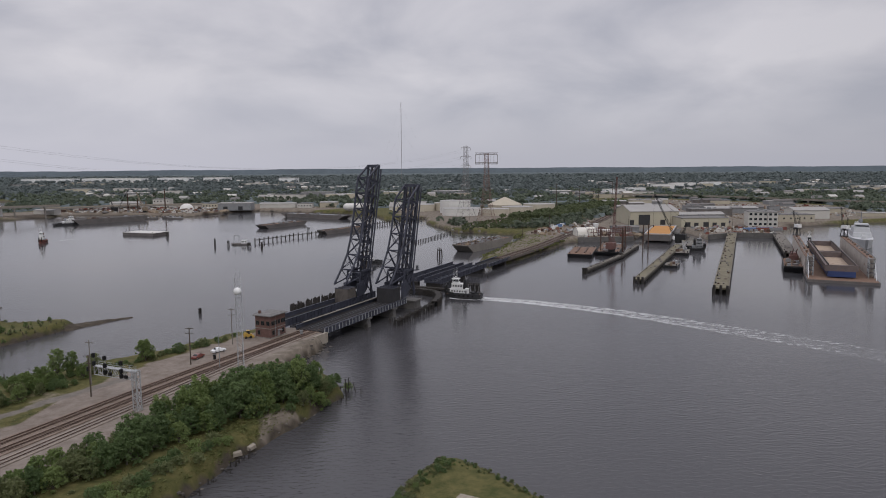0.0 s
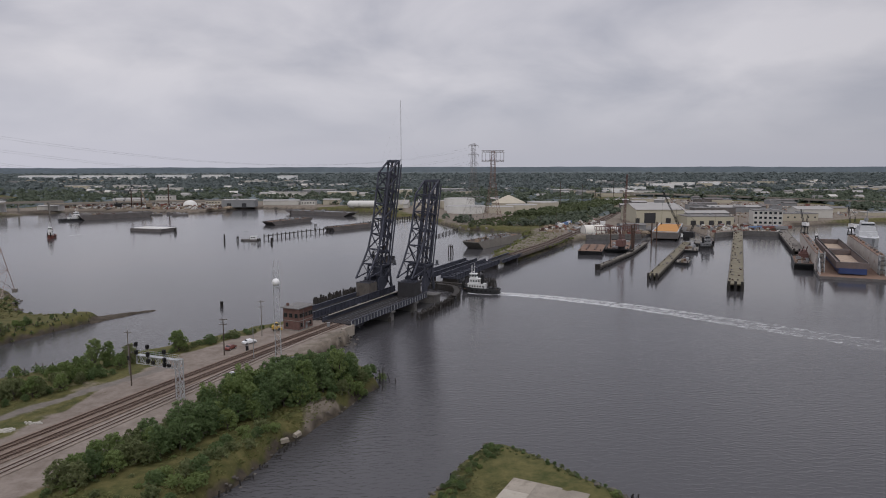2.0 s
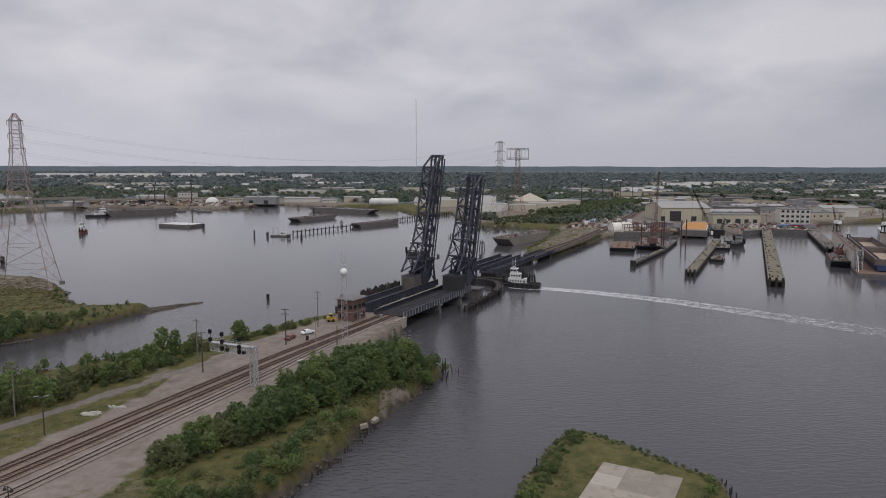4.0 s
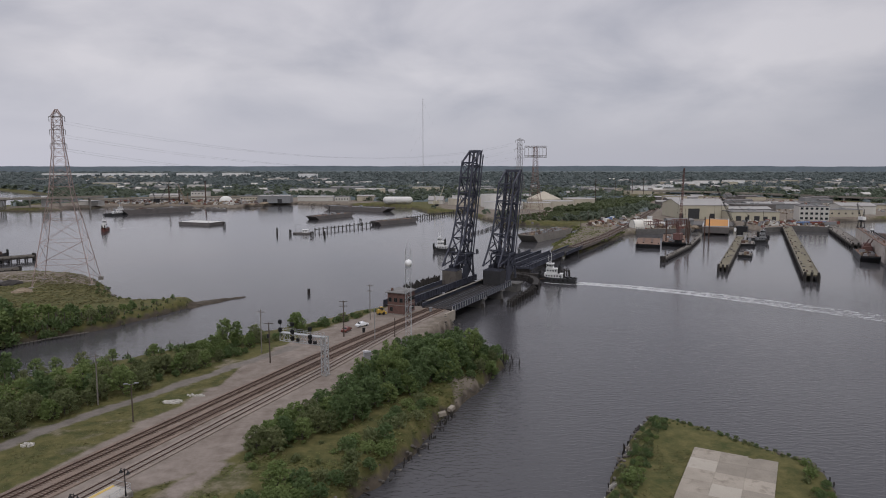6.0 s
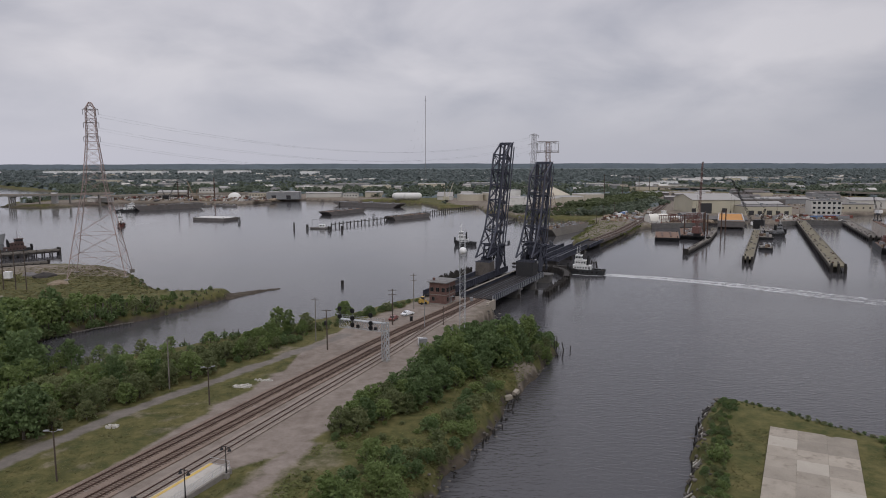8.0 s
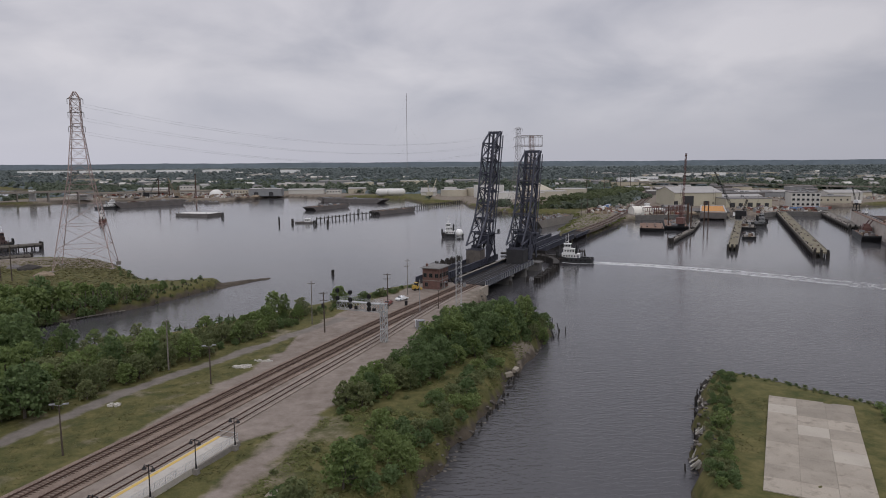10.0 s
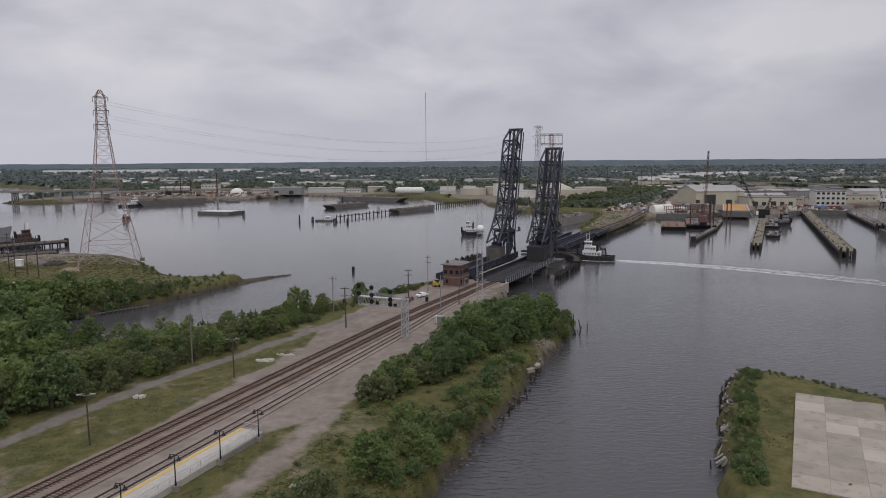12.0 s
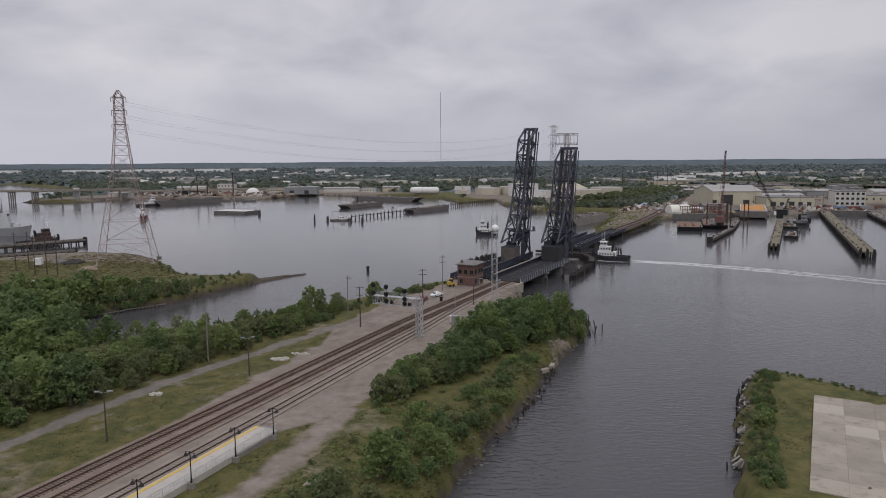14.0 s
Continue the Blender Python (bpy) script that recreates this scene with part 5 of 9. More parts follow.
def bulkhead(path):
    """A line of old piles with a wale holding a low shore."""
    t = thing("timber_bulkhead", "low decaying timber bulkhead along the wooded shore", "bulkhead", path[0][0], path[0][1], 0)
    o = Vector(path[0])
    for a, c in zip(path, path[1:]):
        a, c = Vector(a) - o, Vector(c) - o
        k = int((c - a).length / 1.1)
        for i in range(k):
            p = a.lerp(c, i / k)
            b = Build(); b.rod((p.x, p.y, -1.5), (p.x, p.y, rnd.uniform(0.7, 1.2)), 0.17, 0.15, 6)
            part("timber_post", b, TIMBER, t)
        b = Build(); b.beam((a.x, a.y, 0.75), (c.x, c.y, 0.75), 0.22, 0.3)
        part("wale", b, WOOD_G, t)


bulkhead([(-177.5, 195.5), (-171.2, 199.3), (-164.6, 208.6), (-156.6, 217.4)])


def rubble_patch(x, y, rx, ry, count, seed, label):
    r = random.Random(seed)
    b = Build()
    for _ in range(count):
        a, d = r.uniform(0, math.tau), r.random() ** 0.6
        k = r.uniform(0.15, 0.5)
        b.box(x + rx * d * math.cos(a), y + ry * d * math.sin(a), GROUND - 0.05, k * 1.6, k, k * r.uniform(0.4, 0.9), r.uniform(0, 3), r.uniform(0.6, 0.95))
    solo("rubble", b, mat("broken pale concrete", (0.40, 0.38, 0.34), 0.9, 0, 0.2, 0.6, 4, 0.2, (0.27, 0.25, 0.22, 0.55)), label, "rubble", kind="stuff")


rubble_patch(-94.9, 141.8, 2.2, 1.1, 110, 3, "pale broken concrete spread on the gravel")
rubble_patch(-91.6, 146.0, 2.2, 0.8, 40, 4, "thin scatter of pale rubble on the gravel")
rubble_patch(-112.0, 117.5, 1.3, 0.7, 30, 5, "small heap of pale rubble by the access road")
for x, y, rz in ((-35.6, 145.0, 20), (-33.7, 148.5, 60)):
    b = Build(); b.box(0, 0, 0, 1.9, 1.1, 0.8, 0, 0.88)
    solo("concrete_block", b, CONC_L, "pale tumbled concrete block on the bank", "concrete block", "bank blocks", m=pose(x, y, 0.9, 6, -8, rz))
b = Build(); b.prism([(-1.5, -0.4), (-0.6, -1.0), (0.9, -0.8), (1.5, 0.1), (0.8, 0.9), (-0.7, 0.8)], 0, 0.55, 0.35)
solo("concrete_block", b, CONC_L, "pale weathered concrete lump in the grass", "concrete block", "bank blocks", m=pose(-73.0, 82.6, 4.1, 3, 4, 10))
for k in range(120):
    f = rnd.random()
    x, y = float(np.interp(f, [0, 0.35, 0.7, 1], [-9.8, -4.0, 0.9, 5.8])), float(np.interp(f, [0, 0.35, 0.7, 1], [98, 112, 125, 137]))
    b = Build(); b.box(0, 0, 0, rnd.uniform(1.0, 2.2), rnd.uniform(0.25, 0.5), 0.2)
    pale = rnd.random() < 0.65
    solo("broken_plank", b, MATS["broken pale concrete"] if pale else TIMBER, "pale broken concrete plank on the bank" if pale else "dark rotten timber baulk on the bank", "plank", "point rubble planks",
         m=pose(x + rnd.uniform(-0.6, 1.2), y, rnd.uniform(0.5, 2.2), rnd.uniform(-15, 15), rnd.uniform(25, 75), rnd.uniform(150, 230)))

# ---- concrete pad on the point ----
PAD_RZ = -25.6
PAD_NEW = mat("fresh concrete patch slab", (0.365, 0.332, 0.28), 0.9, 0, 0.14, 0.2, 6, 0.1, (0.285, 0.255, 0.212, 0.58))


def pad():
    t = thing("concrete_pad", "pale stained concrete pad of square slabs on mown grass", "pad", 12.1, 121.4, 4.28, PAD_RZ, kind="structure")
    nx, ny, w, h = 3, 9, 14.0 / 3, 4.7
    for i in range(nx):
        for j in range(ny):
            b = Build(); b.box((i + 0.5) * w, -(j + 0.5) * h, -0.25 + rnd.uniform(-0.008, 0.008), w - 0.02, h - 0.02, 0.4)
            part("slab", b, PAD_NEW if (i, j) in ((1, 3), (0, 1), (2, 5)) else CONC_L, t)


pad()

# ---- trees and scrub ----


def crown_mesh(name, lobes, count, leaf, material, seed):
    """Many small leaf sprays on the outside of several rounded lobes."""
    rs = np.random.RandomState(seed)
    vol = np.array([l[3] ** 2 for l in lobes]); vol = vol / vol.sum()
    idx = rs.choice(len(lobes), count, p=vol)
    L = np.array(lobes)[idx]
    d = rs.normal(size=(count, 3)); d /= np.linalg.norm(d, axis=1)[:, None]
    d[:, 2] = np.where(d[:, 2] < -0.75, -d[:, 2], d[:, 2])
    rad = (0.35 + 1.0 * rs.rand(count))[:, None] * L[:, 3:4]
    c = L[:, :3] + d * rad * np.array([1, 1, 0.82])
    nrm = d * 0.6 + np.array([0, 0, 0.45]) + rs.normal(scale=0.6, size=(count, 3)); nrm /= np.linalg.norm(nrm, axis=1)[:, None]
    t = np.cross(nrm, rs.normal(size=(count, 3))); t /= np.linalg.norm(t, axis=1)[:, None]
    u = np.cross(nrm, t)
    s = leaf * (0.55 + 0.9 * rs.rand(count))[:, None]
    bend = nrm * s * 0.35
    vs = np.stack([c - t * s - u * s * 0.6, c + t * s - u * s * 0.55, c + t * s * 0.7 + u * s * 0.7 - bend, c - t * s * 0.8 + u * s * 0.6 - bend], 1).reshape(-1, 3)
    me = bpy.data.meshes.new(name)
    me.from_pydata(vs.tolist(), [], np.arange(count * 4).reshape(-1, 4).tolist())
    me.materials.append(material)
    me.update()
    return me


def tree_kind(h, spread, count, leaf, material, seed, label, category="tree", stems=1):
    """A tree at the origin with a tapered trunk, limbs and a leafy crown."""
    r = random.Random(seed)
    t = thing("tree" if category == "tree" else "bush", label, category, 0, 0, 0)
    b = Build()
    lobes = []
    for k in range(stems):
        ox, oy = (0, 0) if stems == 1 else (r.uniform(-0.6, 0.6), r.uniform(-0.6, 0.6))
        fork = h * r.uniform(0.16, 0.24)
        b.rod((ox, oy, -0.4), (ox * 1.3, oy * 1.3, fork), 0.035 * h / stems ** 0.5, 0.024 * h / stems ** 0.5, 7)
        n = 64 if stems == 1 else 16
        for i in range(n):
            a = (i + r.random() * 0.6) * math.tau * 0.618
            up = 0.10 + 0.86 * ((i + r.random()) / n) ** 0.85
            reach = spread * (0.16 + 0.80 * math.sin(math.pi * min(1.0, up * 0.86 + 0.14)) ** 0.8 * r.uniform(0.6, 1.12))
            q = (ox + math.cos(a) * reach * 0.9, oy + math.sin(a) * reach * 0.9, h * up + r.uniform(-0.05, 0.05) * h)
            if i % 4 == 0:
                b.rod((ox * 1.3, oy * 1.3, fork * 0.95), q, 0.013 * h, 0.004 * h, 3)
            lobes.append((*q, spread * r.uniform(0.09, 0.20)))
    lobes.append((0, 0, h * 0.66, spread * 0.44))
    lobes.append((r.uniform(-0.2, 0.2) * spread, r.uniform(-0.2, 0.2) * spread, h * 0.40, spread * 0.48))
    part("trunk", b, BARK, t)
    cr = new("crown", crown_mesh("crown", lobes, count, leaf, material, seed))
    cr.parent = t
    return t


KINDS = {
    "big": tree_kind(9.8, 4.4, 3100, 0.215, LEAF_D, 1, "leafy dark green broadleaf tree in a dense stand"),
    "big2": tree_kind(8.4, 4.0, 2700, 0.205, LEAF_D, 2, "rounded dark green broadleaf tree in a dense stand"),
    "tall": tree_kind(10.8, 3.8, 2800, 0.20, LEAF_Y, 3, "tall fresh green broadleaf tree"),
    "mid": tree_kind(6.5, 3.2, 2300, 0.17, LEAF_Y, 4, "fresh green young tree among scrub"),
    "mid2": tree_kind(6.0, 3.0, 2300, 0.16, LEAF_O, 5, "olive green small tree among scrub"),
    "bush": tree_kind(3.1, 2.2, 950, 0.16, LEAF_D, 6, "dense dark green bush", "bush", 3),
    "bush2": tree_kind(2.5, 1.9, 780, 0.145, LEAF_O, 7, "rounded olive green bush", "bush", 3),
    "bright": tree_kind(2.7, 1.8, 780, 0.145, LEAF_Y, 8, "bright green leafy bush", "bush", 3),
}
USED = set()


def ground_z(x, y):
    return max(0.2, float(land_height(np.array([x]), np.array([y]))[0]))


def plant(kind, x, y, k=1.0):
    z = ground_z(x, y) - 0.1
    m = pose(x, y, z, rnd.uniform(-4, 4), rnd.uniform(-4, 4), rnd.uniform(0, 360)) @ Matrix.Diagonal((k * rnd.uniform(0.9, 1.12), k * rnd.uniform(0.9, 1.12), k, 1))
    if kind not in USED:
        USED.add(kind)
        KINDS[kind].matrix_world = m
        ob = KINDS[kind]
    else:
        ob = copy_thing_scaled(KINDS[kind], m)
    return ob


def copy_thing_scaled(ob, m):
    c = copy_thing(ob, Matrix.Identity(4))
    c.matrix_basis = m
    return c


def inside(poly, x, y):
    hit = False
    for (ax, ay), (bx, by) in zip(poly, poly[1:] + poly[:1]):
        if (ay > y) != (by > y) and x < (bx - ax) * (y - ay) / (by - ay) + ax:
            hit = not hit
    return hit


WOODS = []


def scatter(poly, gap, kinds, k0=0.8, k1=1.15, tries=30, taken=None, joined=False):
    """Fills a plan polygon with plants kept a gap apart."""
    taken = [] if taken is None else taken
    xs, ys = [p[0] for p in poly], [p[1] for p in poly]
    area = (max(xs) - min(xs)) * (max(ys) - min(ys))
    for _ in range(int(area / gap ** 2 * tries / 8)):
        x, y = rnd.uniform(min(xs), max(xs)), rnd.uniform(min(ys), max(ys))
        if not inside(poly, x, y) or any((x - a) ** 2 + (y - c) ** 2 < gap * gap for a, c in taken):
            continue
        taken.append((x, y))
        if joined:
            WOODS.append((rnd.choice(kinds), x, y, rnd.uniform(k0, k1), rnd.uniform(0, math.tau)))
        else:
            plant(rnd.choice(kinds), x, y, rnd.uniform(k0, k1))


def band(ys, n0, n1):
    """A strip beside the railway as a plan polygon."""
    lo = [tuple(along(y, a).xy) for y, a in zip(ys, n0)]
    hi = [tuple(along(y, a).xy) for y, a in zip(ys, n1)]
    return lo + hi[::-1]


# right of the tracks: a dense stand beside the gravel, open grass, then bushes along the bank
scatter(band([116, 121, 127, 133], [24.5, 24.5, 25, 25.5], [28, 31.5, 33, 34]), 2.4, ["mid", "mid2", "mid", "big2", "mid2"], 0.62, 0.86)
scatter(band([133, 142, 150], [25.5, 26.5, 26.5], [34, 36, 38]), 2.7, ["big2", "mid", "big2", "mid2", "big"], 0.60, 0.86)
scatter(band([150, 158, 166, 175], [26, 25, 25.5, 26], [38, 40, 41.5, 41.5]), 3.0, ["big", "big2", "big2", "big", "tall"], 0.68, 0.98)
scatter(band([175, 184, 190], [26, 26.5, 29], [41.5, 39.5, 36]), 2.8, ["big2", "mid", "big2", "mid2"], 0.58, 0.80)
scatter(band([113, 120, 130, 140, 152, 170, 186], [25, 22.5, 22.5, 23.5, 23.5, 22.5, 23], [28, 25, 25, 26, 26, 25, 26]), 2.2, ["bush", "bush2", "bush", "bright"], 0.45, 0.85)
scatter(band([156, 164, 172, 180], [40, 42.5, 43, 43], [42.5, 45, 45.5, 45]), 2.4, ["mid", "mid2", "bush"], 0.55, 0.8)
scatter(band([165, 175, 186, 192], [37, 39, 43, 43], [39, 41.5, 44.5, 43.5]), 2.3, ["bush", "bush2", "bright", "bush"], 0.8, 1.15)
scatter(band([186, 196, 206], [13, 11, 10.5], [30, 22, 15]), 3.6, ["bush2", "bush", "bush2"], 0.3, 0.6)
scatter(band([127, 136, 146], [40.5, 40, 40.5], [44.5, 45, 43.5]), 2.4, ["bush", "bush2", "bright"], 0.55, 0.95)
scatter(band([113, 119, 126], [40.5, 39, 38.5], [46, 46, 44.5]), 2.5, ["bush", "bright", "bush2"], 0.6, 1.0)
scatter(band([103, 108, 113], [40, 40, 41], [46, 46.5, 46]), 2.6, ["bush", "bush2", "mid2"], 0.6, 0.95)
scatter(band([84, 93, 102], [36.5, 36.5, 38], [45.5, 46, 46]), 2.7, ["mid", "bush", "bright", "bush"], 0.75, 1.05)
scatter(band([108, 117, 126, 133], [27, 25, 26, 32], [39, 39, 38, 37]), 4.2, ["bush2", "bright", "bush2"], 0.25, 0.5)
scatter(band([52, 66, 80], [30, 33, 35], [44, 44, 44]), 4.0, ["bush", "bush2", "mid2"], 0.6, 0.95)
scatter(band([84, 92, 100], [27, 28, 29], [36, 36, 38]), 4.6, ["bush2"], 0.25, 0.5)
# left of the tracks: woods, then a thinning hedge towards the bridge
scatter(band([60, 85, 100, 113], [-32, -31, -31, -31], [-72, -66, -58, -46]), 4.6, ["mid", "big2", "tall", "tall", "mid"], 1.05, 1.45, joined=True)
scatter(band([60, 85, 105, 116], [-25.5, -25.5, -25.5, -25.5], [-32, -32, -31, -31]), 3.3, ["mid", "bush", "mid2", "big2", "big"], 0.70, 1.2)
scatter(band([116, 130, 146, 153], [-23.8, -23.6, -22.6, -21.6], [-33, -33, -32, -31]), 3.1, ["mid2", "mid", "bush", "big2", "mid2"], 0.58, 0.98)
scatter(band([153, 158, 165], [-21.6, -21.2, -20.6], [-32, -31.5, -31]), 2.6, ["mid2", "mid", "bush", "mid2"], 0.52, 0.86)
scatter(band([163, 170, 182, 192], [-21, -20.5, -20, -21.5], [-30, -31, -31, -29]), 2.6, ["mid2", "bush", "mid", "bush"], 0.45, 0.80)
scatter(band([192, 208, 222, 236], [-21, -19, -16, -14.5], [-26, -23, -19, -18]), 2.4, ["bush", "bush2", "bush2"], 0.4, 0.75)
plant("tall", *along(187, -29).xy, 0.80)
plant("tall", *along(190, -28).xy, 0.66)
plant("mid", *along(180, -26.5).xy, 0.85)
plant("mid2", *along(194, -25.5).xy, 0.85)
plant("mid", *along(205, -21).xy, 1.0)
plant("mid2", *along(207, -22.5).xy, 0.75)
plant("bush", *along(214, -19).xy, 1.0)
plant("bush2", *along(221, -17).xy, 1.15)
plant("big2", -143, 157, 1.0)
scatter([(-151, 149), (-139, 160), (-126, 173.5), (-112, 189), (-107, 184), (-121, 167), (-138, 146)], 3.4, ["mid", "mid2", "bush", "bush"], 0.45, 0.72, joined=True)
scatter(band([112, 128, 140, 152, 160], [-33, -33, -32.5, -31.5, -31], [-46, -44, -43, -40, -37]), 3.2, ["mid", "mid2", "bush"], 0.7, 1.0, joined=True)
scatter([(-150, 150), (-160, 158), (-168, 178), (-178, 186), (-196, 170), (-185, 120), (-150, 112), (-138, 124), (-140, 142)], 4.0, ["big2", "mid", "tall", "big", "mid"], 0.9, 1.25, joined=True)
# spit: a wooded shore below a grass plateau, then a bare tongue
SHORE = [(-175.5, 190), (-174, 198.5), (-167.4, 210), (-159, 219.2), (-152.8, 229), (-147.9, 243.2), (-143.2, 254), (-140.6, 263)]
for (ax, ay), (bx, by), (k0, k1) in zip(SHORE, SHORE[1:], ((1.05, 1.4), (1.0, 1.3), (0.80, 1.05), (0.52, 0.72), (0.28, 0.42), (0.19, 0.29), (0.16, 0.25))):
    length = math.hypot(bx - ax, by - ay)
    nx_, ny_ = -(by - ay) / length, (bx - ax) / length
    for i in range(int(length / 1.2)):
        f = (i + rnd.random()) * 1.2 / length
        for off, kinds in ((0.6, ("bush", "bush2", "bush")), (3.2, ("mid2", "bush", "mid", "bush2")), (6.6, ("mid", "mid2", "big2"))):
            if rnd.random() < (0.25 if off < 1 else 0.42):
                continue
            o = off + rnd.uniform(-1.8, 1.8)
            WOODS.append((rnd.choice(kinds), ax + (bx - ax) * f + nx_ * o, ay + (by - ay) * f + ny_ * o, rnd.uniform(k0 * 0.7, k1 * 1.08), rnd.uniform(0, math.tau)))
scatter([(-176, 190), (-166, 172), (-163, 150), (-178, 120), (-210, 100), (-250, 120), (-270, 170), (-224, 192), (-198, 204), (-182, 203)], 4.4, ["big2", "mid", "tall", "big", "mid"], 0.85, 1.2, joined=True)
scatter([(-164, 263), (-172, 267), (-186, 286), (-192, 296), (-196, 290), (-184, 272), (-170, 258)], 3.2, ["bush2", "bush", "bush2"], 0.25, 0.5)
# the mown point
scatter([(-8.2, 98), (-4.0, 110.5), (0.8, 121), (4.6, 130.5), (9, 136.5), (11.5, 134), (7.2, 127), (3.6, 119.5), (-0.2, 109), (-4.4, 98)], 1.05, ["bush2", "bright", "bush2", "bush"], 0.20, 0.40)
scatter([(9.5, 135), (13, 136), (18, 130.5), (16.2, 129), (11.8, 133)], 1.0, ["bush2", "bush2", "bush"], 0.16, 0.30)
scatter([(18.5, 130), (25.8, 121.8), (29.8, 116.5), (28.6, 115.4), (24.2, 120), (17.6, 128)], 1.1, ["bush2", "bush2", "bush"], 0.16, 0.32)
scatter([(29, 116), (30.5, 111), (27.5, 100), (24.8, 101), (26.5, 110)], 2.0, ["bush2", "bush", "bright"], 0.4, 0.7)
plant("bright", -2.6, 106.5, 1.0)
scatter([(-12.5, 84), (-8.4, 98), (-5.0, 98), (-9, 84)], 1.2, ["bush2", "bush", "bright"], 0.3, 0.6)


def joined_woods():
    """The deep woods, too dense to tell tree from tree."""
    for mat_key in (LEAF_D, LEAF_Y, LEAF_O):
        V, F, k0 = [], [], 0
        for kind, x, y, k, a in WOODS:
            me = [c for c in KINDS[kind].children if c.name.startswith("crown")][0].data
            if me.materials[0] != mat_key:
                continue
            v = np.empty(len(me.vertices) * 3, dtype=np.float32); me.vertices.foreach_get("co", v)
            q = v.reshape(-1, 4, 3)[::3 if y < 165 else 4]
            mid_ = q.mean(1, keepdims=True)
            v = (mid_ + (q - mid_) * (1.4 if y < 165 else 1.7)).reshape(-1, 3) * k
            c, s = math.cos(a), math.sin(a)
            w = np.stack([v[:, 0] * c - v[:, 1] * s + x, v[:, 0] * s + v[:, 1] * c + y, v[:, 2] + ground_z(x, y)], 1)
            V.append(w); F.append(np.arange(len(w)).reshape(-1, 4) + k0); k0 += len(w)
        if not V:
            continue
        me = bpy.data.meshes.new("woods")
        me.from_pydata(np.concatenate(V).tolist(), [], np.concatenate(F).tolist())
        me.materials.append(mat_key)
        tagged(new("woods", me), "dense green broadleaf woods behind the access road", "woods", kind="stuff")
    b = Build()
    for kind, x, y, k, a in WOODS:
        b.rod((x, y, ground_z(x, y) - 0.5), (x, y, ground_z(x, y) + 4.5 * k), 0.2, 0.12, 6)
    solo("woods_trunks", b, BARK, "grey brown trunks inside the woods", "woods", kind="stuff")


joined_woods()


def tufts(name, label, poly, count, size, material, seed):
    """Rough grass and weeds as many small upright blades over a plan polygon."""
    rs = np.random.RandomState(seed)
    xs, ys = [p[0] for p in poly], [p[1] for p in poly]
    x, y = rs.uniform(min(xs), max(xs), count * 3), rs.uniform(min(ys), max(ys), count * 3)
    keep = (shore_distance(poly, x, y) > 0) & (wobble(x, y, 7, seed) + rs.normal(scale=0.5, size=x.shape) > -0.25)
    x, y = x[keep][:count], y[keep][:count]
    z = land_height(x, y) - 0.03
    n = len(x)
    a = rs.uniform(0, math.tau, n)
    s = size * (0.4 + rs.rand(n) ** 2 * 1.3)
    dx, dy = np.cos(a) * s, np.sin(a) * s
    lx, ly = rs.normal(scale=0.8, size=n) * s, rs.normal(scale=0.8, size=n) * s
    V = np.stack([np.stack([x - dx, y - dy, z], 1), np.stack([x + dx, y + dy, z], 1), np.stack([x + dx * 0.7 + lx, y + dy * 0.7 + ly, z + s * 0.5], 1), np.stack([x - dx * 0.7 + lx, y - dy * 0.7 + ly, z + s * 0.45], 1)], 1)
    me = bpy.data.meshes.new(name)
    me.from_pydata(V.reshape(-1, 3).tolist(), [], np.arange(n * 4).reshape(-1, 4).tolist())
    me.materials.append(material)
    return tagged(new(name, me), label, "grass", kind="stuff")


WEED_G = leaf_mat("rank green weeds", (0.105, 0.126, 0.040), (0.190, 0.195, 0.076))
WEED = leaf_mat("rough olive weeds", (0.096, 0.096, 0.038), (0.160, 0.146, 0.068))
tufts("grass", "rough olive grass on the verge", band([55, 100, 125, 150, 168], [-17.5, -17, -16, -12.5, -11], [-3, -3.6, -6.5, -8.5, -9.5]), 12000, 0.13, WEED, 41)
tufts("grass", "rough grass between road and woods", band([55, 100, 125, 150, 180], [-27, -26.5, -26.5, -26, -24], [-22, -22.5, -22.5, -19, -15.5]), 8000, 0.15, WEED, 42)
tufts("grass", "rough grass and weeds on the bank", band([60, 90, 110, 130, 150, 172], [29, 28, 24, 30, 33, 37], [47, 47, 46.5, 46, 45.5, 44.5]), 40000, 0.22, WEED_G, 43)
tufts("grass", "weeds along the platform path", band([60, 84, 96, 104], [18.5, 18.5, 18.6, 18.6], [22, 21.5, 20.5, 20]), 3500, 0.13, WEED, 44)
tufts("grass", "weeds on the mown point", [(-6, 92), (-2, 110), (1, 122), (9, 135), (14, 136), (30, 115), (26, 98), (22, 88)], 9000, 0.12, WEED, 45)
tufts("grass", "rough grass on the spit", [(-150, 262), (-165, 262), (-195, 300), (-225, 325), (-275, 315), (-260, 220), (-200, 235)], 12000, 0.4, WEED, 46)


tufts("grass", "dry weeds along the far railway bank", [(24, 442), (38, 437), (64, 484), (100, 556), (62, 600), (36, 490)], 3500, 0.5, WEED_G, 47)


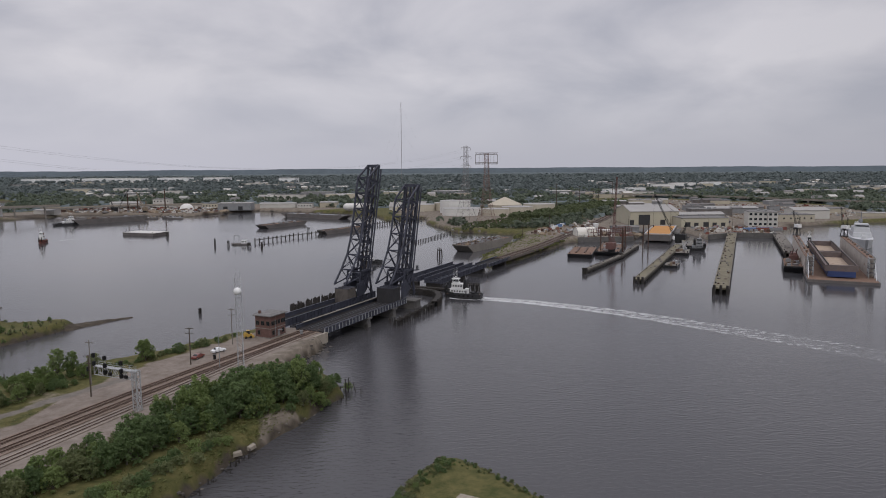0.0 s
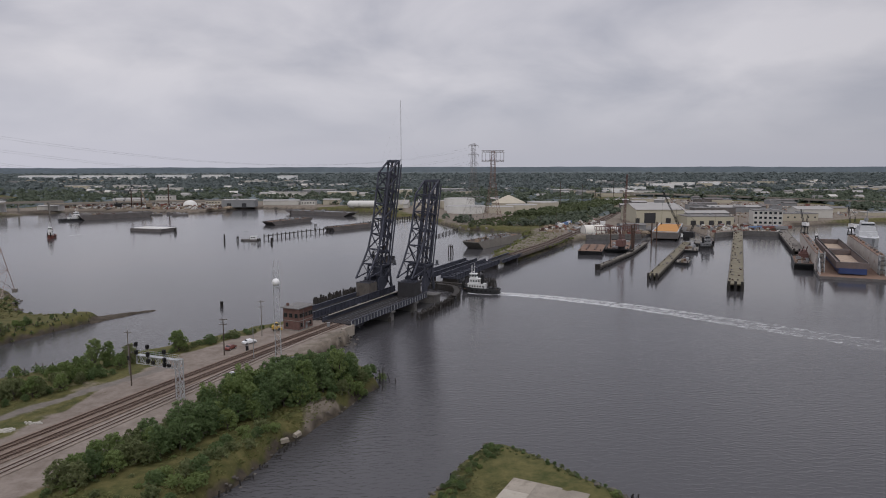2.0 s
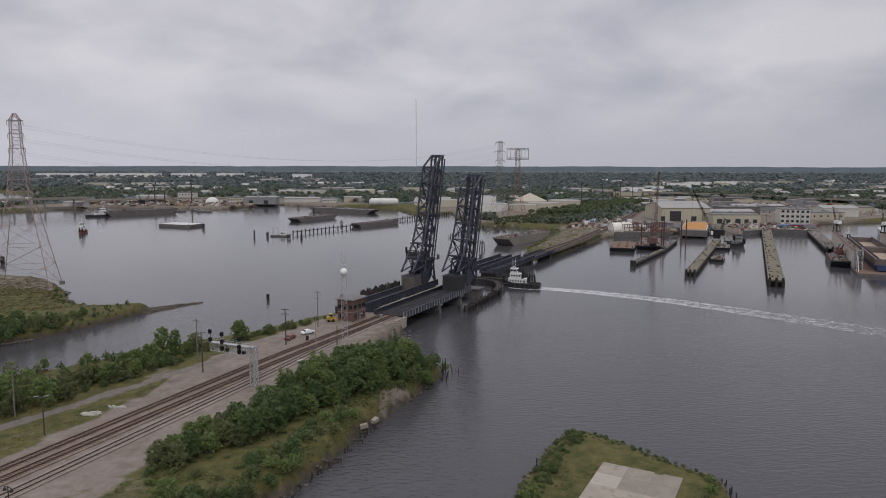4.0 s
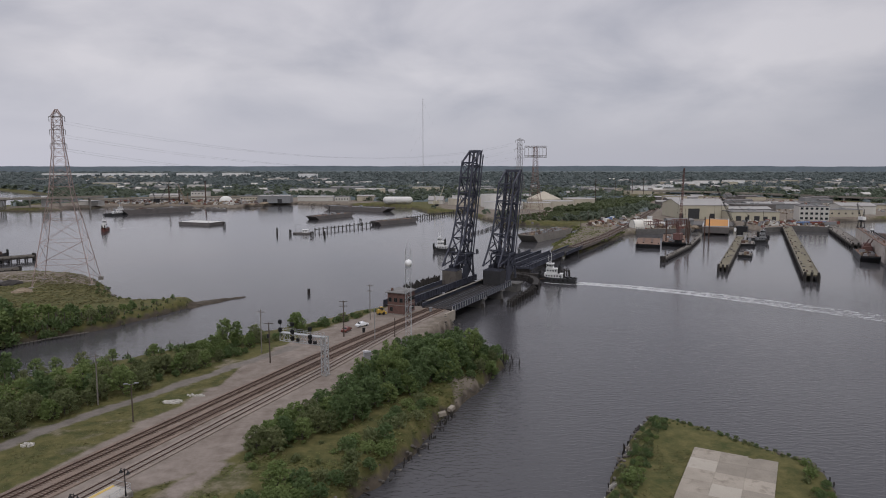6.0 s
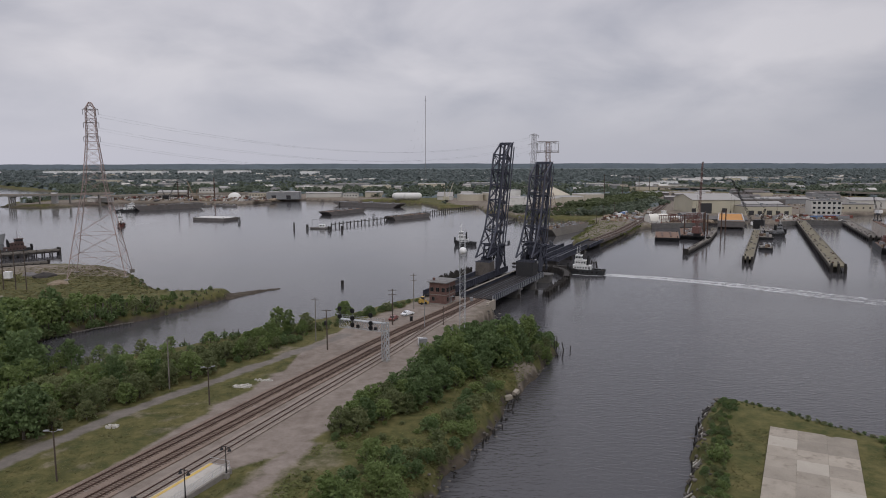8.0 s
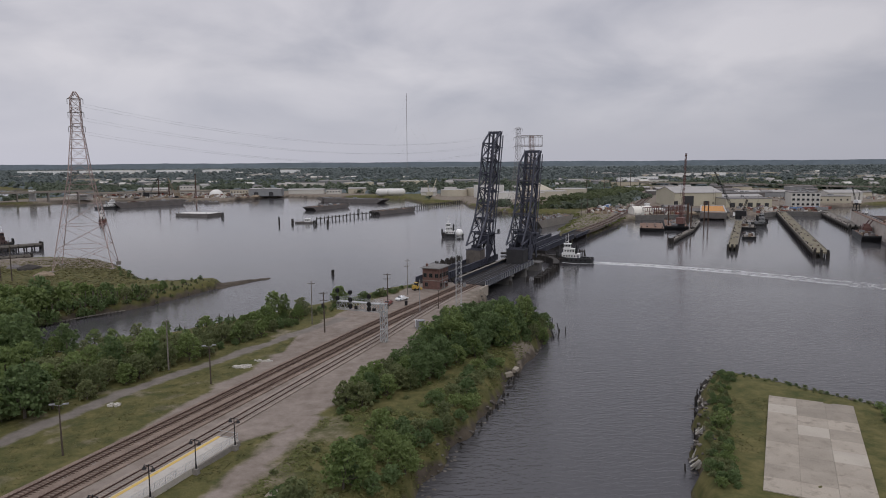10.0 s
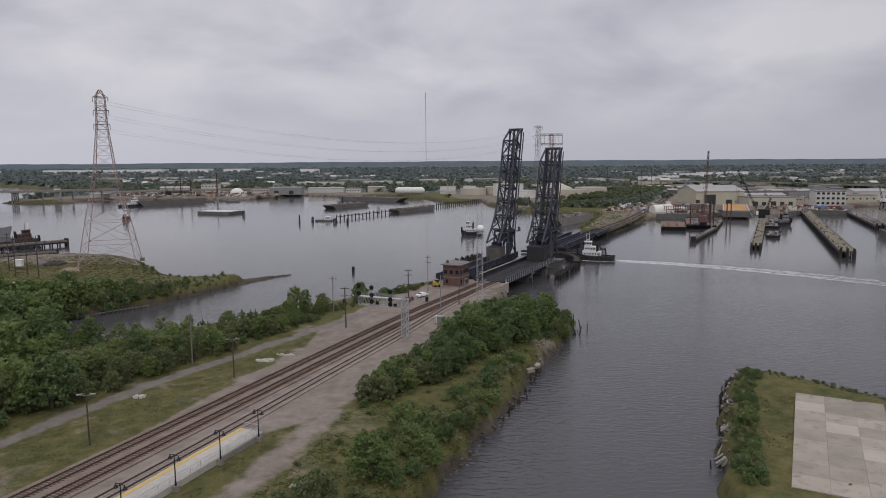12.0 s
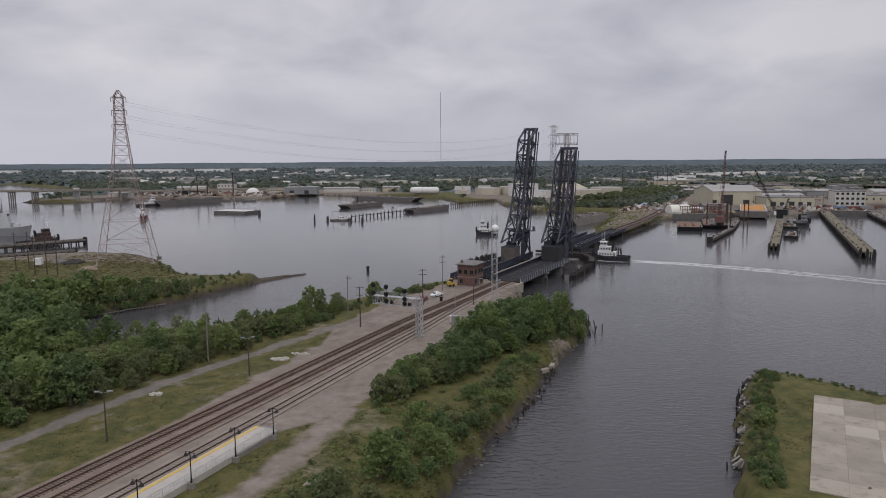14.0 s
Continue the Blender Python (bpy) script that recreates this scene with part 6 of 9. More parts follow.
# ---- far woods ----
def woods(name, label, spots, material, seed, per=24, up=0.35):
    """One mass of leafy crowns made of small sprays. spots: x, y, z, radius, height."""
    rs = np.random.RandomState(seed)
    sp = np.repeat(np.array(spots), per, 0)
    n = len(sp)
    d = rs.normal(size=(n, 3)); d /= np.linalg.norm(d, axis=1)[:, None]
    d[:, 2] = np.where(d[:, 2] < -0.35, -d[:, 2], d[:, 2])
    size = np.stack([sp[:, 3], sp[:, 3], sp[:, 4]], 1)
    c = sp[:, :3] + d * size * rs.uniform(0.55, 1.08, (n, 1))
    nrm = d * 0.7 + np.array([0, 0, up]) + rs.normal(scale=0.4, size=(n, 3)); nrm /= np.linalg.norm(nrm, axis=1)[:, None]
    t = np.cross(nrm, rs.normal(size=(n, 3))); t /= np.linalg.norm(t, axis=1)[:, None]
    u = np.cross(nrm, t)
    k = sp[:, 3:4] * (2.1 / per ** 0.5) * rs.uniform(0.55, 1.25, (n, 1))
    bend = nrm * k * 0.35
    V = np.stack([c - t * k - u * k * 0.6, c + t * k - u * k * 0.55, c + t * k * 0.7 + u * k * 0.7 - bend, c - t * k * 0.8 + u * k * 0.6 - bend], 1).reshape(-1, 3)
    me = bpy.data.meshes.new(name)
    me.from_pydata(V.tolist(), [], np.arange(n * 4).reshape(-1, 4).tolist())
    me.materials.append(material)
    me.update()
    return tagged(new(name, me), label, "woods", kind="stuff")


CLEAR = [[(190, 690), (345, 700), (480, 760), (520, 1000), (330, 1215), (225, 1215), (200, 900)], [(60, 560), (180, 566), (300, 600), (345, 700), (330, 800), (420, 900), (330, 1000), (250, 1000), (210, 860), (130, 690), (85, 610), (60, 600)],
         [(-600, 800), (-530, 815), (-495, 895), (-300, 850), (-200, 915), (-100, 870), (-60, 795), (-30, 810), (0, 700), (20, 700), (140, 850), (140, 930), (60, 960), (-150, 960), (-300, 1080), (-560, 1040)],
         [(330, 700), (470, 735), (470, 790), (340, 800)], [(150, 700), (215, 880), (300, 1080), (345, 1080), (262, 890), (215, 700)]]


def wood_spots(count, y0, y1, r0, r1, seed, half=0.78):
    rs = np.random.RandomState(seed)
    out = []
    x_y = []
    while len(x_y) < count:
        y = y0 * (y1 / y0) ** rs.rand()
        x = rs.uniform(-half, half) * y - 20
        x_y.append((x, y))
    X, Y = np.array([p[0] for p in x_y]), np.array([p[1] for p in x_y])
    d = shore_distance(FAR, X, Y)
    patch = wobble(X, Y, 260, seed + 5)
    for x, y, dd, pp in zip(X, Y, d, patch):
        if dd < 12 or pp < -0.75 or any(inside(c, x, y) for c in CLEAR + [belt]):
            continue
        if town(x, y) > 0 and rs.rand() < 0.72:
            continue
        k = (y - y0) / (y1 - y0)
        r = (r0 + (r1 - r0) * k) * rs.uniform(0.7, 1.25)
        h = min(r * rs.uniform(0.75, 1.2), 5.6 + y * 0.0012)
        out.append((x, y, 3.5 + h * 0.55, r, h * 0.95))
    return out


def hazy_leaf():
    m = bpy.data.materials.new("mixed woodland with haze tint")
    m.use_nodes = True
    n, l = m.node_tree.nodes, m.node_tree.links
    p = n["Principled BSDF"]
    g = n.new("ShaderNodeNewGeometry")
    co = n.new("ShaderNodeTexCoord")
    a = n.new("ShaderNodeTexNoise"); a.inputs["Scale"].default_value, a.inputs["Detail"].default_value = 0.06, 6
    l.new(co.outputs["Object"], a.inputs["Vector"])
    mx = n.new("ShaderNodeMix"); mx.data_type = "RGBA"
    # distance haze is painted in: both greens lifted and turned blue-grey
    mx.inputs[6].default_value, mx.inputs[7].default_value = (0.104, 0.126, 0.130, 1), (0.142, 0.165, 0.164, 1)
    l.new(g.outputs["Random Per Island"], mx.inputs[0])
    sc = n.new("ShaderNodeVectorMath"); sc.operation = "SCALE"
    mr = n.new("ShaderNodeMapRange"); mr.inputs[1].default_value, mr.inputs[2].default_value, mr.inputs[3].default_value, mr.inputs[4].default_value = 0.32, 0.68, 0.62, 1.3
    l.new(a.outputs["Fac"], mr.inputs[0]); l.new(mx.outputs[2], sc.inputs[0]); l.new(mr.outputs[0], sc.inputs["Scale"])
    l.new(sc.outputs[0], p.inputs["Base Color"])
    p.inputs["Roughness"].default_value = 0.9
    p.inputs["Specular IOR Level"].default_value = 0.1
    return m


HAZY_LEAF = hazy_leaf()
belt = [(8, 632), (54, 646), (112, 745), (150, 815), (200, 925), (262, 1070), (240, 1080), (150, 940), (110, 850), (60, 770), (15, 690)]


def town(x, y):
    """Above zero inside a built-up district, on arrays."""
    best = np.full(np.shape(x), -9.0)
    for cx, cy, rx, ry in TOWNS:
        best = np.maximum(best, 1 - ((x - cx) / rx) ** 2 - ((y - cy) / ry) ** 2)
    return best


def canopy():
    """The closed tops of the inland woods as one uneven sheet, open over clearings, yards and water."""
    ys = np.concatenate([np.arange(700, 1200, 7), 1200 * (4750 / 1200) ** (np.arange(190) / 189)])
    f = np.linspace(-0.80, 0.80, 420)
    rs = np.random.RandomState(8)
    Y = np.repeat(ys[:, None], len(f), 1) + rs.uniform(-2, 2, (len(ys), len(f)))
    X = f[None, :] * Y - 20 + rs.uniform(-1, 1, Y.shape) * Y * 0.001
    top = 6.0 + wobble(X, Y, 90, 4) * 1.5 + rs.uniform(-1, 1, Y.shape) * 0.8 + np.clip((Y - 2000) / 1000, 0, 3) * 1.2
    open_ = wobble(X, Y, 240, 26) + 0.5 * wobble(X, Y, 80, 27)
    hole = (open_ < -0.62) | (shore_distance(FAR, X, Y) < 14) | (town(X, Y) > 0)
    for c in CLEAR:
        hole |= shore_distance(c, X, Y) > -4
    hole |= (shore_distance(belt, X, Y) > -25) | (Y < 760)
    hole[0, :] = hole[:, 0] = hole[:, -1] = True
    Z = np.where(hole, -3.0, top)
    ny, nx = X.shape
    i = (np.arange(ny - 1)[:, None] * nx + np.arange(nx - 1)[None, :]).ravel()
    keep = ~(hole.ravel()[i] & hole.ravel()[i + 1] & hole.ravel()[i + nx] & hole.ravel()[i + nx + 1])
    i = i[keep]
    me = bpy.data.meshes.new("far_woods")
    me.from_pydata(np.stack([X.ravel(), Y.ravel(), Z.ravel()], 1).tolist(), [], np.stack([i, i + 1, i + nx + 1, i + nx], 1).tolist())
    me.polygons.foreach_set("use_smooth", [True] * len(me.polygons))
    me.materials.append(HAZY_LEAF)
    return tagged(new("far_woods", me), "distant mixed woods reaching the horizon", "woods", kind="stuff")


canopy()
# paler and bluer than real leaves: the veil of haze is in the colour
HAZY_TREES = leaf_mat("distant tree foliage paled for haze", (0.124, 0.150, 0.148), (0.160, 0.187, 0.180))
# greens lifted and greyed here in place of thin haze
INLAND = leaf_mat("inland tree foliage lifted for haze", (0.100, 0.125, 0.088), (0.152, 0.178, 0.126))
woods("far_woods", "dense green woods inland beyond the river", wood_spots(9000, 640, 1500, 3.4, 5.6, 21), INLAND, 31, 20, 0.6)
woods("far_woods", "distant mixed woods, crowns paled blue-grey for haze", wood_spots(14000, 1300, 3600, 5.0, 11.0, 22), HAZY_TREES, 32, 11, 1.1)
# the green belt left of the inland tracks
spots = []
rs_ = random.Random(5)
while len(spots) < 1300:
    x, y = rs_.uniform(5, 265), rs_.uniform(630, 1080)
    if inside(belt, x, y):
        near_s = y < 760
        r = rs_.uniform(1.0, 2.2) if near_s else rs_.uniform(2.2, 4.4)
        spots.append((x, y, 3.4 + r * 0.4, r, r * (0.7 if near_s else 1.15)))
# leaf greens with some haze brightness added to the colour
BELT = leaf_mat("belt foliage lifted for haze", (0.084, 0.106, 0.050), (0.138, 0.158, 0.080))
woods("green_belt", "belt of green trees and scrub beside the inland railway", spots, BELT, 33, 30)
# scrub on the far railway bank
spots = []
for (ax, ay), (bx, by), n_ in (((38, 437), (63, 484), 40), ((63, 484), (92, 545), 55), ((24, 447), (36, 482), 26), ((36, 482), (50, 532), 40), ((52, 560), (66, 604), 40)):
    for _ in range(n_):
        f = rs_.random(); r = rs_.uniform(0.4, 1.3)
        spots.append((ax + (bx - ax) * f + rs_.gauss(0, 1.2), ay + (by - ay) * f + rs_.gauss(0, 1.2), 2.6 + r * 0.3, r, r))
woods("bank_scrub", "low scrub along the far railway bank", spots, WEED_G, 34, 20)
# woodland backdrop for land out to the horizon, haze tinted into its colour
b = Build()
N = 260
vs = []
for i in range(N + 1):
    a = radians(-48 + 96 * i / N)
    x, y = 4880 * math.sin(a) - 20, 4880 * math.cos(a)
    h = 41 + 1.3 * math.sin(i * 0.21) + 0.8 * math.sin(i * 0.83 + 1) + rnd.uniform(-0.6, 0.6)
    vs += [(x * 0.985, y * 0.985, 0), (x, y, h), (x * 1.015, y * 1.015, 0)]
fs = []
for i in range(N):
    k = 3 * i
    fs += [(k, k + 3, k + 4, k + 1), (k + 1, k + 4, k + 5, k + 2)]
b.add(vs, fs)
solo("backdrop", b, mat("woodland backdrop tinted blue for haze", (0.098, 0.119, 0.134), 0.95, 0, 0.15, 0.01, 0.06, 0, None, 0.1), "woodland backdrop along the horizon with haze in its colour", "distance", kind="structure")

# ---- vessels ----


def hull_poly(L, W, bow=0.25, stern=0.06):
    """A plan outline with a pointed bow at +x."""
    return [(-L / 2, -W * 0.42), (-L / 2 + L * stern, -W / 2), (L / 2 - L * bow, -W / 2), (L / 2 - L * bow * 0.4, -W * 0.33), (L / 2, -W * 0.06), (L / 2, W * 0.06),
            (L / 2 - L * bow * 0.4, W * 0.33), (L / 2 - L * bow, W / 2), (-L / 2 + L * stern, W / 2), (-L / 2, W * 0.42)]


def hull(L, W, z0, z1, flare=0.08, bow=0.25, sheer=0.0):
    b = Build()
    p = hull_poly(L, W, bow)
    n = len(p)
    lo = [(x * (1 - flare), y * (1 - flare), z0) for x, y in p]
    hi = [(x, y, z1 + sheer * max(0, x / (L / 2)) ** 2) for x, y in p]
    b.add(lo + hi, [tuple(range(n - 1, -1, -1)), tuple(range(n, 2 * n))] + [(i, (i + 1) % n, n + (i + 1) % n, n + i) for i in range(n)])
    return b


def bulwark(L, W, z, h, sheer, bow=0.25, t=0.15):
    b = Build()
    p = hull_poly(L, W, bow)
    for (ax, ay), (cx, cy) in zip(p, p[1:] + p[:1]):
        za, zc = z + sheer * max(0, ax / (L / 2)) ** 2, z + sheer * max(0, cx / (L / 2)) ** 2
        b.beam((ax, ay, za + h / 2), (cx, cy, zc + h / 2), t, h)
    return b


def porthole_row(t, xs, y, z, w, h):
    for x in xs:
        for s in (-1, 1):
            b = Build(); b.box(x, s * y, z, w, 0.08, h)
            part("window", b, GLASS, t)


def tug(x, y, rz, L, label, hull_m, house_m, stack_m, group="", k=1.0):
    t = thing("tugboat", label, "tugboat", x, y, 0, rz, group)
    W = L * 0.3
    part("hull", hull(L, W, -1, 1.5, 0.06, 0.3, 1.2), hull_m, t)
    part("bulwark", bulwark(L, W, 1.5, 0.7, 1.2, 0.3), hull_m, t)
    b = Build(); b.box(0, 0, 1.52, L * 0.86, W * 0.8, 0.05)
    part("main_deck", b, DECK_R, t)
    b = Build(); b.box(L * 0.1, 0, 1.5, L * 0.46, W * 0.66, 2.6); b.box(L * 0.1, 0, 4.1, L * 0.48, W * 0.7, 0.12)
    d1 = part("deckhouse", b, house_m, t)
    porthole_row(d1, [L * (-0.08 + 0.07 * i) for i in range(6)], W * 0.335, 2.7, 0.6, 0.7)
    for yy in (-1, 1):
        b = Build(); b.box(L * -0.1, yy * W * 0.335, 1.6, 0.8, 0.09, 1.9)
        part("door", b, GREY_P, d1)
    b = Build(); b.box(L * 0.14, 0, 4.2, L * 0.30, W * 0.56, 2.3); b.box(L * 0.14, 0, 6.5, L * 0.32, W * 0.62, 0.1)
    d2 = part("upper_house", b, house_m, t)
    porthole_row(d2, [L * (0.03 + 0.07 * i) for i in range(4)], W * 0.285, 5.1, 0.7, 0.8)
    b = Build(); b.box(L * 0.19, 0, 6.6, L * 0.17, W * 0.46, 2.2); b.box(L * 0.19, 0, 8.8, L * 0.2, W * 0.54, 0.15)
    d3 = part("wheelhouse", b, house_m, t)
    porthole_row(d3, [L * (0.13 + 0.04 * i) for i in range(4)], W * 0.235, 7.5, L * 0.032, 0.9)
    for xx in (L * 0.19 - L * 0.086, L * 0.19 + L * 0.086):
        for i in (-1, 0, 1):
            b = Build(); b.box(xx, i * W * 0.14, 7.5, 0.06, W * 0.12, 0.9)
            part("window", b, GLASS, d3)
    for yy in (-W * 0.17, W * 0.17):
        b = Build(); b.rod((-L * 0.04, yy, 4.2), (-L * 0.05, yy, 8.0), 0.55, 0.45, 12)
        st = part("funnel", b, stack_m, t)
        b = Build(); b.rod((-L * 0.05, yy, 8.0), (-L * 0.055, yy, 8.7), 0.2, n=8)
        part("exhaust", b, BLACK, st)
    b = Build(); b.rod((L * 0.17, 0, 8.9), (L * 0.17, 0, 14.0), 0.14, 0.08, 6); b.beam((L * 0.17, -1.2, 12.2), (L * 0.17, 1.2, 12.2), 0.1)
    part("mast", b, house_m, t)
    b = Build(); b.box(L * 0.2, 0, 9.6, 0.3, 1.7, 0.2)
    part("radar", b, WHITE, t)
    for yy in (-0.8, 0.8):
        b = Build(); b.rod((L * 0.24, yy, 9.0), (L * 0.24, yy, 13), 0.05, n=5)
        part("aerial", b, WHITE, t)
    b = Build(); b.box(-L * 0.27, 0, 1.55, 1.6, 2.0, 1.2); b.rod((-L * 0.27, -1.3, 2.2), (-L * 0.27, 1.3, 2.2), 0.6, n=12)
    part("towing_winch", b, BLACK, t)
    b = Build(); b.box(-L * 0.4, 0, 1.55, 0.3, W * 0.5, 1.0)
    part("tow_bitt", b, BLACK, t)
    for yy in (-1.0, 1.0):
        b = Build(); b.box(L * 0.47, yy, 1.8, 0.7, 0.8, 3.4)
        part("push_knee", b, RUBBER, t)
    for i in range(5):
        for s in (-1, 1):
            xx = -L * 0.3 + i * L * 0.12
            b = Build(); b.rod((xx, s * (W / 2 + 0.05), 1.2), (xx, s * (W / 2 + 0.3), 1.2), 0.5, n=10)
            part("tyre_fender", b, RUBBER, t)
    return t


tug(12.4, 327.3, 180 - 18, 18.3, "white and black tugboat under way with foam at its bow", HULL_B, WHITE, BLACK)
tug(-46.5, 440.0, 172, 14.5, "small white and black tugboat crossing the river", HULL_B, WHITE, BLACK)
tug(-339.5, 569.0, -70, 17, "red and white tugboat heading upriver", HULL_R, WHITE, REDPAINT)


def foam_mat():
    m = bpy.data.materials.new("broken wake foam")
    m.use_nodes = True
    n, l = m.node_tree.nodes, m.node_tree.links
    p = n["Principled BSDF"]
    p.inputs["Base Color"].default_value = (0.62, 0.63, 0.63, 1)
    p.inputs["Roughness"].default_value = 0.7
    co = n.new("ShaderNodeTexCoord")
    at_ = n.new("ShaderNodeAttribute"); at_.attribute_name = "foam"
    a = n.new("ShaderNodeTexNoise"); a.inputs["Scale"].default_value, a.inputs["Detail"].default_value, a.inputs["Roughness"].default_value = 0.55, 6, 0.7
    mp = n.new("ShaderNodeMapping"); mp.inputs["Rotation"].default_value = (0, 0, radians(40)); mp.inputs["Scale"].default_value = (0.5, 1.3, 1)
    l.new(co.outputs["Object"], mp.inputs[0]); l.new(mp.outputs[0], a.inputs["Vector"])
    ad = n.new("ShaderNodeMath"); ad.operation = "MULTIPLY_ADD"; ad.inputs[1].default_value = 1.5; ad.inputs[2].default_value = -0.75
    l.new(a.outputs["Fac"], ad.inputs[0])
    s = n.new("ShaderNodeMath"); s.operation = "ADD"
    l.new(ad.outputs[0], s.inputs[0]); l.new(at_.outputs["Fac"], s.inputs[1])
    mr = n.new("ShaderNodeMapRange"); mr.inputs[1].default_value, mr.inputs[2].default_value, mr.inputs[4].default_value = 0.35, 0.85, 0.85
    l.new(s.outputs[0], mr.inputs[0]); l.new(mr.outputs[0], p.inputs["Alpha"])
    return m


def wake(path, w0, w1, f0, f1, label):
    """A ribbon of foam on the water, thinning along its length."""
    pts = [Vector(p) for p in path]
    dense = []
    for a, c in zip(pts, pts[1:]):
        k = max(1, int((c - a).length / 3))
        dense += [a.lerp(c, i / k) for i in range(k)]
    n = len(dense)
    vs, fs, col = [], [], []
    prof = [(-1, 0.0), (-0.6, 0.85), (-0.2, 0.7), (0.2, 0.75), (0.6, 0.9), (1, 0.0)]
    for i, p in enumerate(dense):
        d = (dense[min(n - 1, i + 1)] - dense[max(0, i - 1)]).normalized()
        f = i / (n - 1)
        w = w0 + (w1 - w0) * f
        st = f0 + (f1 - f0) * f
        for o, c in prof:
            q = p + Vector((d.y, -d.x)) * o * w
            vs.append((q.x, q.y, 0.03)); col.append(c * st)
    m = len(prof)
    for i in range(n - 1):
        for j in range(m - 1):
            fs.append((i * m + j, i * m + j + 1, (i + 1) * m + j + 1, (i + 1) * m + j))
    me = bpy.data.meshes.new("wake")
    me.from_pydata(vs, [], fs)
    at_ = me.attributes.new("foam", "FLOAT", "POINT")
    at_.data.foreach_set("value", col)
    me.materials.append(FOAM)
    return tagged(new("wake", me), label, "wake", kind="structure")


FOAM = foam_mat()
wake([(21, 323.5), (30, 320.5), (43, 315), (60, 305), (76, 294), (95, 278), (112, 262), (140, 236), (175, 200)], 5.0, 13.0, 0.95, 0.34, "long pale foam wake behind the tugboat")
wake([(24.2, 322), (17, 320.2), (9, 323), (3.2, 327.6)], 0.7, 1.2, 0.55, 0.9, "thin bow foam along the tugboat")
wake([(-334, 585), (-322, 610), (-306, 640)], 2.0, 5, 0.8, 0.3, "faint wake behind the red tugboat")


def deck_barge(x, y, rz, L, W, h, label, hull_m, deck_m, rails=True, rake=0.06, cargo=0, seed=1, group="moored barges"):
    """A flat barge with raked ends, coamings, bitts and, if asked, deck cargo."""
    r = random.Random(seed)
    t = thing("barge", label, "barge", x, y, 0, rz, group)
    b = Build()
    prof = [(-L / 2, h), (-L / 2 + L * rake, -0.8), (L / 2 - L * rake, -0.8), (L / 2, h)]
    vs = [(px, s * W / 2, pz) for s in (-1, 1) for px, pz in prof]
    b.add(vs, [(0, 1, 2, 3), (7, 6, 5, 4), (0, 4, 5, 1), (1, 5, 6, 2), (2, 6, 7, 3), (3, 7, 4, 0)])
    part("hull", b, hull_m, t)
    b = Build(); b.box(0, 0, h, L - 0.4, W - 0.4, 0.06)
    part("deck", b, deck_m, t)
    if rails:
        for s in (-1, 1):
            b = Build(); b.box(0, s * (W / 2 - 0.15), h + 0.05, L - 0.3, 0.22, 0.7)
            part("coaming", b, hull_m, t)
            b = Build(); b.box(s * (L / 2 - 0.2), 0, h + 0.05, 0.22, W - 0.3, 0.7)
            part("end_coaming", b, hull_m, t)
    for i in (-1, 1):
        for s in (-1, 1):
            b = Build(); b.rod((i * L * 0.44, s * W * 0.42, h), (i * L * 0.44, s * W * 0.42, h + 1.1), 0.28, n=8)
            part("bitt", b, BLACK, t)
    for k in range(cargo):
        if cargo > 20 and k % 2:
            px, py_ = r.uniform(-L * 0.42, L * 0.42), r.uniform(-W * 0.36, W * 0.36)
            b = Build()
            if k % 4 == 1:
                b.rod((px, py_, h), (px, py_, h + r.uniform(1.2, 3.4)), r.uniform(0.12, 0.3), n=6)
                part("vent_pipe", b, r.choice((GREY_P, HULL_B, DECK_R)), t)
            else:
                zz, ll = h + r.uniform(0.4, 1.4), r.uniform(4, 12)
                b.rod((px - ll / 2, py_, zz), (px + ll / 2, py_, zz), 0.22, n=6)
                part("deck_pipe", b, r.choice((GREY_P, RUST, HULL_G)), t)
            continue
        w, d, hh = r.uniform(1.2, 4), r.uniform(1.0, W * 0.3), r.uniform(0.5, 2.0)
        b = Build(); b.box(r.uniform(-L * 0.4, L * 0.4), r.uniform(-W * 0.28, W * 0.28), h + 0.06, w, d, hh, r.uniform(-0.2, 0.2), r.uniform(0.7, 1.0))
        part("deck_gear", b, r.choice((DUN, GREY_P, RUST, HULL_G, GREY_P)), t)
    return t


def rz_of(ax, ay, bx, by):
    return math.degrees(math.atan2(by - ay, bx - ax))


deck_barge(-282, 634, rz_of(-302, 638, -252, 628) - 8, 36, 20, 2.6, "flat brown barge with a pale deck anchored in mid river", HULL_G, mat("pale bleached barge deck", (0.52, 0.51, 0.49), 0.8, 0, 0.1, 0.2, 3, 0.05, (0.36, 0.34, 0.31, 0.6)), False, 0.012)
deck_barge(-176, 716, rz_of(-190.6, 685.2, -160.4, 743.4), 64, 13, 3.2, "long low barge with pipes along its deck", HULL_G, DECK_R, True, 0.1, 9, 3)
deck_barge(-102, 653, rz_of(-118, 630, -86, 676), 56, 11, 3.0, "rusty brown barge lying by the trestle", HULL_G, DECK_R, True, 0.06, 5, 4)
deck_barge(-166, 833, rz_of(-209, 855, -122, 806), 100, 16, 4.2, "long dark barge moored at the far bank", HULL_G, GREY_P, True, 0.1, 6, 5)
deck_barge(-393, 782, rz_of(-416, 752, -367, 812), 84, 18, 5.0, "large dark barge with a tug at its end", HULL_G, HULL_G, True, 0.08, 8, 6)
tug(-421, 744, rz_of(-416, 752, -367, 812), 26, "white pusher tug at the stern of a large barge", HULL_B, WHITE, GREY_P)
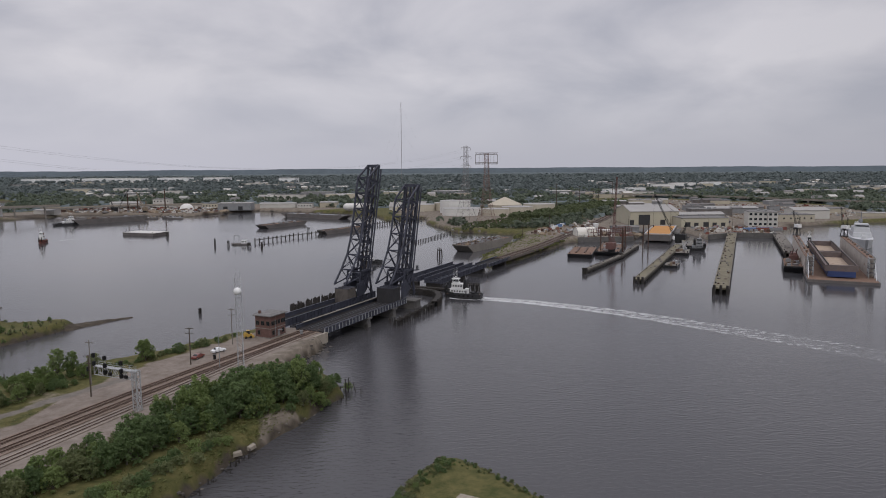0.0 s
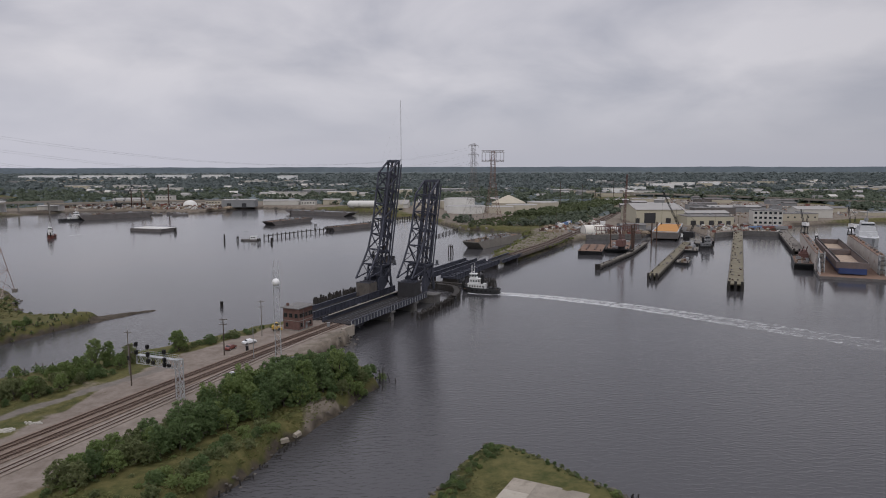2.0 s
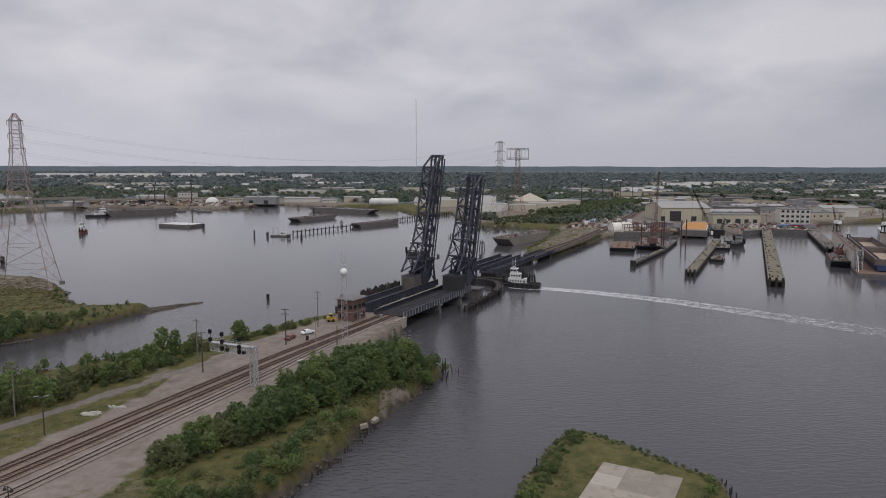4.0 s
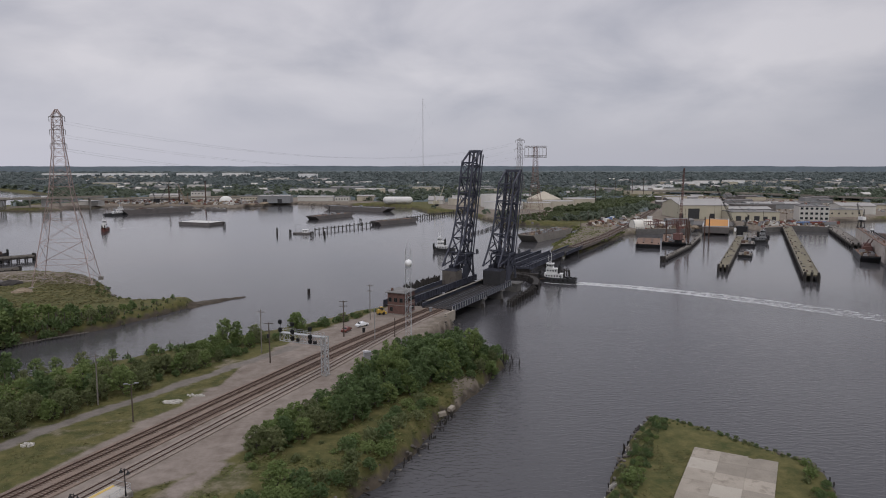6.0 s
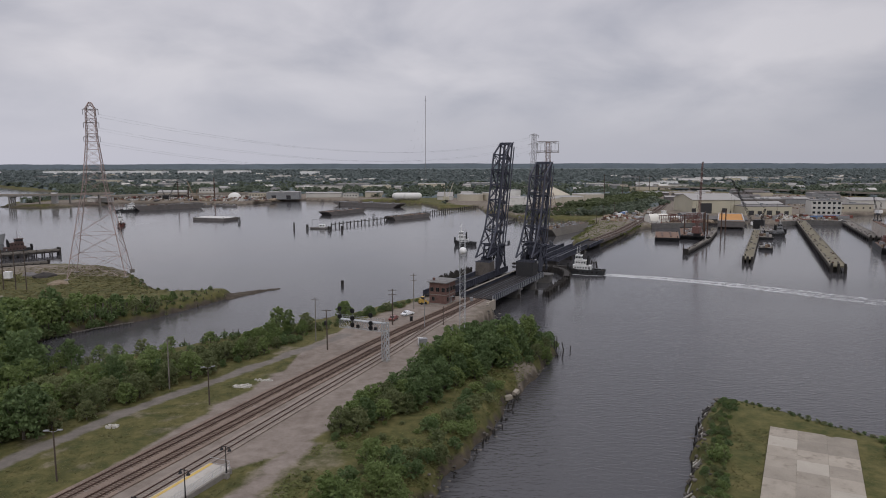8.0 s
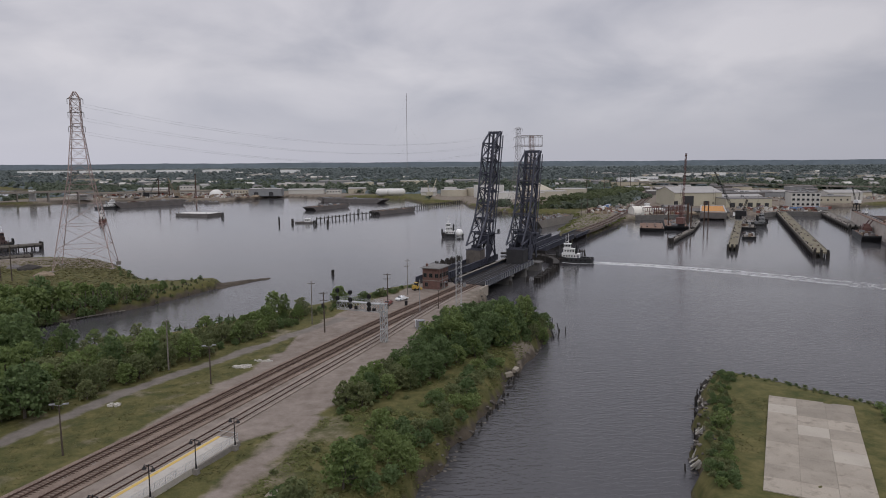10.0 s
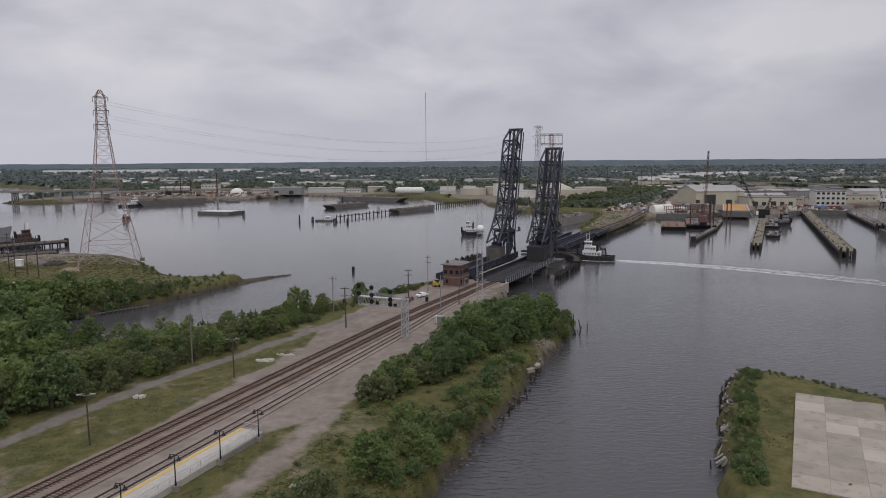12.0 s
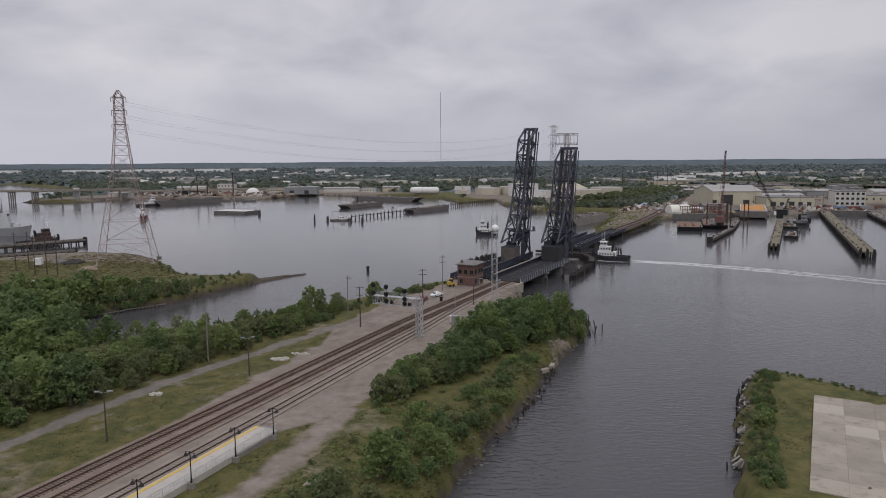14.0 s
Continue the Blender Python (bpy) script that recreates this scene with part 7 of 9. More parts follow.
for x, y, L, k in ((-366, 830, 14, 11), (-350, 843, 16, 12), (-335, 826, 18, 13)):
    deck_barge(x, y, 15, L, 7, 1.8, "small work float near the far bank", HULL_G, GREY_P, False, 0.06, 3, k, "work floats")
deck_barge(28, 523, rz_of(10, 494, 45, 550), 68, 13.5, 5.0, "moored grey-brown barge with pipework crowding its deck", mat("pale worn hull", (0.20, 0.185, 0.165), 0.75, 0, 0.2, 0.2, 2, 0.1, (0.13, 0.10, 0.08, 0.58)), DECK_R, True, 0.12, 90, 8)


def work_boat(x, y, rz):
    t = thing("work_boat", "low work boat with a white cabin and frame masts", "boat", x, y, 0, rz)
    part("hull", hull(15, 5, -0.6, 1.2, 0.05, 0.2), HULL_G, t)
    b = Build(); b.box(-3, 0, 1.2, 4.5, 3.2, 2.3); b.box(-3, 0, 3.5, 5, 3.6, 0.12)
    c = part("cabin", b, WHITE, t)
    porthole_row(c, [-4.2, -3, -1.8], 1.63, 2.2, 0.8, 0.8)
    for px in (1.0, 5.2):
        for s in (-1, 1):
            b = Build(); b.rod((px, s * 1.6, 1.2), (px, s * 1.2, 7.5), 0.1, n=6)
            part("frame_post", b, GREY_P, t)
    b = Build(); b.beam((1, 0, 7.5), (5.2, 0, 7.5), 0.2)
    part("boom", b, GREY_P, t)


work_boat(-166, 549.5, 180)


# ---- timber trestle across the shallows ----
def trestle(path, label, gap, h, r, cap=True):
    t = thing("pile_trestle", label, "trestle", path[0][0], path[0][1], 0)
    o = Vector(path[0])
    for a, c in zip(path, path[1:]):
        a, c = Vector(a) - o, Vector(c) - o
        d = c - a
        k = max(1, int(d.length / gap))
        for i in range(k):
            p = a + d * i / k
            b = Build(); b.rod((p.x, p.y, -2), (p.x + rnd.uniform(-0.2, 0.2), p.y, h * rnd.uniform(0.8, 1.15)), r, n=6)
            part("timber_post", b, TIMBER, t)
        if cap:
            b = Build(); b.beam((a.x, a.y, h * 0.62), (c.x, c.y, h * 0.62), 0.7, 0.5)
            part("cap_beam", b, TIMBER, t)


trestle([(-158, 561), (-136, 601), (-118, 627), (-86, 703), (-58, 757), (-34, 798)], "long dark timber pile trestle across the shallows", 4.6, 3.8, 0.5)
trestle([(-28.8, 547), (-18, 577), (-8, 607), (1.5, 636)], "row of old timber stakes leading to the bank", 3.4, 2.3, 0.36, False)


# ---- finger piers ----
def pier(x, y, rz, L, W, z, label, piles=7.0, deck_m=None, clutter=0, seed=1, group="finger piers"):
    r = random.Random(seed)
    t = thing("pier", label, "pier", x, y, 0, rz, group)
    b = Build(); b.box(L / 2, 0, z - 0.7, L, W, 0.7)
    part("deck", b, deck_m or WOOD_G, t)
    for s in (-1, 1):
        b = Build(); b.box(L / 2, s * (W / 2 - 0.15), z, L, 0.3, 0.35)
        part("stringpiece", b, WOOD_G, t)
        b = Build(); b.box(L / 2, s * (W / 2 + 0.02), z - 1.5, L, 0.3, 0.9)
        part("fender_beam", b, TIMBER, t)
        k = int(L / piles)
        for i in range(k + 1):
            b = Build(); b.rod((L * i / k, s * (W / 2 - 0.2), -3), (L * i / k, s * (W / 2 - 0.2), z - 0.2), 0.4, n=7)
            part("timber_post", b, TIMBER, t)
    for s in (-1, 0, 1):
        b = Build(); b.rod((-0.3, s * W * 0.4, -3), (-0.3, s * W * 0.4, z + 1.2), 0.6, n=8)
        part("end_post", b, TIMBER, t)
    for i in range(int(L / 24)):
        b = Build(); b.rod((12 + i * 24, W / 2 - 0.9, z), (12 + i * 24, W / 2 - 0.9, z + 0.9), 0.3, n=8)
        part("bollard", b, BLACK, t)
    for k in range(clutter):
        b = Build(); b.box(r.uniform(4, L - 3), r.uniform(-W * 0.35, W * 0.35), z, r.uniform(0.6, 3), r.uniform(0.4, 1.2), r.uniform(0.15, 0.7), r.uniform(-0.3, 0.3))
        part("deck_gear", b, r.choice((HULL_G, WOOD_G, RUST, WOOD_G, HULL_G)), t)
    return t


OLD_DECK = mat("worn tan pier deck", (0.165, 0.147, 0.10), 0.9, 0, 0.3, 0.2, 3, 0.2, (0.09, 0.08, 0.06, 0.54))
pier(134.4, 331.5, rz_of(134.4, 331.5, 249, 617), 300, 7.2, 3.6, "long worn timber pier with tan deck in the shipyard", 8, OLD_DECK, 46, 2)
pier(103.6, 363, rz_of(103.6, 363, 158, 487), 170, 5.2, 2.6, "narrow worn pier with work floats alongside", 7, OLD_DECK, 14, 3)
pier(82, 398, rz_of(82, 398, 117.5, 463.6), 76, 2.6, 2.2, "old bent timber pier with a plank deck", 6, WOOD_G, 6, 4)
pier(117, 463, rz_of(117, 463, 140, 516), 62, 2.6, 2.2, "old timber pier continuing to the shore", 6, WOOD_G, 4, 5)
pier(229.5, 466, rz_of(229.5, 466, 292, 632), 178, 8, 3.0, "shipyard pier beside the floating dock", 8, WOOD_G, 30, 6)
pier(-263.9, 343.5, rz_of(-264, 343, -300, 315), 60, 3.0, 2.6, "plain timber pier with white fender piles", 3.2, WOOD_G, 0, 7)
pier(-286.8, 391, rz_of(-287, 391, -330, 345), 90, 5.0, 3.0, "dark timber pier with moored tugboat", 4, WOOD_G, 8, 8)
tug(-316, 391, rz_of(-333, 372, -303, 404), 24, "dark brown-red tugboat moored at a timber pier", HULL_B, mat("dull maroon house paint", (0.092, 0.056, 0.05), 0.65, 0, 0.25, 0.4, 3, 0.1, (0.13, 0.115, 0.105, 0.58)), BLACK)


def grey_ship(x, y, rz, L, label):
    t = thing("ship", label, "ship", x, y, 0, rz)
    W = L * 0.15
    part("hull", hull(L, W, -1, 5, 0.1, 0.35, 2.0), GREY_P if L < 80 else mat("pale grey ship paint", (0.46, 0.47, 0.48), 0.55, 0, 0.1, 0.1, 2, 0.05, (0.34, 0.32, 0.30, 0.6)), t)
    pale = mat("pale grey ship paint", (0.55, 0.56, 0.57))
    b = Build(); b.box(-L * 0.02, 0, 5, L * 0.42, W * 0.8, 4.0, 0, 0.97); b.box(L * 0.04, 0, 9, L * 0.24, W * 0.7, 3.4, 0, 0.95)
    part("superstructure", b, pale, t)
    b = Build(); b.box(L * 0.09, 0, 12.4, L * 0.1, W * 0.62, 3.0, 0, 0.92)
    br = part("bridge", b, pale, t)
    b = Build(); b.box(L * 0.139, 0, 13.5, 0.3, W * 0.56, 1.0)
    part("bridge_window", b, GLASS, br)
    b = Build(); b.rod((L * 0.05, 0, 15), (L * 0.05, 0, 25), 0.5, 0.2, 8); b.beam((L * 0.05, -4, 20), (L * 0.05, 4, 20), 0.3); b.dome(L * 0.02, 0, 17, 1.6, 10, 5)
    part("mast", b, GREY_P, t)
    b = Build(); b.box(-L * 0.12, 0, 9, L * 0.06, W * 0.35, 6, 0, 0.85)
    part("funnel", b, pale, t)
    b = Build(); b.box(L * 0.27, 0, 6, 4, 3, 2.2, 0, 0.8)
    part("deck_gun_house", b, pale, t)


grey_ship(322, 552, -114, 105, "pale grey naval ship lying beyond the floating dock")
grey_ship(-372, 437, 10, 40, "pale grey workboat moored near the timber piers")


# ---- floating dry dock ----
def dry_dock():
    t = thing("floating_dry_dock", "floating dry dock with pale rust-streaked wing walls", "dry dock", 208.0, 362, 0, 90 - 22.2)
    L, W = 152, 33
    b = Build(); b.box(L / 2, 0, -2, L, W, 3.4)
    part("pontoon", b, HULL_G, t)
    b = Build(); b.box(L / 2, 0, 1.4, L - 1, W - 1, 0.1)
    part("dock_floor", b, DECK_R, t)
    wallm = mat("streaked white wing wall", (0.44, 0.40, 0.36), 0.8, 0, 0.2, 0.12, 1.2, 0.1, (0.24, 0.15, 0.11, 0.57))
    for s in (-1, 1):
        b = Build(); b.box(L / 2 + 8, s * (W / 2 - 1.6), 1.4, L - 24, 3.2, 9.6, 0, 1.0)
        part("wing_wall", b, wallm, t)
        b = Build(); b.box(L / 2 + 8, s * (W / 2 - 1.6), 11.0, L - 24, 3.7, 0.25)
        part("wall_deck", b, DECK_R, t)
        for i in range(34):
            b = Build(); b.rod((22 + i * 3.8, s * (W / 2 - 0.2), 11.2), (22 + i * 3.8, s * (W / 2 - 0.2), 12.4), 0.07, n=5)
            part("rail_post", b, GREY_P, t)
        b = Build(); b.beam((20, s * (W / 2 - 0.2), 12.4), (L - 6, s * (W / 2 - 0.2), 12.4), 0.12)
        part("hand_rail", b, GREY_P, t)
        for x0, y0 in ((14, W / 2 - 0.8), (14, W / 2 - 3.6), (19, W / 2 - 0.8), (19, W / 2 - 3.6)):
            b = Build(); b.beam((x0, s * y0, 1.4), (x0, s * y0, 12.6), 0.35)
            part("stair_post", b, PALE_RAIL, t)
        for k in range(4):
            z0, z1 = 1.6 + k * 2.5, 4.1 + k * 2.5
            for y0 in (W / 2 - 0.8, W / 2 - 3.6):
                b = Build(); b.beam((14 if k % 2 else 19, s * y0, z0), (19 if k % 2 else 14, s * y0, z1), 0.5, 0.3)
                part("stair_flight", b, PALE_RAIL, t)
            b = Build(); b.box(16.5, s * (W / 2 - 2.2), z1, 5.4, 3.2, 0.15)
            part("stair_landing", b, HULL_G, t)
        b = Build(); b.beam((6, s * (W / 2 - 1), 1.4), (14, s * (W / 2 - 1), 9.5), 0.4)
        part("stair_brace", b, PALE_RAIL, t)
        for i in range(12):
            b = Build(); b.box(26 + i * 10.4, s * (W / 2 - 1.6), 11.25, rnd.uniform(0.8, 2), rnd.uniform(0.6, 1.4), rnd.uniform(0.5, 1.5))
            part("deck_gear", b, rnd.choice((GREY_P, HULL_G, RUST, DECK_R, HULL_G)), t)


dry_dock()


HOPPER = mat("rust streaked hopper side", (0.13, 0.105, 0.10), 0.75, 0, 0.25, 0.2, 2, 0.1, (0.20, 0.12, 0.085, 0.56))


def docked_barge():
    t = thing("hopper_barge", "blue-hulled open hopper barge standing in the dry dock", "barge", 208.0, 362, 1.55, 90 - 22.2)
    for x0, L in ((9, 62), (74, 62)):
        b = Build(); b.box(x0 + L / 2, 0, 0.6, L, 13, 3.0)
        part("hull", b, HULL_BL, t, "blue hull")
        for s in (-1, 1):
            b = Build(); b.box(x0 + L / 2, s * 6.9, 3.6, L, 1.6, 3.2)
            part("side_tank", b, HOPPER, t)
            b = Build(); b.box(x0 + (1.0 if s < 0 else L - 1.0), 0, 3.6, 2, 12.2, 3.2)
            part("end_tank", b, HOPPER, t)
            b = Build(); b.box(x0 + L / 2, s * 6.3, 6.8, L, 0.3, 0.8)
            part("coaming", b, BLACK, t)
        b = Build(); b.box(x0 + L / 2, 0, 3.62, L - 4, 12.2, 0.1)
        part("hopper_floor", b, mat("bare worn hopper steel", (0.36, 0.28, 0.21), 0.8, 0, 0.2, 0.2, 2, 0.1, (0.22, 0.15, 0.11, 0.56)), t, "worn tan hopper floor")
        for i in range(10):
            for s in (-1, 1):
                b = Build(); b.box(x0 + 4 + i * (L - 8) / 9, s * 3.6, -0.1, 1.2, 1.6, 0.7)
                part("keel_block", b, WOOD_G, t)


docked_barge()
deck_barge(208, 417, 90 - 23, 42, 11, 3.2, "dark barge with red crane house moored beside the dock", HULL_B, DECK_R, True, 0.08, 16, 21)
t_ = thing("crane_house", "red oxide deck crane house on a barge", "crane", 211.5, 424, 3.3, 90 - 23)
b = Build(); b.box(0, 0, 0, 9, 5, 3.6); b.box(0, 0, 3.6, 6, 4, 1.8, 0, 0.8)
part("machine_house", b, REDPAINT, t_)
b = Build(); b.beam((4, -1, 3), (-16, -1, 9), 0.5); b.beam((4, 1, 3), (-16, 1, 9), 0.5)
part("jib", b, REDPAINT, t_)
deck_barge(95, 482.5, rz_of(81.2, 465.6, 92.6, 507.2), 42, 16, 2.8, "rusty brown flat deck barge with raised beams", HULL_B, DECK_R, False, 0.05, 0, 22)
for k in (-3, 3):
    b = Build(); b.box(0, 0, 0, 30, 1.0, 0.6)
    solo("deck_beam", b, RUST, "rusty steel beam lying on a barge deck", "steel beam", "barge deck beams", m=pose(95 + k * 0.9, 484 - k * 0.2, 2.87, 0, 0, 75))
deck_barge(118.5, 503, rz_of(100.6, 473, 118, 533), 62, 16, 2.4, "crane barge crowded with red machinery and pipe", HULL_B, DECK_R, True, 0.05, 34, 23)
deck_barge(139, 424, 66, 14, 8, 1.6, "small work float with pumps beside the pier", HULL_B, WOOD_G, False, 0.05, 6, 24, "work floats")
deck_barge(164, 487, 70, 24, 11, 1.8, "work float with machinery beside the pier", HULL_B, WOOD_G, False, 0.05, 9, 25, "work floats")
deck_barge(184, 526, 70, 16, 8, 1.6, "dark work float near the quay", HULL_B, WOOD_G, False, 0.05, 4, 26, "work floats")
tug(178, 500, 10, 15, "small dark workboat lying by the shipyard pier", HULL_B, GREY_P, BLACK)
tug(262, 508, 66, 14, "small white workboat lying behind the dry dock", HULL_B, WHITE, BLACK)


def lattice_boom(t, p, q, w0, w1, r, m_, panels=14, name="boom"):
    p, q = Vector(p), Vector(q)
    d = (q - p).normalized()
    a = d.orthogonal().normalized(); c = d.cross(a)
    for i, j in ((-1, -1), (1, -1), (1, 1), (-1, 1)):
        b = Build(); b.beam(p + a * i * w0 + c * j * w0, q + a * i * w1 + c * j * w1, r)
        part(name + "_chord", b, m_, t)
    for k in range(panels):
        u, v = k / panels, (k + 1) / panels
        b = Build()
        e, f = p.lerp(q, u), p.lerp(q, v)
        we, wf = w0 + (w1 - w0) * u, w0 + (w1 - w0) * v
        ring = ((-1, -1), (1, -1), (1, 1), (-1, 1))
        for n_, (i, j) in enumerate(ring):
            i2, j2 = ring[(n_ + 1) % 4]
            b.beam(e + a * i * we + c * j * we, f + a * i2 * wf + c * j2 * wf, r * 0.6)
        part(name + "_lacing", b, m_, t)


def barge_crane(x, y, z, rz, h, reach, label, m_, house=True):
    t = thing("crane", label, "crane", x, y, z, rz, "shipyard cranes")
    b = Build(); b.rod((0, 0, 0), (0, 0, 2.5), 2.6, 2.4, 14)
    part("turntable", b, BLACK, t)
    b = Build(); b.box(-1.5, 0, 2.5, 8, 5, 4.2, 0, 0.94)
    hs = part("machine_house", b, m_ if house else WHITE, t)
    b = Build(); b.box(2.9, 1.6, 2.6, 1.6, 1.8, 2.6)
    part("cab", b, WHITE, hs)
    lattice_boom(t, (2.5, 0, 4), (2.5 + reach, 0, h), 0.7, 0.35, 0.17, m_)
    lattice_boom(t, (-3.0, 0, 6.5), (-5.5, 0, 15), 0.7, 0.4, 0.2, m_, 5, "gantry")
    for yy in (-0.5, 0.5):
        b = Build(); b.beam((-5.5, yy, 15), (2.5 + reach, yy, h), 0.09)
        part("pendant", b, BLACK, t)
    b = Build(); b.beam((2.5 + reach, 0, h), (2.7 + reach, 0, h * 0.35), 0.08); b.box(2.7 + reach, 0, h * 0.35 - 1.4, 0.7, 0.5, 1.4)
    part("hook", b, BLACK, t)
    return t


barge_crane(113, 474, 2.6, 60, 51, 6, "tall red lattice crane standing on a barge", REDPAINT)
barge_crane(172, 520, 3.6, 150, 36, 16, "dark lattice crane on the shipyard quay", BLACK)


def wall_crane(x, y, z, rz, h, reach, label):
    """A small travelling jib crane on four legs."""
    t = thing("dock_crane", label, "crane", x, y, z, rz, "dry dock cranes")
    for i in (-1.7, 1.7):
        for j in (-1.7, 1.7):
            b = Build(); b.beam((i, j, 0), (i * 0.7, j * 0.7, 4.6), 0.45)
            part("leg", b, BLACK, t)
        b = Build(); b.beam((i, -1.8, 0.4), (i, 1.8, 0.4), 0.6)
        part("bogie", b, BLACK, t)
    b = Build(); b.box(0, 0, 4.5, 3.6, 3.6, 0.5); b.rod((0, 0, 5.0), (0, 0, 5.8), 1.3, n=12)
    part("turntable", b, BLACK, t)
    b = Build(); b.box(-0.6, 0, 5.8, 4.6, 2.8, 2.2, 0, 0.95)
    part("machine_house", b, WHITE, t, "white machine house")
    lattice_boom(t, (1.2, 0, 7), (1.2 + reach, 0, h), 0.5, 0.25, 0.16, BLACK, 10)
    lattice_boom(t, (-1.8, 0, 8), (-2.4, 0, 13), 0.4, 0.25, 0.14, BLACK, 4, "gantry")
    for yy in (-0.3, 0.3):
        b = Build(); b.beam((-2.4, yy, 13), (1.2 + reach, yy, h), 0.08)
        part("pendant", b, BLACK, t)


wall_crane(247.5, 497.1, 11.25, 100, 17, 4, "white and black jib crane on the dock wall")
wall_crane(274.3, 486.1, 11.25, 110, 20, 2.5, "dark jib crane with white house on the dock wall")
for x, y in ((108, 486), (126, 500), (131, 512), (122, 480), (146, 520), (152, 528)):
    b = Build(); b.rod((0, 0, -2), (0, 0, 17), 0.45, n=8)
    solo("spud_post", b, RUST, "tall rusty steel spud pile at a barge", "pile", "spud piles", m=pose(x, y, 0))

# ---- pylons ----


def lattice_tower(x, y, z, rz, levels, r, label, panel=6.0, material=GALV, group="transmission towers"):
    """A square lattice tower. levels: (height, half width) from the foot up."""
    t = thing("transmission_tower", label, "pylon", x, y, z, rz, group)
    hs = [l[0] for l in levels]; ws = [l[1] for l in levels]
    half = lambda h: float(np.interp(h, hs, ws))
    corners = ((-1, -1), (1, -1), (1, 1), (-1, 1))
    for (h0, w0), (h1, w1) in zip(levels, levels[1:]):
        for i, j in corners:
            b = Build(); b.beam((i * w0, j * w0, h0), (i * w1, j * w1, h1), r)
            part("leg", b, material, t)
    h = levels[0][0]
    while h < levels[-1][0] - 0.5:
        st = min(max(3.4, half(h) * 1.25), panel * 1.6)
        g = min(h + st, levels[-1][0])
        w0, w1 = half(h), half(g)
        for k in range(4):
            (i, j), (u, v) = corners[k], corners[(k + 1) % 4]
            b = Build()
            b.beam((i * w0, j * w0, h), (u * w1, v * w1, g), r * 0.5)
            b.beam((u * w0, v * w0, h), (i * w1, j * w1, g), r * 0.5)
            b.beam((i * w1, j * w1, g), (u * w1, v * w1, g), r * 0.55)
            part("bracing", b, material, t)
        h = g
    for i, j in corners:
        b = Build(); b.box(i * levels[0][1], j * levels[0][1], -1.0, 2.0, 2.0, 1.6)
        part("footing", b, CONC, t)
    return t


def arms(t, specs, r, material=GALV):
    for h, w, d in specs:
        for s in (-1, 1):
            b = Build(); b.beam((s * w, 0, h), (0, -d, h + 0.1), r); b.beam((s * w, 0, h), (0, d, h + 0.1), r); b.beam((s * w, 0, h), (0, 0, h + 1.8), r * 0.8)
            part("cross_arm", b, material, t)
            b = Build(); b.rod((s * w, 0, h), (s * w, 0, h - 2.2), 0.14, n=6)
            part("insulator", b, GREY_P, t)


py = lattice_tower(-211.2, 298, 3.0, 20, [(0, 11.8), (20, 8.2), (41, 4.3), (62, 2.1), (74.5, 1.8), (77.2, 0.4)], 0.24, "tall faded red and grey lattice transmission pylon on the spit", 6.0,
                   mat("faded red and grey pylon paint", (0.33, 0.25, 0.23), 0.7, 0.1, 0.35, 0.04, 2, 0))
arms(py, ((74, 3.1, 1.5), (68.2, 3.1, 1.5), (62, 3.3, 1.8)), 0.2)
t1 = lattice_tower(14.6, 627, 3.4, 25, [(0, 9), (24, 4.4), (48, 2.0), (75, 1.5)], 0.17, "tall slim lattice transmission tower on the far bank", 6.0)
arms(t1, ((74, 4.6, 1.2), (66, 5.2, 1.2), (58, 4.6, 1.2)), 0.22)
b = Build(); b.beam((-11, 0, 28), (11, 0, 28), 0.5)
part("lower_beam", b, GALV, t1)
t2 = lattice_tower(35.6, 701, 3.4, 12, [(0, 8.5), (20, 4.6), (42, 2.4), (70, 1.7)], 0.26, "rusty lattice transmission tower with two wide cross beams", 6.0,
                   mat("rusty tower steel", (0.20, 0.13, 0.11), 0.75, 0.1, 0.3, 0.05, 2, 0))
for h in (59.5, 69.0):
    for yy in (-1.6, 1.6):
        for dz in (0, 1.7):
            b = Build(); b.beam((-11.2, yy, h + dz), (11.2, yy, h + dz), 0.34)
            part("cross_beam", b, GALV, t2)
        b = Build()
        for k in range(12):
            x0 = -11.2 + k * 22.4 / 12
            b.beam((x0, yy, h + (0 if k % 2 else 1.7)), (x0 + 22.4 / 12, yy, h + (1.7 if k % 2 else 0)), 0.2)
        tagged(part("beam_lacing", b, GALV, t2), kind="stuff")
for xx in (-11.2, -7.5, -3.7, 3.7, 7.5, 11.2):
    b = Build(); b.beam((xx, 0, 59.5), (xx, 0, 69.0), 0.4 if abs(xx) > 11 else 0.22)
    part("hanger", b, GALV, t2)
TOP = py.matrix_world
for h, s in ((72, -1), (72, 1), (66, -1), (66, 1), (60, -1), (60, 1)):
    p = TOP @ Vector((s * 3.1, 0, h))
    q = t1.matrix_world @ Vector((s * 4.6, 0, h))
    cable("power_cable", p, q, 15, 0.022, "thin dark power cable spanning the river", 30)

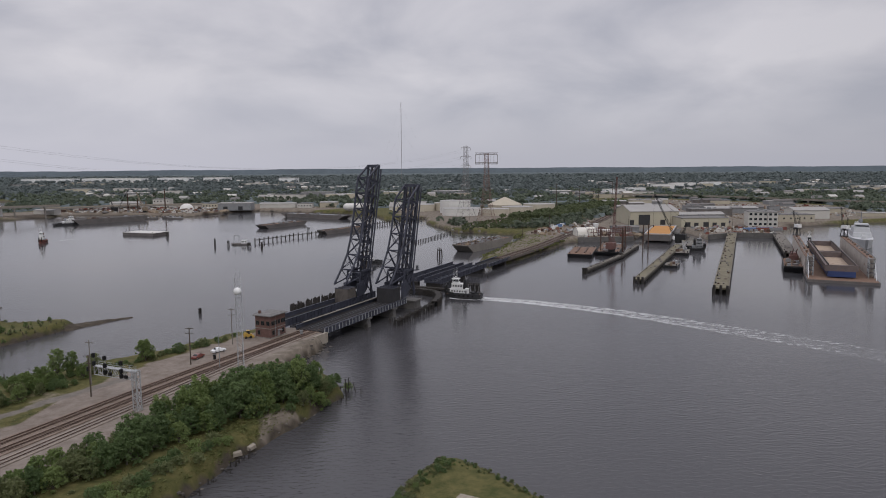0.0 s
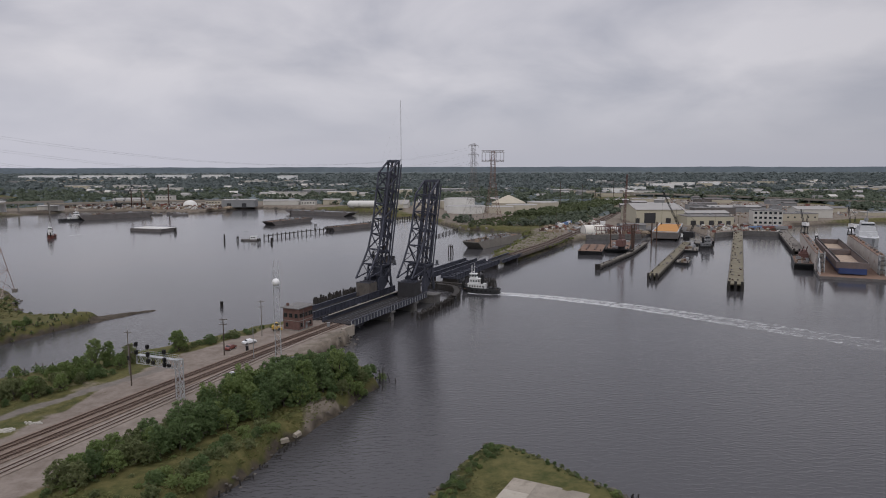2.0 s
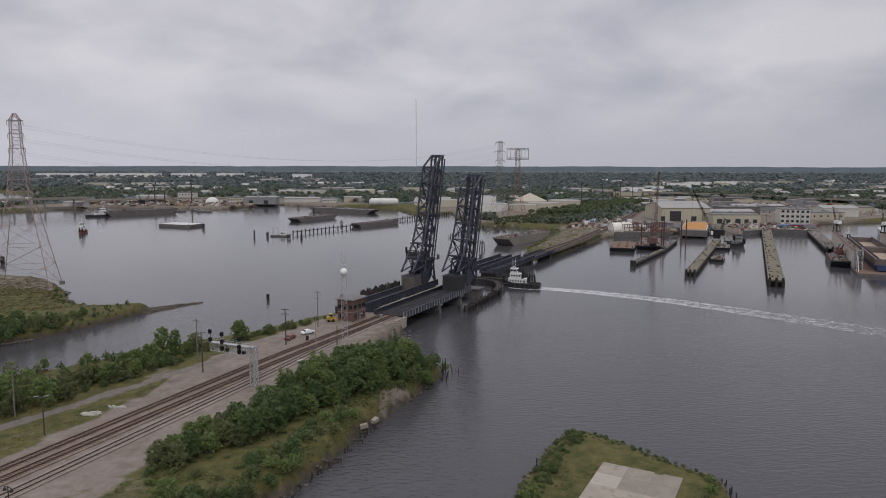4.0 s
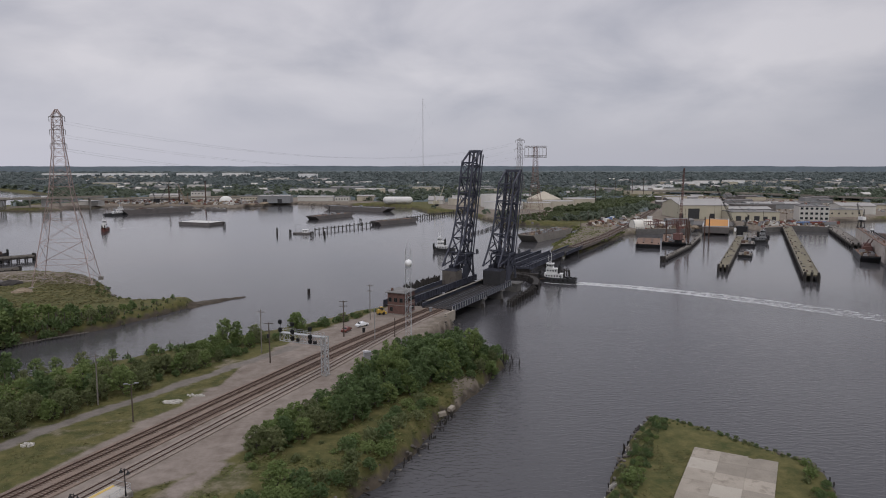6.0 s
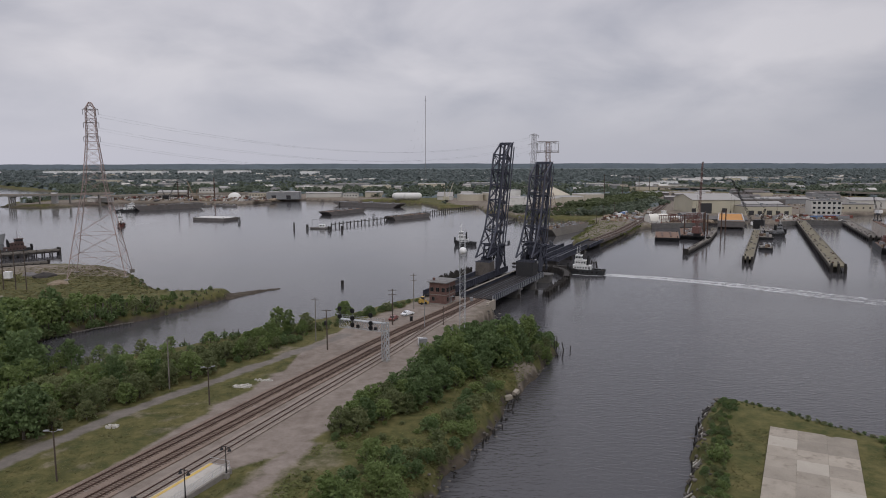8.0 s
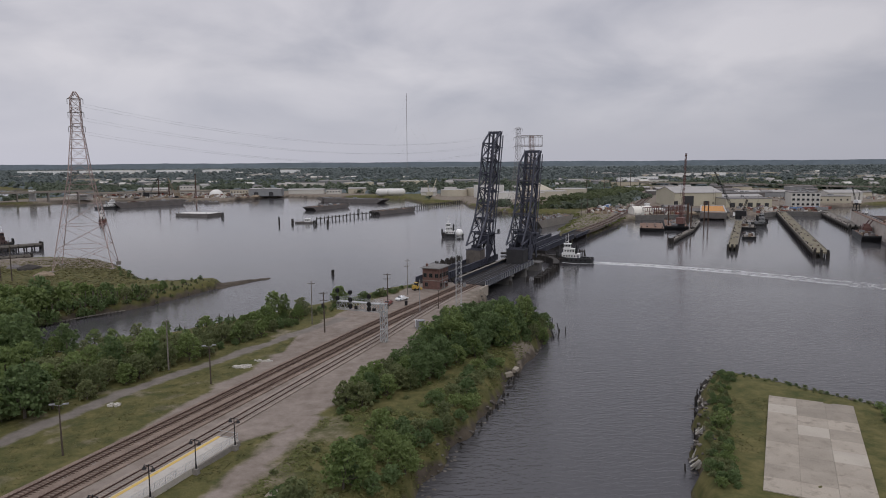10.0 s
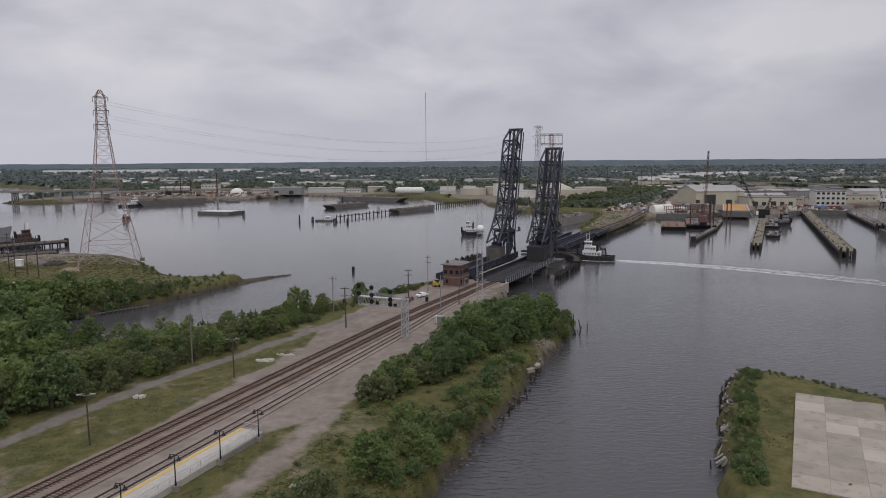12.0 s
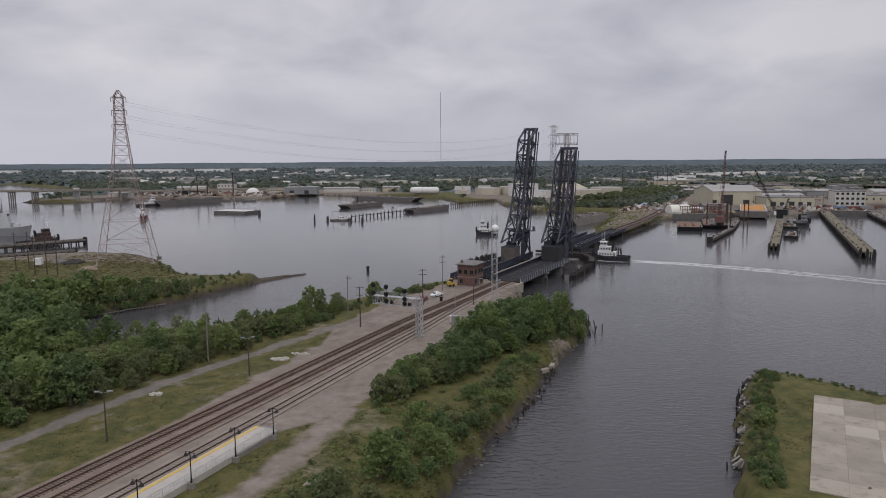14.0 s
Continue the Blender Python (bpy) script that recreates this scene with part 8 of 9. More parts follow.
mst = thing("guyed_mast", "very tall thin guyed radio mast far inland", "radio mast", -171, 2060, 3.5, 0)
for k in range(9):
    b = Build(); b.rod((0, 0, k * 27), (0, 0, (k + 1) * 27), 0.6, n=6)
    part("mast_section", b, GALV, mst)
for k in range(3):
    for h in (90, 160, 235):
        a = k * math.tau / 3 + 0.4
        b = Build(); b.beam((0, 0, h), (110 * math.cos(a), 110 * math.sin(a), 0), 0.05)
        part("guy_wire", b, GREY_P, mst)
for x, y, h in ((133, 905, 34), (180, 1010, 28), (223, 1090, 28), (265, 1190, 30), (205, 1040, 22), (70, 585, 13), (92, 645, 13), (60, 560, 11)):
    stand(utility_pole(h, ((h - 1.2, 4.0), (h - 4.0, 3.2)) if h > 15 else ((h - 0.8, 2.4),), "tall dark steel transmission pole inland" if h > 15 else "wooden pole beside the far railway", h * 0.016 + 0.05), x, y, 3.4, rnd.uniform(-20, 20))
for x, y in ((-246, 271), (-243, 275), (-231, 261), (-226, 261), (-221.6, 261)):
    stand(utility_pole(16.5, ((15.6, 2.2),), "tall dark pole on the grassy spit", 0.24), x, y, 3.0, 30)

# ---- spit clutter ----


def scrap_heap(x, y, z, r, h, label, material, seed, count=18):
    rr = random.Random(seed)
    t = thing("scrap_heap", label, "heap", x, y, z, rr.uniform(0, 180), "scrap and spoil heaps")
    bm = bmesh.new()
    bmesh.ops.create_icosphere(bm, subdivisions=2, radius=1)
    for v in bm.verts:
        v.co = Vector((v.co.x * r * rr.uniform(0.8, 1.15), v.co.y * r * 0.8 * rr.uniform(0.8, 1.15), max(-0.2, v.co.z) * h * rr.uniform(0.7, 1.1)))
    me = bpy.data.meshes.new("mound"); bm.to_mesh(me); bm.free(); me.materials.append(material)
    ob = new("mound", me); ob.parent = t
    pieces = [Build(), Build(), Build()]
    for k in range(count):
        a, d = rr.uniform(0, math.tau), rr.uniform(0, r * 0.9)
        px, py_, pz = d * math.cos(a), d * math.sin(a) * 0.8, h * max(0.05, 1 - d / r) * 0.8
        L = rr.uniform(0.6, 1.8) * r * 0.3
        piece = pieces[k % 3]
        piece.beam((px - L / 2, py_, pz), (px + L / 2, py_ + rr.uniform(-L, L) * 0.4, pz + rr.uniform(-0.2, 0.5) * h * 0.4), rr.uniform(0.06, 0.14) * r * 0.5)
    for k, piece in enumerate(pieces):
        tagged(part("scrap", piece, (RUST, GREY_P, rr.choice((DUN, WOOD_G, REDPAINT)))[k], t), kind="stuff")


scrap_heap(-234, 292, 3.1, 5, 2.2, "heap of dark scrap and timber on the spit", TIMBER, 3)
scrap_heap(-217, 275, 3.1, 4.5, 1.8, "heap of brown brush and timber on the spit", DUN, 4)
scrap_heap(-243, 296, 3.1, 4, 1.6, "low heap of grey debris on the spit", HULL_G, 5)
cabinet(-243.0, 281.5, 3.0, 2.6, "white equipment box on the grassy spit", WHITE, 10)
b = Build(); b.box(0, 0, 0, 7, 3, 0.25)
solo("foundation_slab", b, CONC_L, "pale concrete slab lying in the grass", "slab", m=pose(-224, 244, 3.3, 0, 0, 40))

# ---- buildings ----


def building(x, y, rz, L, W, h, label, wall_m, roof_m, gable=0.0, z=3.5, cols=0, rows=0, door=None, group="", front_only=True, fw=1.6, fh=1.5):
    """A block with its own roof; L along its front, which faces its -y side."""
    t = thing("building", label, "building", x, y, z, rz, group)
    b = Build(); b.box(0, 0, -0.5, L, W, h + 0.5)
    if gable:
        b.add([(-L / 2, -W / 2, h), (-L / 2, W / 2, h), (-L / 2, 0, h + gable), (L / 2, -W / 2, h), (L / 2, W / 2, h), (L / 2, 0, h + gable)], [(0, 1, 2), (5, 4, 3)])
    part("wall", b, wall_m, t)
    b = Build()
    if gable:
        o = 0.6
        th = 0.35
        for s in (-1, 1):
            ex, ez = s * (W / 2 + o), h - gable * o / (W / 2)
            vs = [(-L / 2 - o, 0, h + gable), (L / 2 + o, 0, h + gable), (L / 2 + o, ex, ez), (-L / 2 - o, ex, ez)]
            b.add(vs + [(a, c, e + th) for a, c, e in vs], [(0, 1, 2, 3), (7, 6, 5, 4), (0, 4, 5, 1), (1, 5, 6, 2), (2, 6, 7, 3), (3, 7, 4, 0)])
    else:
        b.box(0, 0, h, L + 0.4, W + 0.4, 0.5); b.box(0, 0, h + 0.5, L - 0.6, W - 0.6, 0.08)
    rf = part("roof", b, roof_m, t)
    if not gable and L > 12:
        for k in range(3):
            bb = Build(); bb.box(rnd.uniform(-L * 0.35, L * 0.35), rnd.uniform(-W * 0.3, W * 0.3), h + 0.55, rnd.uniform(1.5, 4), rnd.uniform(1.5, 3), rnd.uniform(0.8, 1.8))
            part("roof_unit", bb, GREY_P, rf)
    for i in range(cols):
        for j in range(rows):
            px, pz = (i + 0.5) * L / cols - L / 2, (j + 0.42) * h / rows
            bb = Build(); bb.box(px, -W / 2 - 0.03, pz, fw, 0.12, fh)
            w = part("window", bb, GLASS, t)
            bb = Build(); bb.box(px, -W / 2 - 0.12, pz - 0.15, fw + 0.3, 0.25, 0.15)
            part("sill", bb, CONC, w)
    if door:
        for px, dw, dh in door:
            bb = Build(); bb.box(px, -W / 2 - 0.04, 0, dw, 0.14, dh)
            part("door", bb, mat("dark shed doorway", (0.035, 0.035, 0.038), 0.7), t)
    return t


PALE_ROOF = mat("pale metal roof", (0.31, 0.30, 0.285), 0.6, 0.1, 0.1, 0.08, 1.5, 0.05, (0.30, 0.28, 0.26, 0.58))
TANW = mat("tan painted wall", (0.42, 0.38, 0.30), 0.8, 0, 0.1, 0.15, 2, 0.05, (0.34, 0.30, 0.23, 0.6))
WHITEW = mat("white rendered wall", (0.50, 0.485, 0.45), 0.8, 0, 0.08, 0.15, 2, 0.05, (0.50, 0.48, 0.43, 0.62))
building(195, 700, 3, 47, 52, 13.0, "large cream metal shipyard shed with a dark doorway", CREAM, PALE_ROOF, 5.0, 3.5, 0, 0, ((-10, 11, 10), (8, 5, 5), (-22, 4, 5)))
building(236, 664, 2, 44, 26, 8.0, "long low cream workshop with a row of dark doors", CREAM, ROOF, 0, 3.5, 0, 0, ((-16, 5, 4.5), (-8, 4, 4), (1, 5, 4.5), (9, 4, 4), (17, 4, 4)))
building(291, 660, -14, 25, 26, 13.5, "white three-storey office block with square windows", WHITEW, ROOF, 0, 3.5, 6, 3, None, "", True, 2.3, 1.9)
building(342, 712, 0, 40, 20, 7, "low tan yard building behind the office block", TANW, ROOF, 0, 3.5, 6, 1)
building(378, 752, -3, 36, 26, 9, "white metal shed near the far trees", WHITEW, PALE_ROOF, 2.5, 3.5)
building(255, 730, 4, 50, 20, 6.5, "low grey workshop behind the yard", GREY_P, PALE_ROOF, 2, 3.5)
building(292, 800, 2, 46, 18, 7, "dark canopy building behind the yard", HULL_G, ROOF, 0, 3.5)
building(330, 842, 0, 60, 24, 6, "long low grey store shed", GREY_P, PALE_ROOF, 1.5, 3.5)
building(230, 800, 5, 34, 16, 5, "small cream store shed", CREAM, PALE_ROOF, 1.5, 3.5)
building(132, 590, 15, 9, 6, 3, "white site cabin beside the quay", WHITE, WHITE, 0, 3.6)
building(128, 610, 10, 3.4, 3, 6.5, "tall white tank cabin beside a hut", WHITE, WHITE, 0, 3.6)
building(152, 606, 3, 22, 12, 4.5, "grey boat shed near the slip", GREY_P, ROOF, 1.2, 3.4)


def quonset():
    t = thing("arched_hut", "white arched fabric hut beside the railway", "hut", 113, 577, 3.6, 102)
    b = Build()
    n = 14
    W, L, H = 11.5, 17, 6.8
    prof = [(W / 2 * math.cos(math.pi * i / n), H * math.sin(math.pi * i / n) ** 0.8) for i in range(n + 1)]
    vs = [(px, y, pz) for y in (-L / 2, L / 2) for px, pz in prof]
    b.add(vs, [(i, i + 1, n + 2 + i, n + 1 + i) for i in range(n)] + [tuple(range(n + 1)), tuple(range(2 * n + 1, n, -1))])
    part("cover", b, mat("white hut fabric", (0.66, 0.64, 0.58), 0.8, 0, 0.05, 0.3, 2, 0.05), t)
    for y in (-L / 2 - 0.1, 0, L / 2 + 0.1):
        b = Build()
        for a, c in zip(prof, prof[1:]):
            b.beam((a[0] * 1.01, y, a[1] * 1.01), (c[0] * 1.01, y, c[1] * 1.01), 0.25)
        part("rib", b, GREY_P, t)
    b = Build(); b.box(0, -L / 2 - 0.15, 0, 5, 0.15, 4.5)
    part("door", b, CREAM, t)


quonset()


def slip_barge():
    t = thing("slipway_barge", "orange-decked barge standing on the slipway", "barge", 165.5, 553, 0, 90 - 20)
    b = Build(); b.box(42, 0, 1.5, 84, 20, 4.8)
    part("hull", b, HULL_G, t)
    b = Build(); b.box(42, 0, 6.3, 83, 18.4, 0.12)
    part("deck", b, ORANGE, t, "orange rusty deck")
    for s in (-1, 1):
        b = Build(); b.box(42, s * 9.6, 6.3, 84, 0.8, 0.9)
        part("coaming", b, PALE_RAIL, t)
        b = Build(); b.box(1.0 if s < 0 else 83, 0, 6.3, 0.8, 19, 0.9)
        part("end_coaming", b, PALE_RAIL, t)
    for i in range(7):
        for s in (-1, 1):
            b = Build(); b.rod((2 + i * 13, s * 8, -2.5), (2 + i * 13, s * 8, 1.6), 0.6, n=8)
            part("support", b, TIMBER, t)


slip_barge()
b = Build(); b.box(0, 0, 0, 40, 34, 1.0)
solo("slipway_apron", b, CONC_D, "dark concrete slipway apron at the water", "slipway", kind="structure", m=pose(186, 618, 2.9, 0, 0, 70))
# quay walls
for (ax, ay), (bx, by) in (((104, 557.5), (150, 565.5)), ((214, 576), (242, 594.5)), ((242, 594.5), (272, 584.5)), ((272, 584.5), (291, 638))):
    b = Build(); b.beam((ax, ay, 1.4), (bx, by, 1.4), 1.6, 5.2)
    solo("quay_wall", b, CONC_D, "dark stained concrete quay wall", "quay wall", kind="structure")

# overpass and far viaducts


def viaduct(path, z, w, label, gap, pier_w=1.6):
    t = thing("viaduct", label, "road bridge", path[0][0], path[0][1], 0)
    o = Vector(path[0])
    for a, c in zip(path, path[1:]):
        a, c = Vector(a) - o, Vector(c) - o
        d = c - a
        b = Build(); b.beam((a.x, a.y, z - 0.8), (c.x, c.y, z - 0.8), w, 1.6)
        part("deck", b, CONC, t)
        for s in (-1, 1):
            off = Vector((d.y, -d.x)).normalized() * s * (w / 2 - 0.2)
            b = Build(); b.beam((a.x + off.x, a.y + off.y, z + 0.45), (c.x + off.x, c.y + off.y, z + 0.45), 0.35, 0.9)
            part("parapet", b, CONC_L, t)
        k = max(1, int(d.length / gap))
        rz = math.atan2(d.y, d.x)
        for i in range(k):
            p = a + d * (i + 0.5) / k
            b = Build(); b.box(p.x, p.y, z - 3.0, 2.0, w, 1.5, rz)
            part("pier_cap", b, CONC, t)
            for s in (-1, -0.33, 0.33, 1):
                off = Vector((d.y, -d.x)).normalized() * s * w * 0.42
                b = Build(); b.box(p.x + off.x, p.y + off.y, -3, pier_w, pier_w, z, rz)
                part("column", b, CONC, t)


viaduct([(225, 1250), (330, 1225), (430, 1130), (560, 960), (760, 820)], 9, 12, "grey road overpass crossing the inland railway", 28)
viaduct([(-500, 866), (-578, 806), (-640, 811), (-760, 832), (-900, 868)], 15, 12, "concrete road bridge on tall piers over the river arm", 27, 1.1)
viaduct([(-545, 900), (-470, 965), (-330, 1010)], 9, 10, "grey road viaduct behind the far bank", 24)
building(-556, 832, 10, 6, 6, 14, "white bridge tender tower on the far bank", WHITE, ROOF, 0, 3)

# ---- tank farm ----


def tank(x, y, r, h, label, material, cone=0.0, z=3.6):
    t = thing("storage_tank", label, "storage tank", x, y, z, rnd.uniform(0, 90), "storage tanks")
    b = Build(); b.rod((0, 0, -0.5), (0, 0, h), r, r, 40)
    part("shell", b, material, t)
    b = Build(); b.rod((0, 0, h), (0, 0, h + max(0.8, cone)), r * 1.005, r * 0.05, 40)
    part("roof", b, PALE_ROOF if cone < 3 else material, t)
    for z_ in (h * 0.33, h * 0.66, h - 0.2):
        b = Build(); b.rod((0, 0, z_), (0, 0, z_ + 0.18), r + 0.12, n=40)
        part("girth_ring", b, material, t)
    b = Build()
    for k in range(16):
        a = 0.3 + k * 0.09
        b.box((r + 0.6) * math.cos(a), (r + 0.6) * math.sin(a), h * k / 16, 1.1, 1.1, 0.15, a)
    part("stair", b, GREY_P, t)


tank(10, 822, 23, 8.2, "wide white fuel storage tank with rusty streaks", TANKW)
tank(2, 866, 19, 15, "tall white fuel storage tank", TANKW)
tank(50, 820, 16, 7.5, "beige fuel storage tank", TANKC)
tank(78, 850, 19, 8.0, "beige low fuel storage tank", TANKC)
tank(108, 882, 20, 9.5, "wide beige fuel storage tank", TANKC)
tank(66, 905, 22, 7.5, "tan tank with a tall conical roof", TANW, 9.5)
tank(-42, 900, 17, 8.5, "grey fuel storage tank near the bank", TANKC)
tank(-12, 910, 14, 10, "beige fuel storage tank", TANKC)
for k, (x, y) in enumerate(((-132, 903), (-118, 902))):
    t_ = thing("bullet_tank", "white horizontal gas tank on saddles", "gas tank", x, y, 3.5, 5, "gas tanks")
    b = Build(); b.rod((-8, 0, 5.5), (8, 0, 5.5), 4.6, n=20); b.dome(-8, 0, 5.5, 4.6, 16, 6); b.dome(8, 0, 5.5, 4.6, 16, 6)
    part("vessel", b, TANKW, t_)
    for xx in (-5, 5):
        b = Build(); b.box(xx, 0, -0.3, 1.6, 7, 2.5)
        part("saddle", b, CONC, t_)

# ---- far bank works ----
building(-300, 946, 6, 44, 26, 9, "grey flat-roofed warehouse on the far bank", GREY_P, PALE_ROOF, 0, 3.5, 0, 0, ((-12, 6, 5), (8, 6, 5)))
building(-252, 986, 4, 50, 18, 6, "long white store shed on the far bank", WHITEW, PALE_ROOF, 1.2, 3.5)
building(-212, 980, 0, 20, 14, 6, "white store building on the far bank", WHITEW, ROOF, 0, 3.5, 5, 1)
building(-180, 990, -2, 24, 16, 7, "pale store building on the far bank", TANW, PALE_ROOF, 1.2, 3.5)
building(-75, 920, -8, 20, 13, 5, "white gabled shed by the far bank", WHITEW, PALE_ROOF, 5, 3.5)
building(-46, 938, -8, 16, 12, 5, "white gabled store by the far bank", WHITEW, PALE_ROOF, 5, 3.5)
building(-345, 990, 5, 34, 14, 6, "long pale office on the far bank", TANW, ROOF, 0, 3.5, 8, 1)
building(-470, 980, 8, 40, 18, 8, "white works building on the far bank", WHITEW, PALE_ROOF, 2, 3.5)
building(-430, 1010, 3, 24, 16, 12, "pale works block behind the yard", WHITEW, ROOF, 0, 3.5, 5, 2)
building(-520, 872, -10, 30, 12, 5, "low white sheds by the water", WHITEW, PALE_ROOF, 1, 3.5)
t_ = thing("dome_store", "white domed store on the far bank", "dome", -371, 950, 3.4, 0)
b = Build(); b.dome(0, 0, 0, 9.5, 20, 7, 0.9, False)
part("shell", b, TANKW, t_, "", True)
for k in range(22):
    rr = random.Random(100 + k)
    x = rr.uniform(-510, -300); y = rr.uniform(895, 945) if x < -390 else rr.uniform(880, 930)
    scrap_heap(x, y, 3.5, rr.uniform(3, 6.5), rr.uniform(1.4, 3.6), rr.choice(("heap of rusty scrap on the far bank", "heap of tan timber and spoil on the far bank")), rr.choice((DUN, HULL_G, RUST, HULL_G, WOOD_G)), 200 + k, 16)
for k in range(10):
    rr = random.Random(300 + k)
    scrap_heap(rr.uniform(75, 130), rr.uniform(585, 690), 3.5, rr.uniform(3, 6), rr.uniform(1.2, 2.6), "low heap of stored material beside the railway", rr.choice((DUN, GREY_P, HULL_G)), 330 + k, 8)
for k in range(8):
    rr = random.Random(400 + k)
    scrap_heap(rr.uniform(120, 165), rr.uniform(575, 600), 3.5, rr.uniform(3, 6), rr.uniform(1.5, 3), "heap of red and brown yard scrap on the quay", rr.choice((REDPAINT, RUST, DUN)), 430 + k, 14)
barge_crane(-446, 902, 3.5, 30, 30, 14, "small dark crawler crane on the far bank", BLACK)
barge_crane(-405, 896, 3.5, 140, 26, 18, "small tan crawler crane on the far bank", DUN)
for x, y, h in ((-436, 915, 24), (-390, 925, 30), (-418, 905, 18)):
    t_ = thing("chimney_stack", "dark tall stack on the far bank", "chimney", x, y, 3.4, 0, "far stacks")
    b = Build(); b.rod((0, 0, 0), (0, 0, h), 0.9, 0.7, 10)
    part("shaft", b, RUST, t_)
    b = Build(); b.rod((0, 0, h - 0.6), (0, 0, h), 1.0, n=10)
    part("rim", b, BLACK, t_)
barge_crane(-72, 868, 3.5, 60, 24, 14, "cream conveyor crane by the far tanks", CREAM)


def container(x, y, z, rz, paint, label):
    t = thing("container", label, "container", x, y, z, rz, "stored containers")
    b = Build(); b.box(0, 0, 0.15, 12, 2.45, 2.5)
    part("box", b, paint, t)
    for i in range(9):
        bb = Build(); bb.box(-5.2 + i * 1.3, -1.25, 0.3, 0.5, 0.06, 2.2)
        part("corrugation", bb, paint, t)
    for i in (-5.8, 5.8):
        bb = Build(); bb.box(i, 0, 0, 0.3, 2.5, 2.75)
        part("corner_frame", bb, paint, t)


BLUEC = mat("blue tarpaulin", (0.12, 0.20, 0.36), 0.6, 0, 0.15, 0.3, 2, 0.05, (0.30, 0.36, 0.46, 0.6))
for k in range(7):
    container(96 + k * 3.2, 640 + k * 8, 3.5 + (2.7 if k % 3 == 0 else 0) * 0, 66, BLUEC if k % 3 else WHITE, "blue covered container stored beside the railway" if k % 3 else "white container stored beside the railway")
for k in range(6):
    container(262 + k * 5.5, 612 + (k % 2) * 5, 3.55, 8, (BLUEC, GREY_P, HULL_R)[k % 3], ("blue container on the quay", "grey container on the quay", "rusty red container on the quay")[k % 3])
# parked cars of the yard
rr = random.Random(77)
paints = [mat("far car paint %s" % c, v, 0.35, 0, 0.02, 1, 3, 0, None, 0.5) for c, v in (("white", (0.7, 0.7, 0.7)), ("grey", (0.2, 0.2, 0.21)), ("red", (0.25, 0.04, 0.03)), ("dark", (0.03, 0.03, 0.035)), ("blue", (0.05, 0.08, 0.2)))]


def far_car(x, y, rz, paint, label):
    t = thing("car", label, "car", x, y, 3.55, rz, "cars in the yard")
    b = Build(); b.box(0, 0, 0.35, 4.5, 1.8, 0.6); b.box(-0.2, 0, 0.95, 2.5, 1.6, 0.5, 0, 0.82)
    part("body", b, paint, t)
    for wx in (-1.4, 1.4):
        for wy in (-0.8, 0.8):
            bb = Build(); bb.rod((wx, wy - 0.1, 0.33), (wx, wy + 0.1, 0.33), 0.33, n=8)
            part("wheel", bb, RUBBER, t)


for k in range(36):
    i, j = k % 12, k // 12
    if rr.random() < 0.8:
        far_car(222 + i * 5.6 + rr.uniform(-0.5, 0.5), 690 + j * 12 if j < 2 else 752 + (j - 2) * 14, 90 + rr.uniform(-6, 6), paints[rr.randrange(5)], "car parked in rows behind the shipyard")

# ---- roofs among the far woods ----
rr = random.Random(9)
spots_done = []
tries = 0
while len(spots_done) < 190 and tries < 4000:
    tries += 1
    if rr.random() < 0.72:
        cx, cy, rx, ry = rr.choice(TOWNS)
        x, y = cx + rr.uniform(-0.9, 0.9) * rx, cy + rr.uniform(-0.9, 0.9) * ry
    else:
        y = 1000 * (3.0 ** rr.random())
        x = rr.uniform(-0.72, 0.72) * y - 20
    if any(abs(x - a) + abs(y - c) < 34 for a, c in spots_done) or any(inside(c, x, y) for c in CLEAR):
        continue
    if float(shore_distance(FAR, np.array([x]), np.array([y]))[0]) < 25:
        continue
    spots_done.append((x, y))
    in_town = float(town(x, y)) > 0
    big = in_town and rr.random() < 0.55
    L = rr.uniform(24, 64) if big else rr.uniform(11, 18)
    W = L * rr.uniform(0.3, 0.5) if big else rr.uniform(8, 11)
    h = rr.uniform(5.5, 9.5) if big else rr.uniform(4.5, 7.0)
    wm = rr.choice((WHITEW, WHITEW, TANW, GREY_P, CREAM))
    building(x, y, rr.uniform(-20, 20), L, W, h, ("pale flat-roofed commercial building in a far district" if big else "small pale house among far trees"), wm, rr.choice((PALE_ROOF, PALE_ROOF, ROOF, WHITEW)), 0 if big else 2.6, 3.5, group="far buildings")
for x, y, L in ((-1560, 2600, 190), (-1330, 2640, 230), (-1120, 2700, 120), (-960, 2720, 90), (-620, 2500, 60), (-1900, 2560, 140), (560, 1760, 60), (650, 1820, 50), (300, 1340, 40), (360, 1420, 36), (480, 1650, 50)):
    building(x, y, rr.uniform(-4, 6), L, 60 if x < 0 else 24, 16 if x < 0 else 10, "long white warehouse far inland", WHITE, WHITEW, 0, 4, group="far warehouses")

# ---- inland works behind the shipyard ----
rr = random.Random(15)
for k in range(26):
    x, y = rr.uniform(215, 470), rr.uniform(770, 1130)
    if not inside(CLEAR[0], x, y):
        continue
    L = rr.uniform(10, 36)
    building(x, y, rr.uniform(-8, 8), L, rr.uniform(8, 16), rr.uniform(3.5, 7), rr.choice(("low pale store building behind the shipyard", "low grey workshop behind the shipyard")), rr.choice((HULL_G, GREY_P, TANW, GREY_P)), rr.choice((PALE_ROOF, ROOF, HULL_G)), rr.choice((0, 1.4)), 3.5, group="yard sheds")


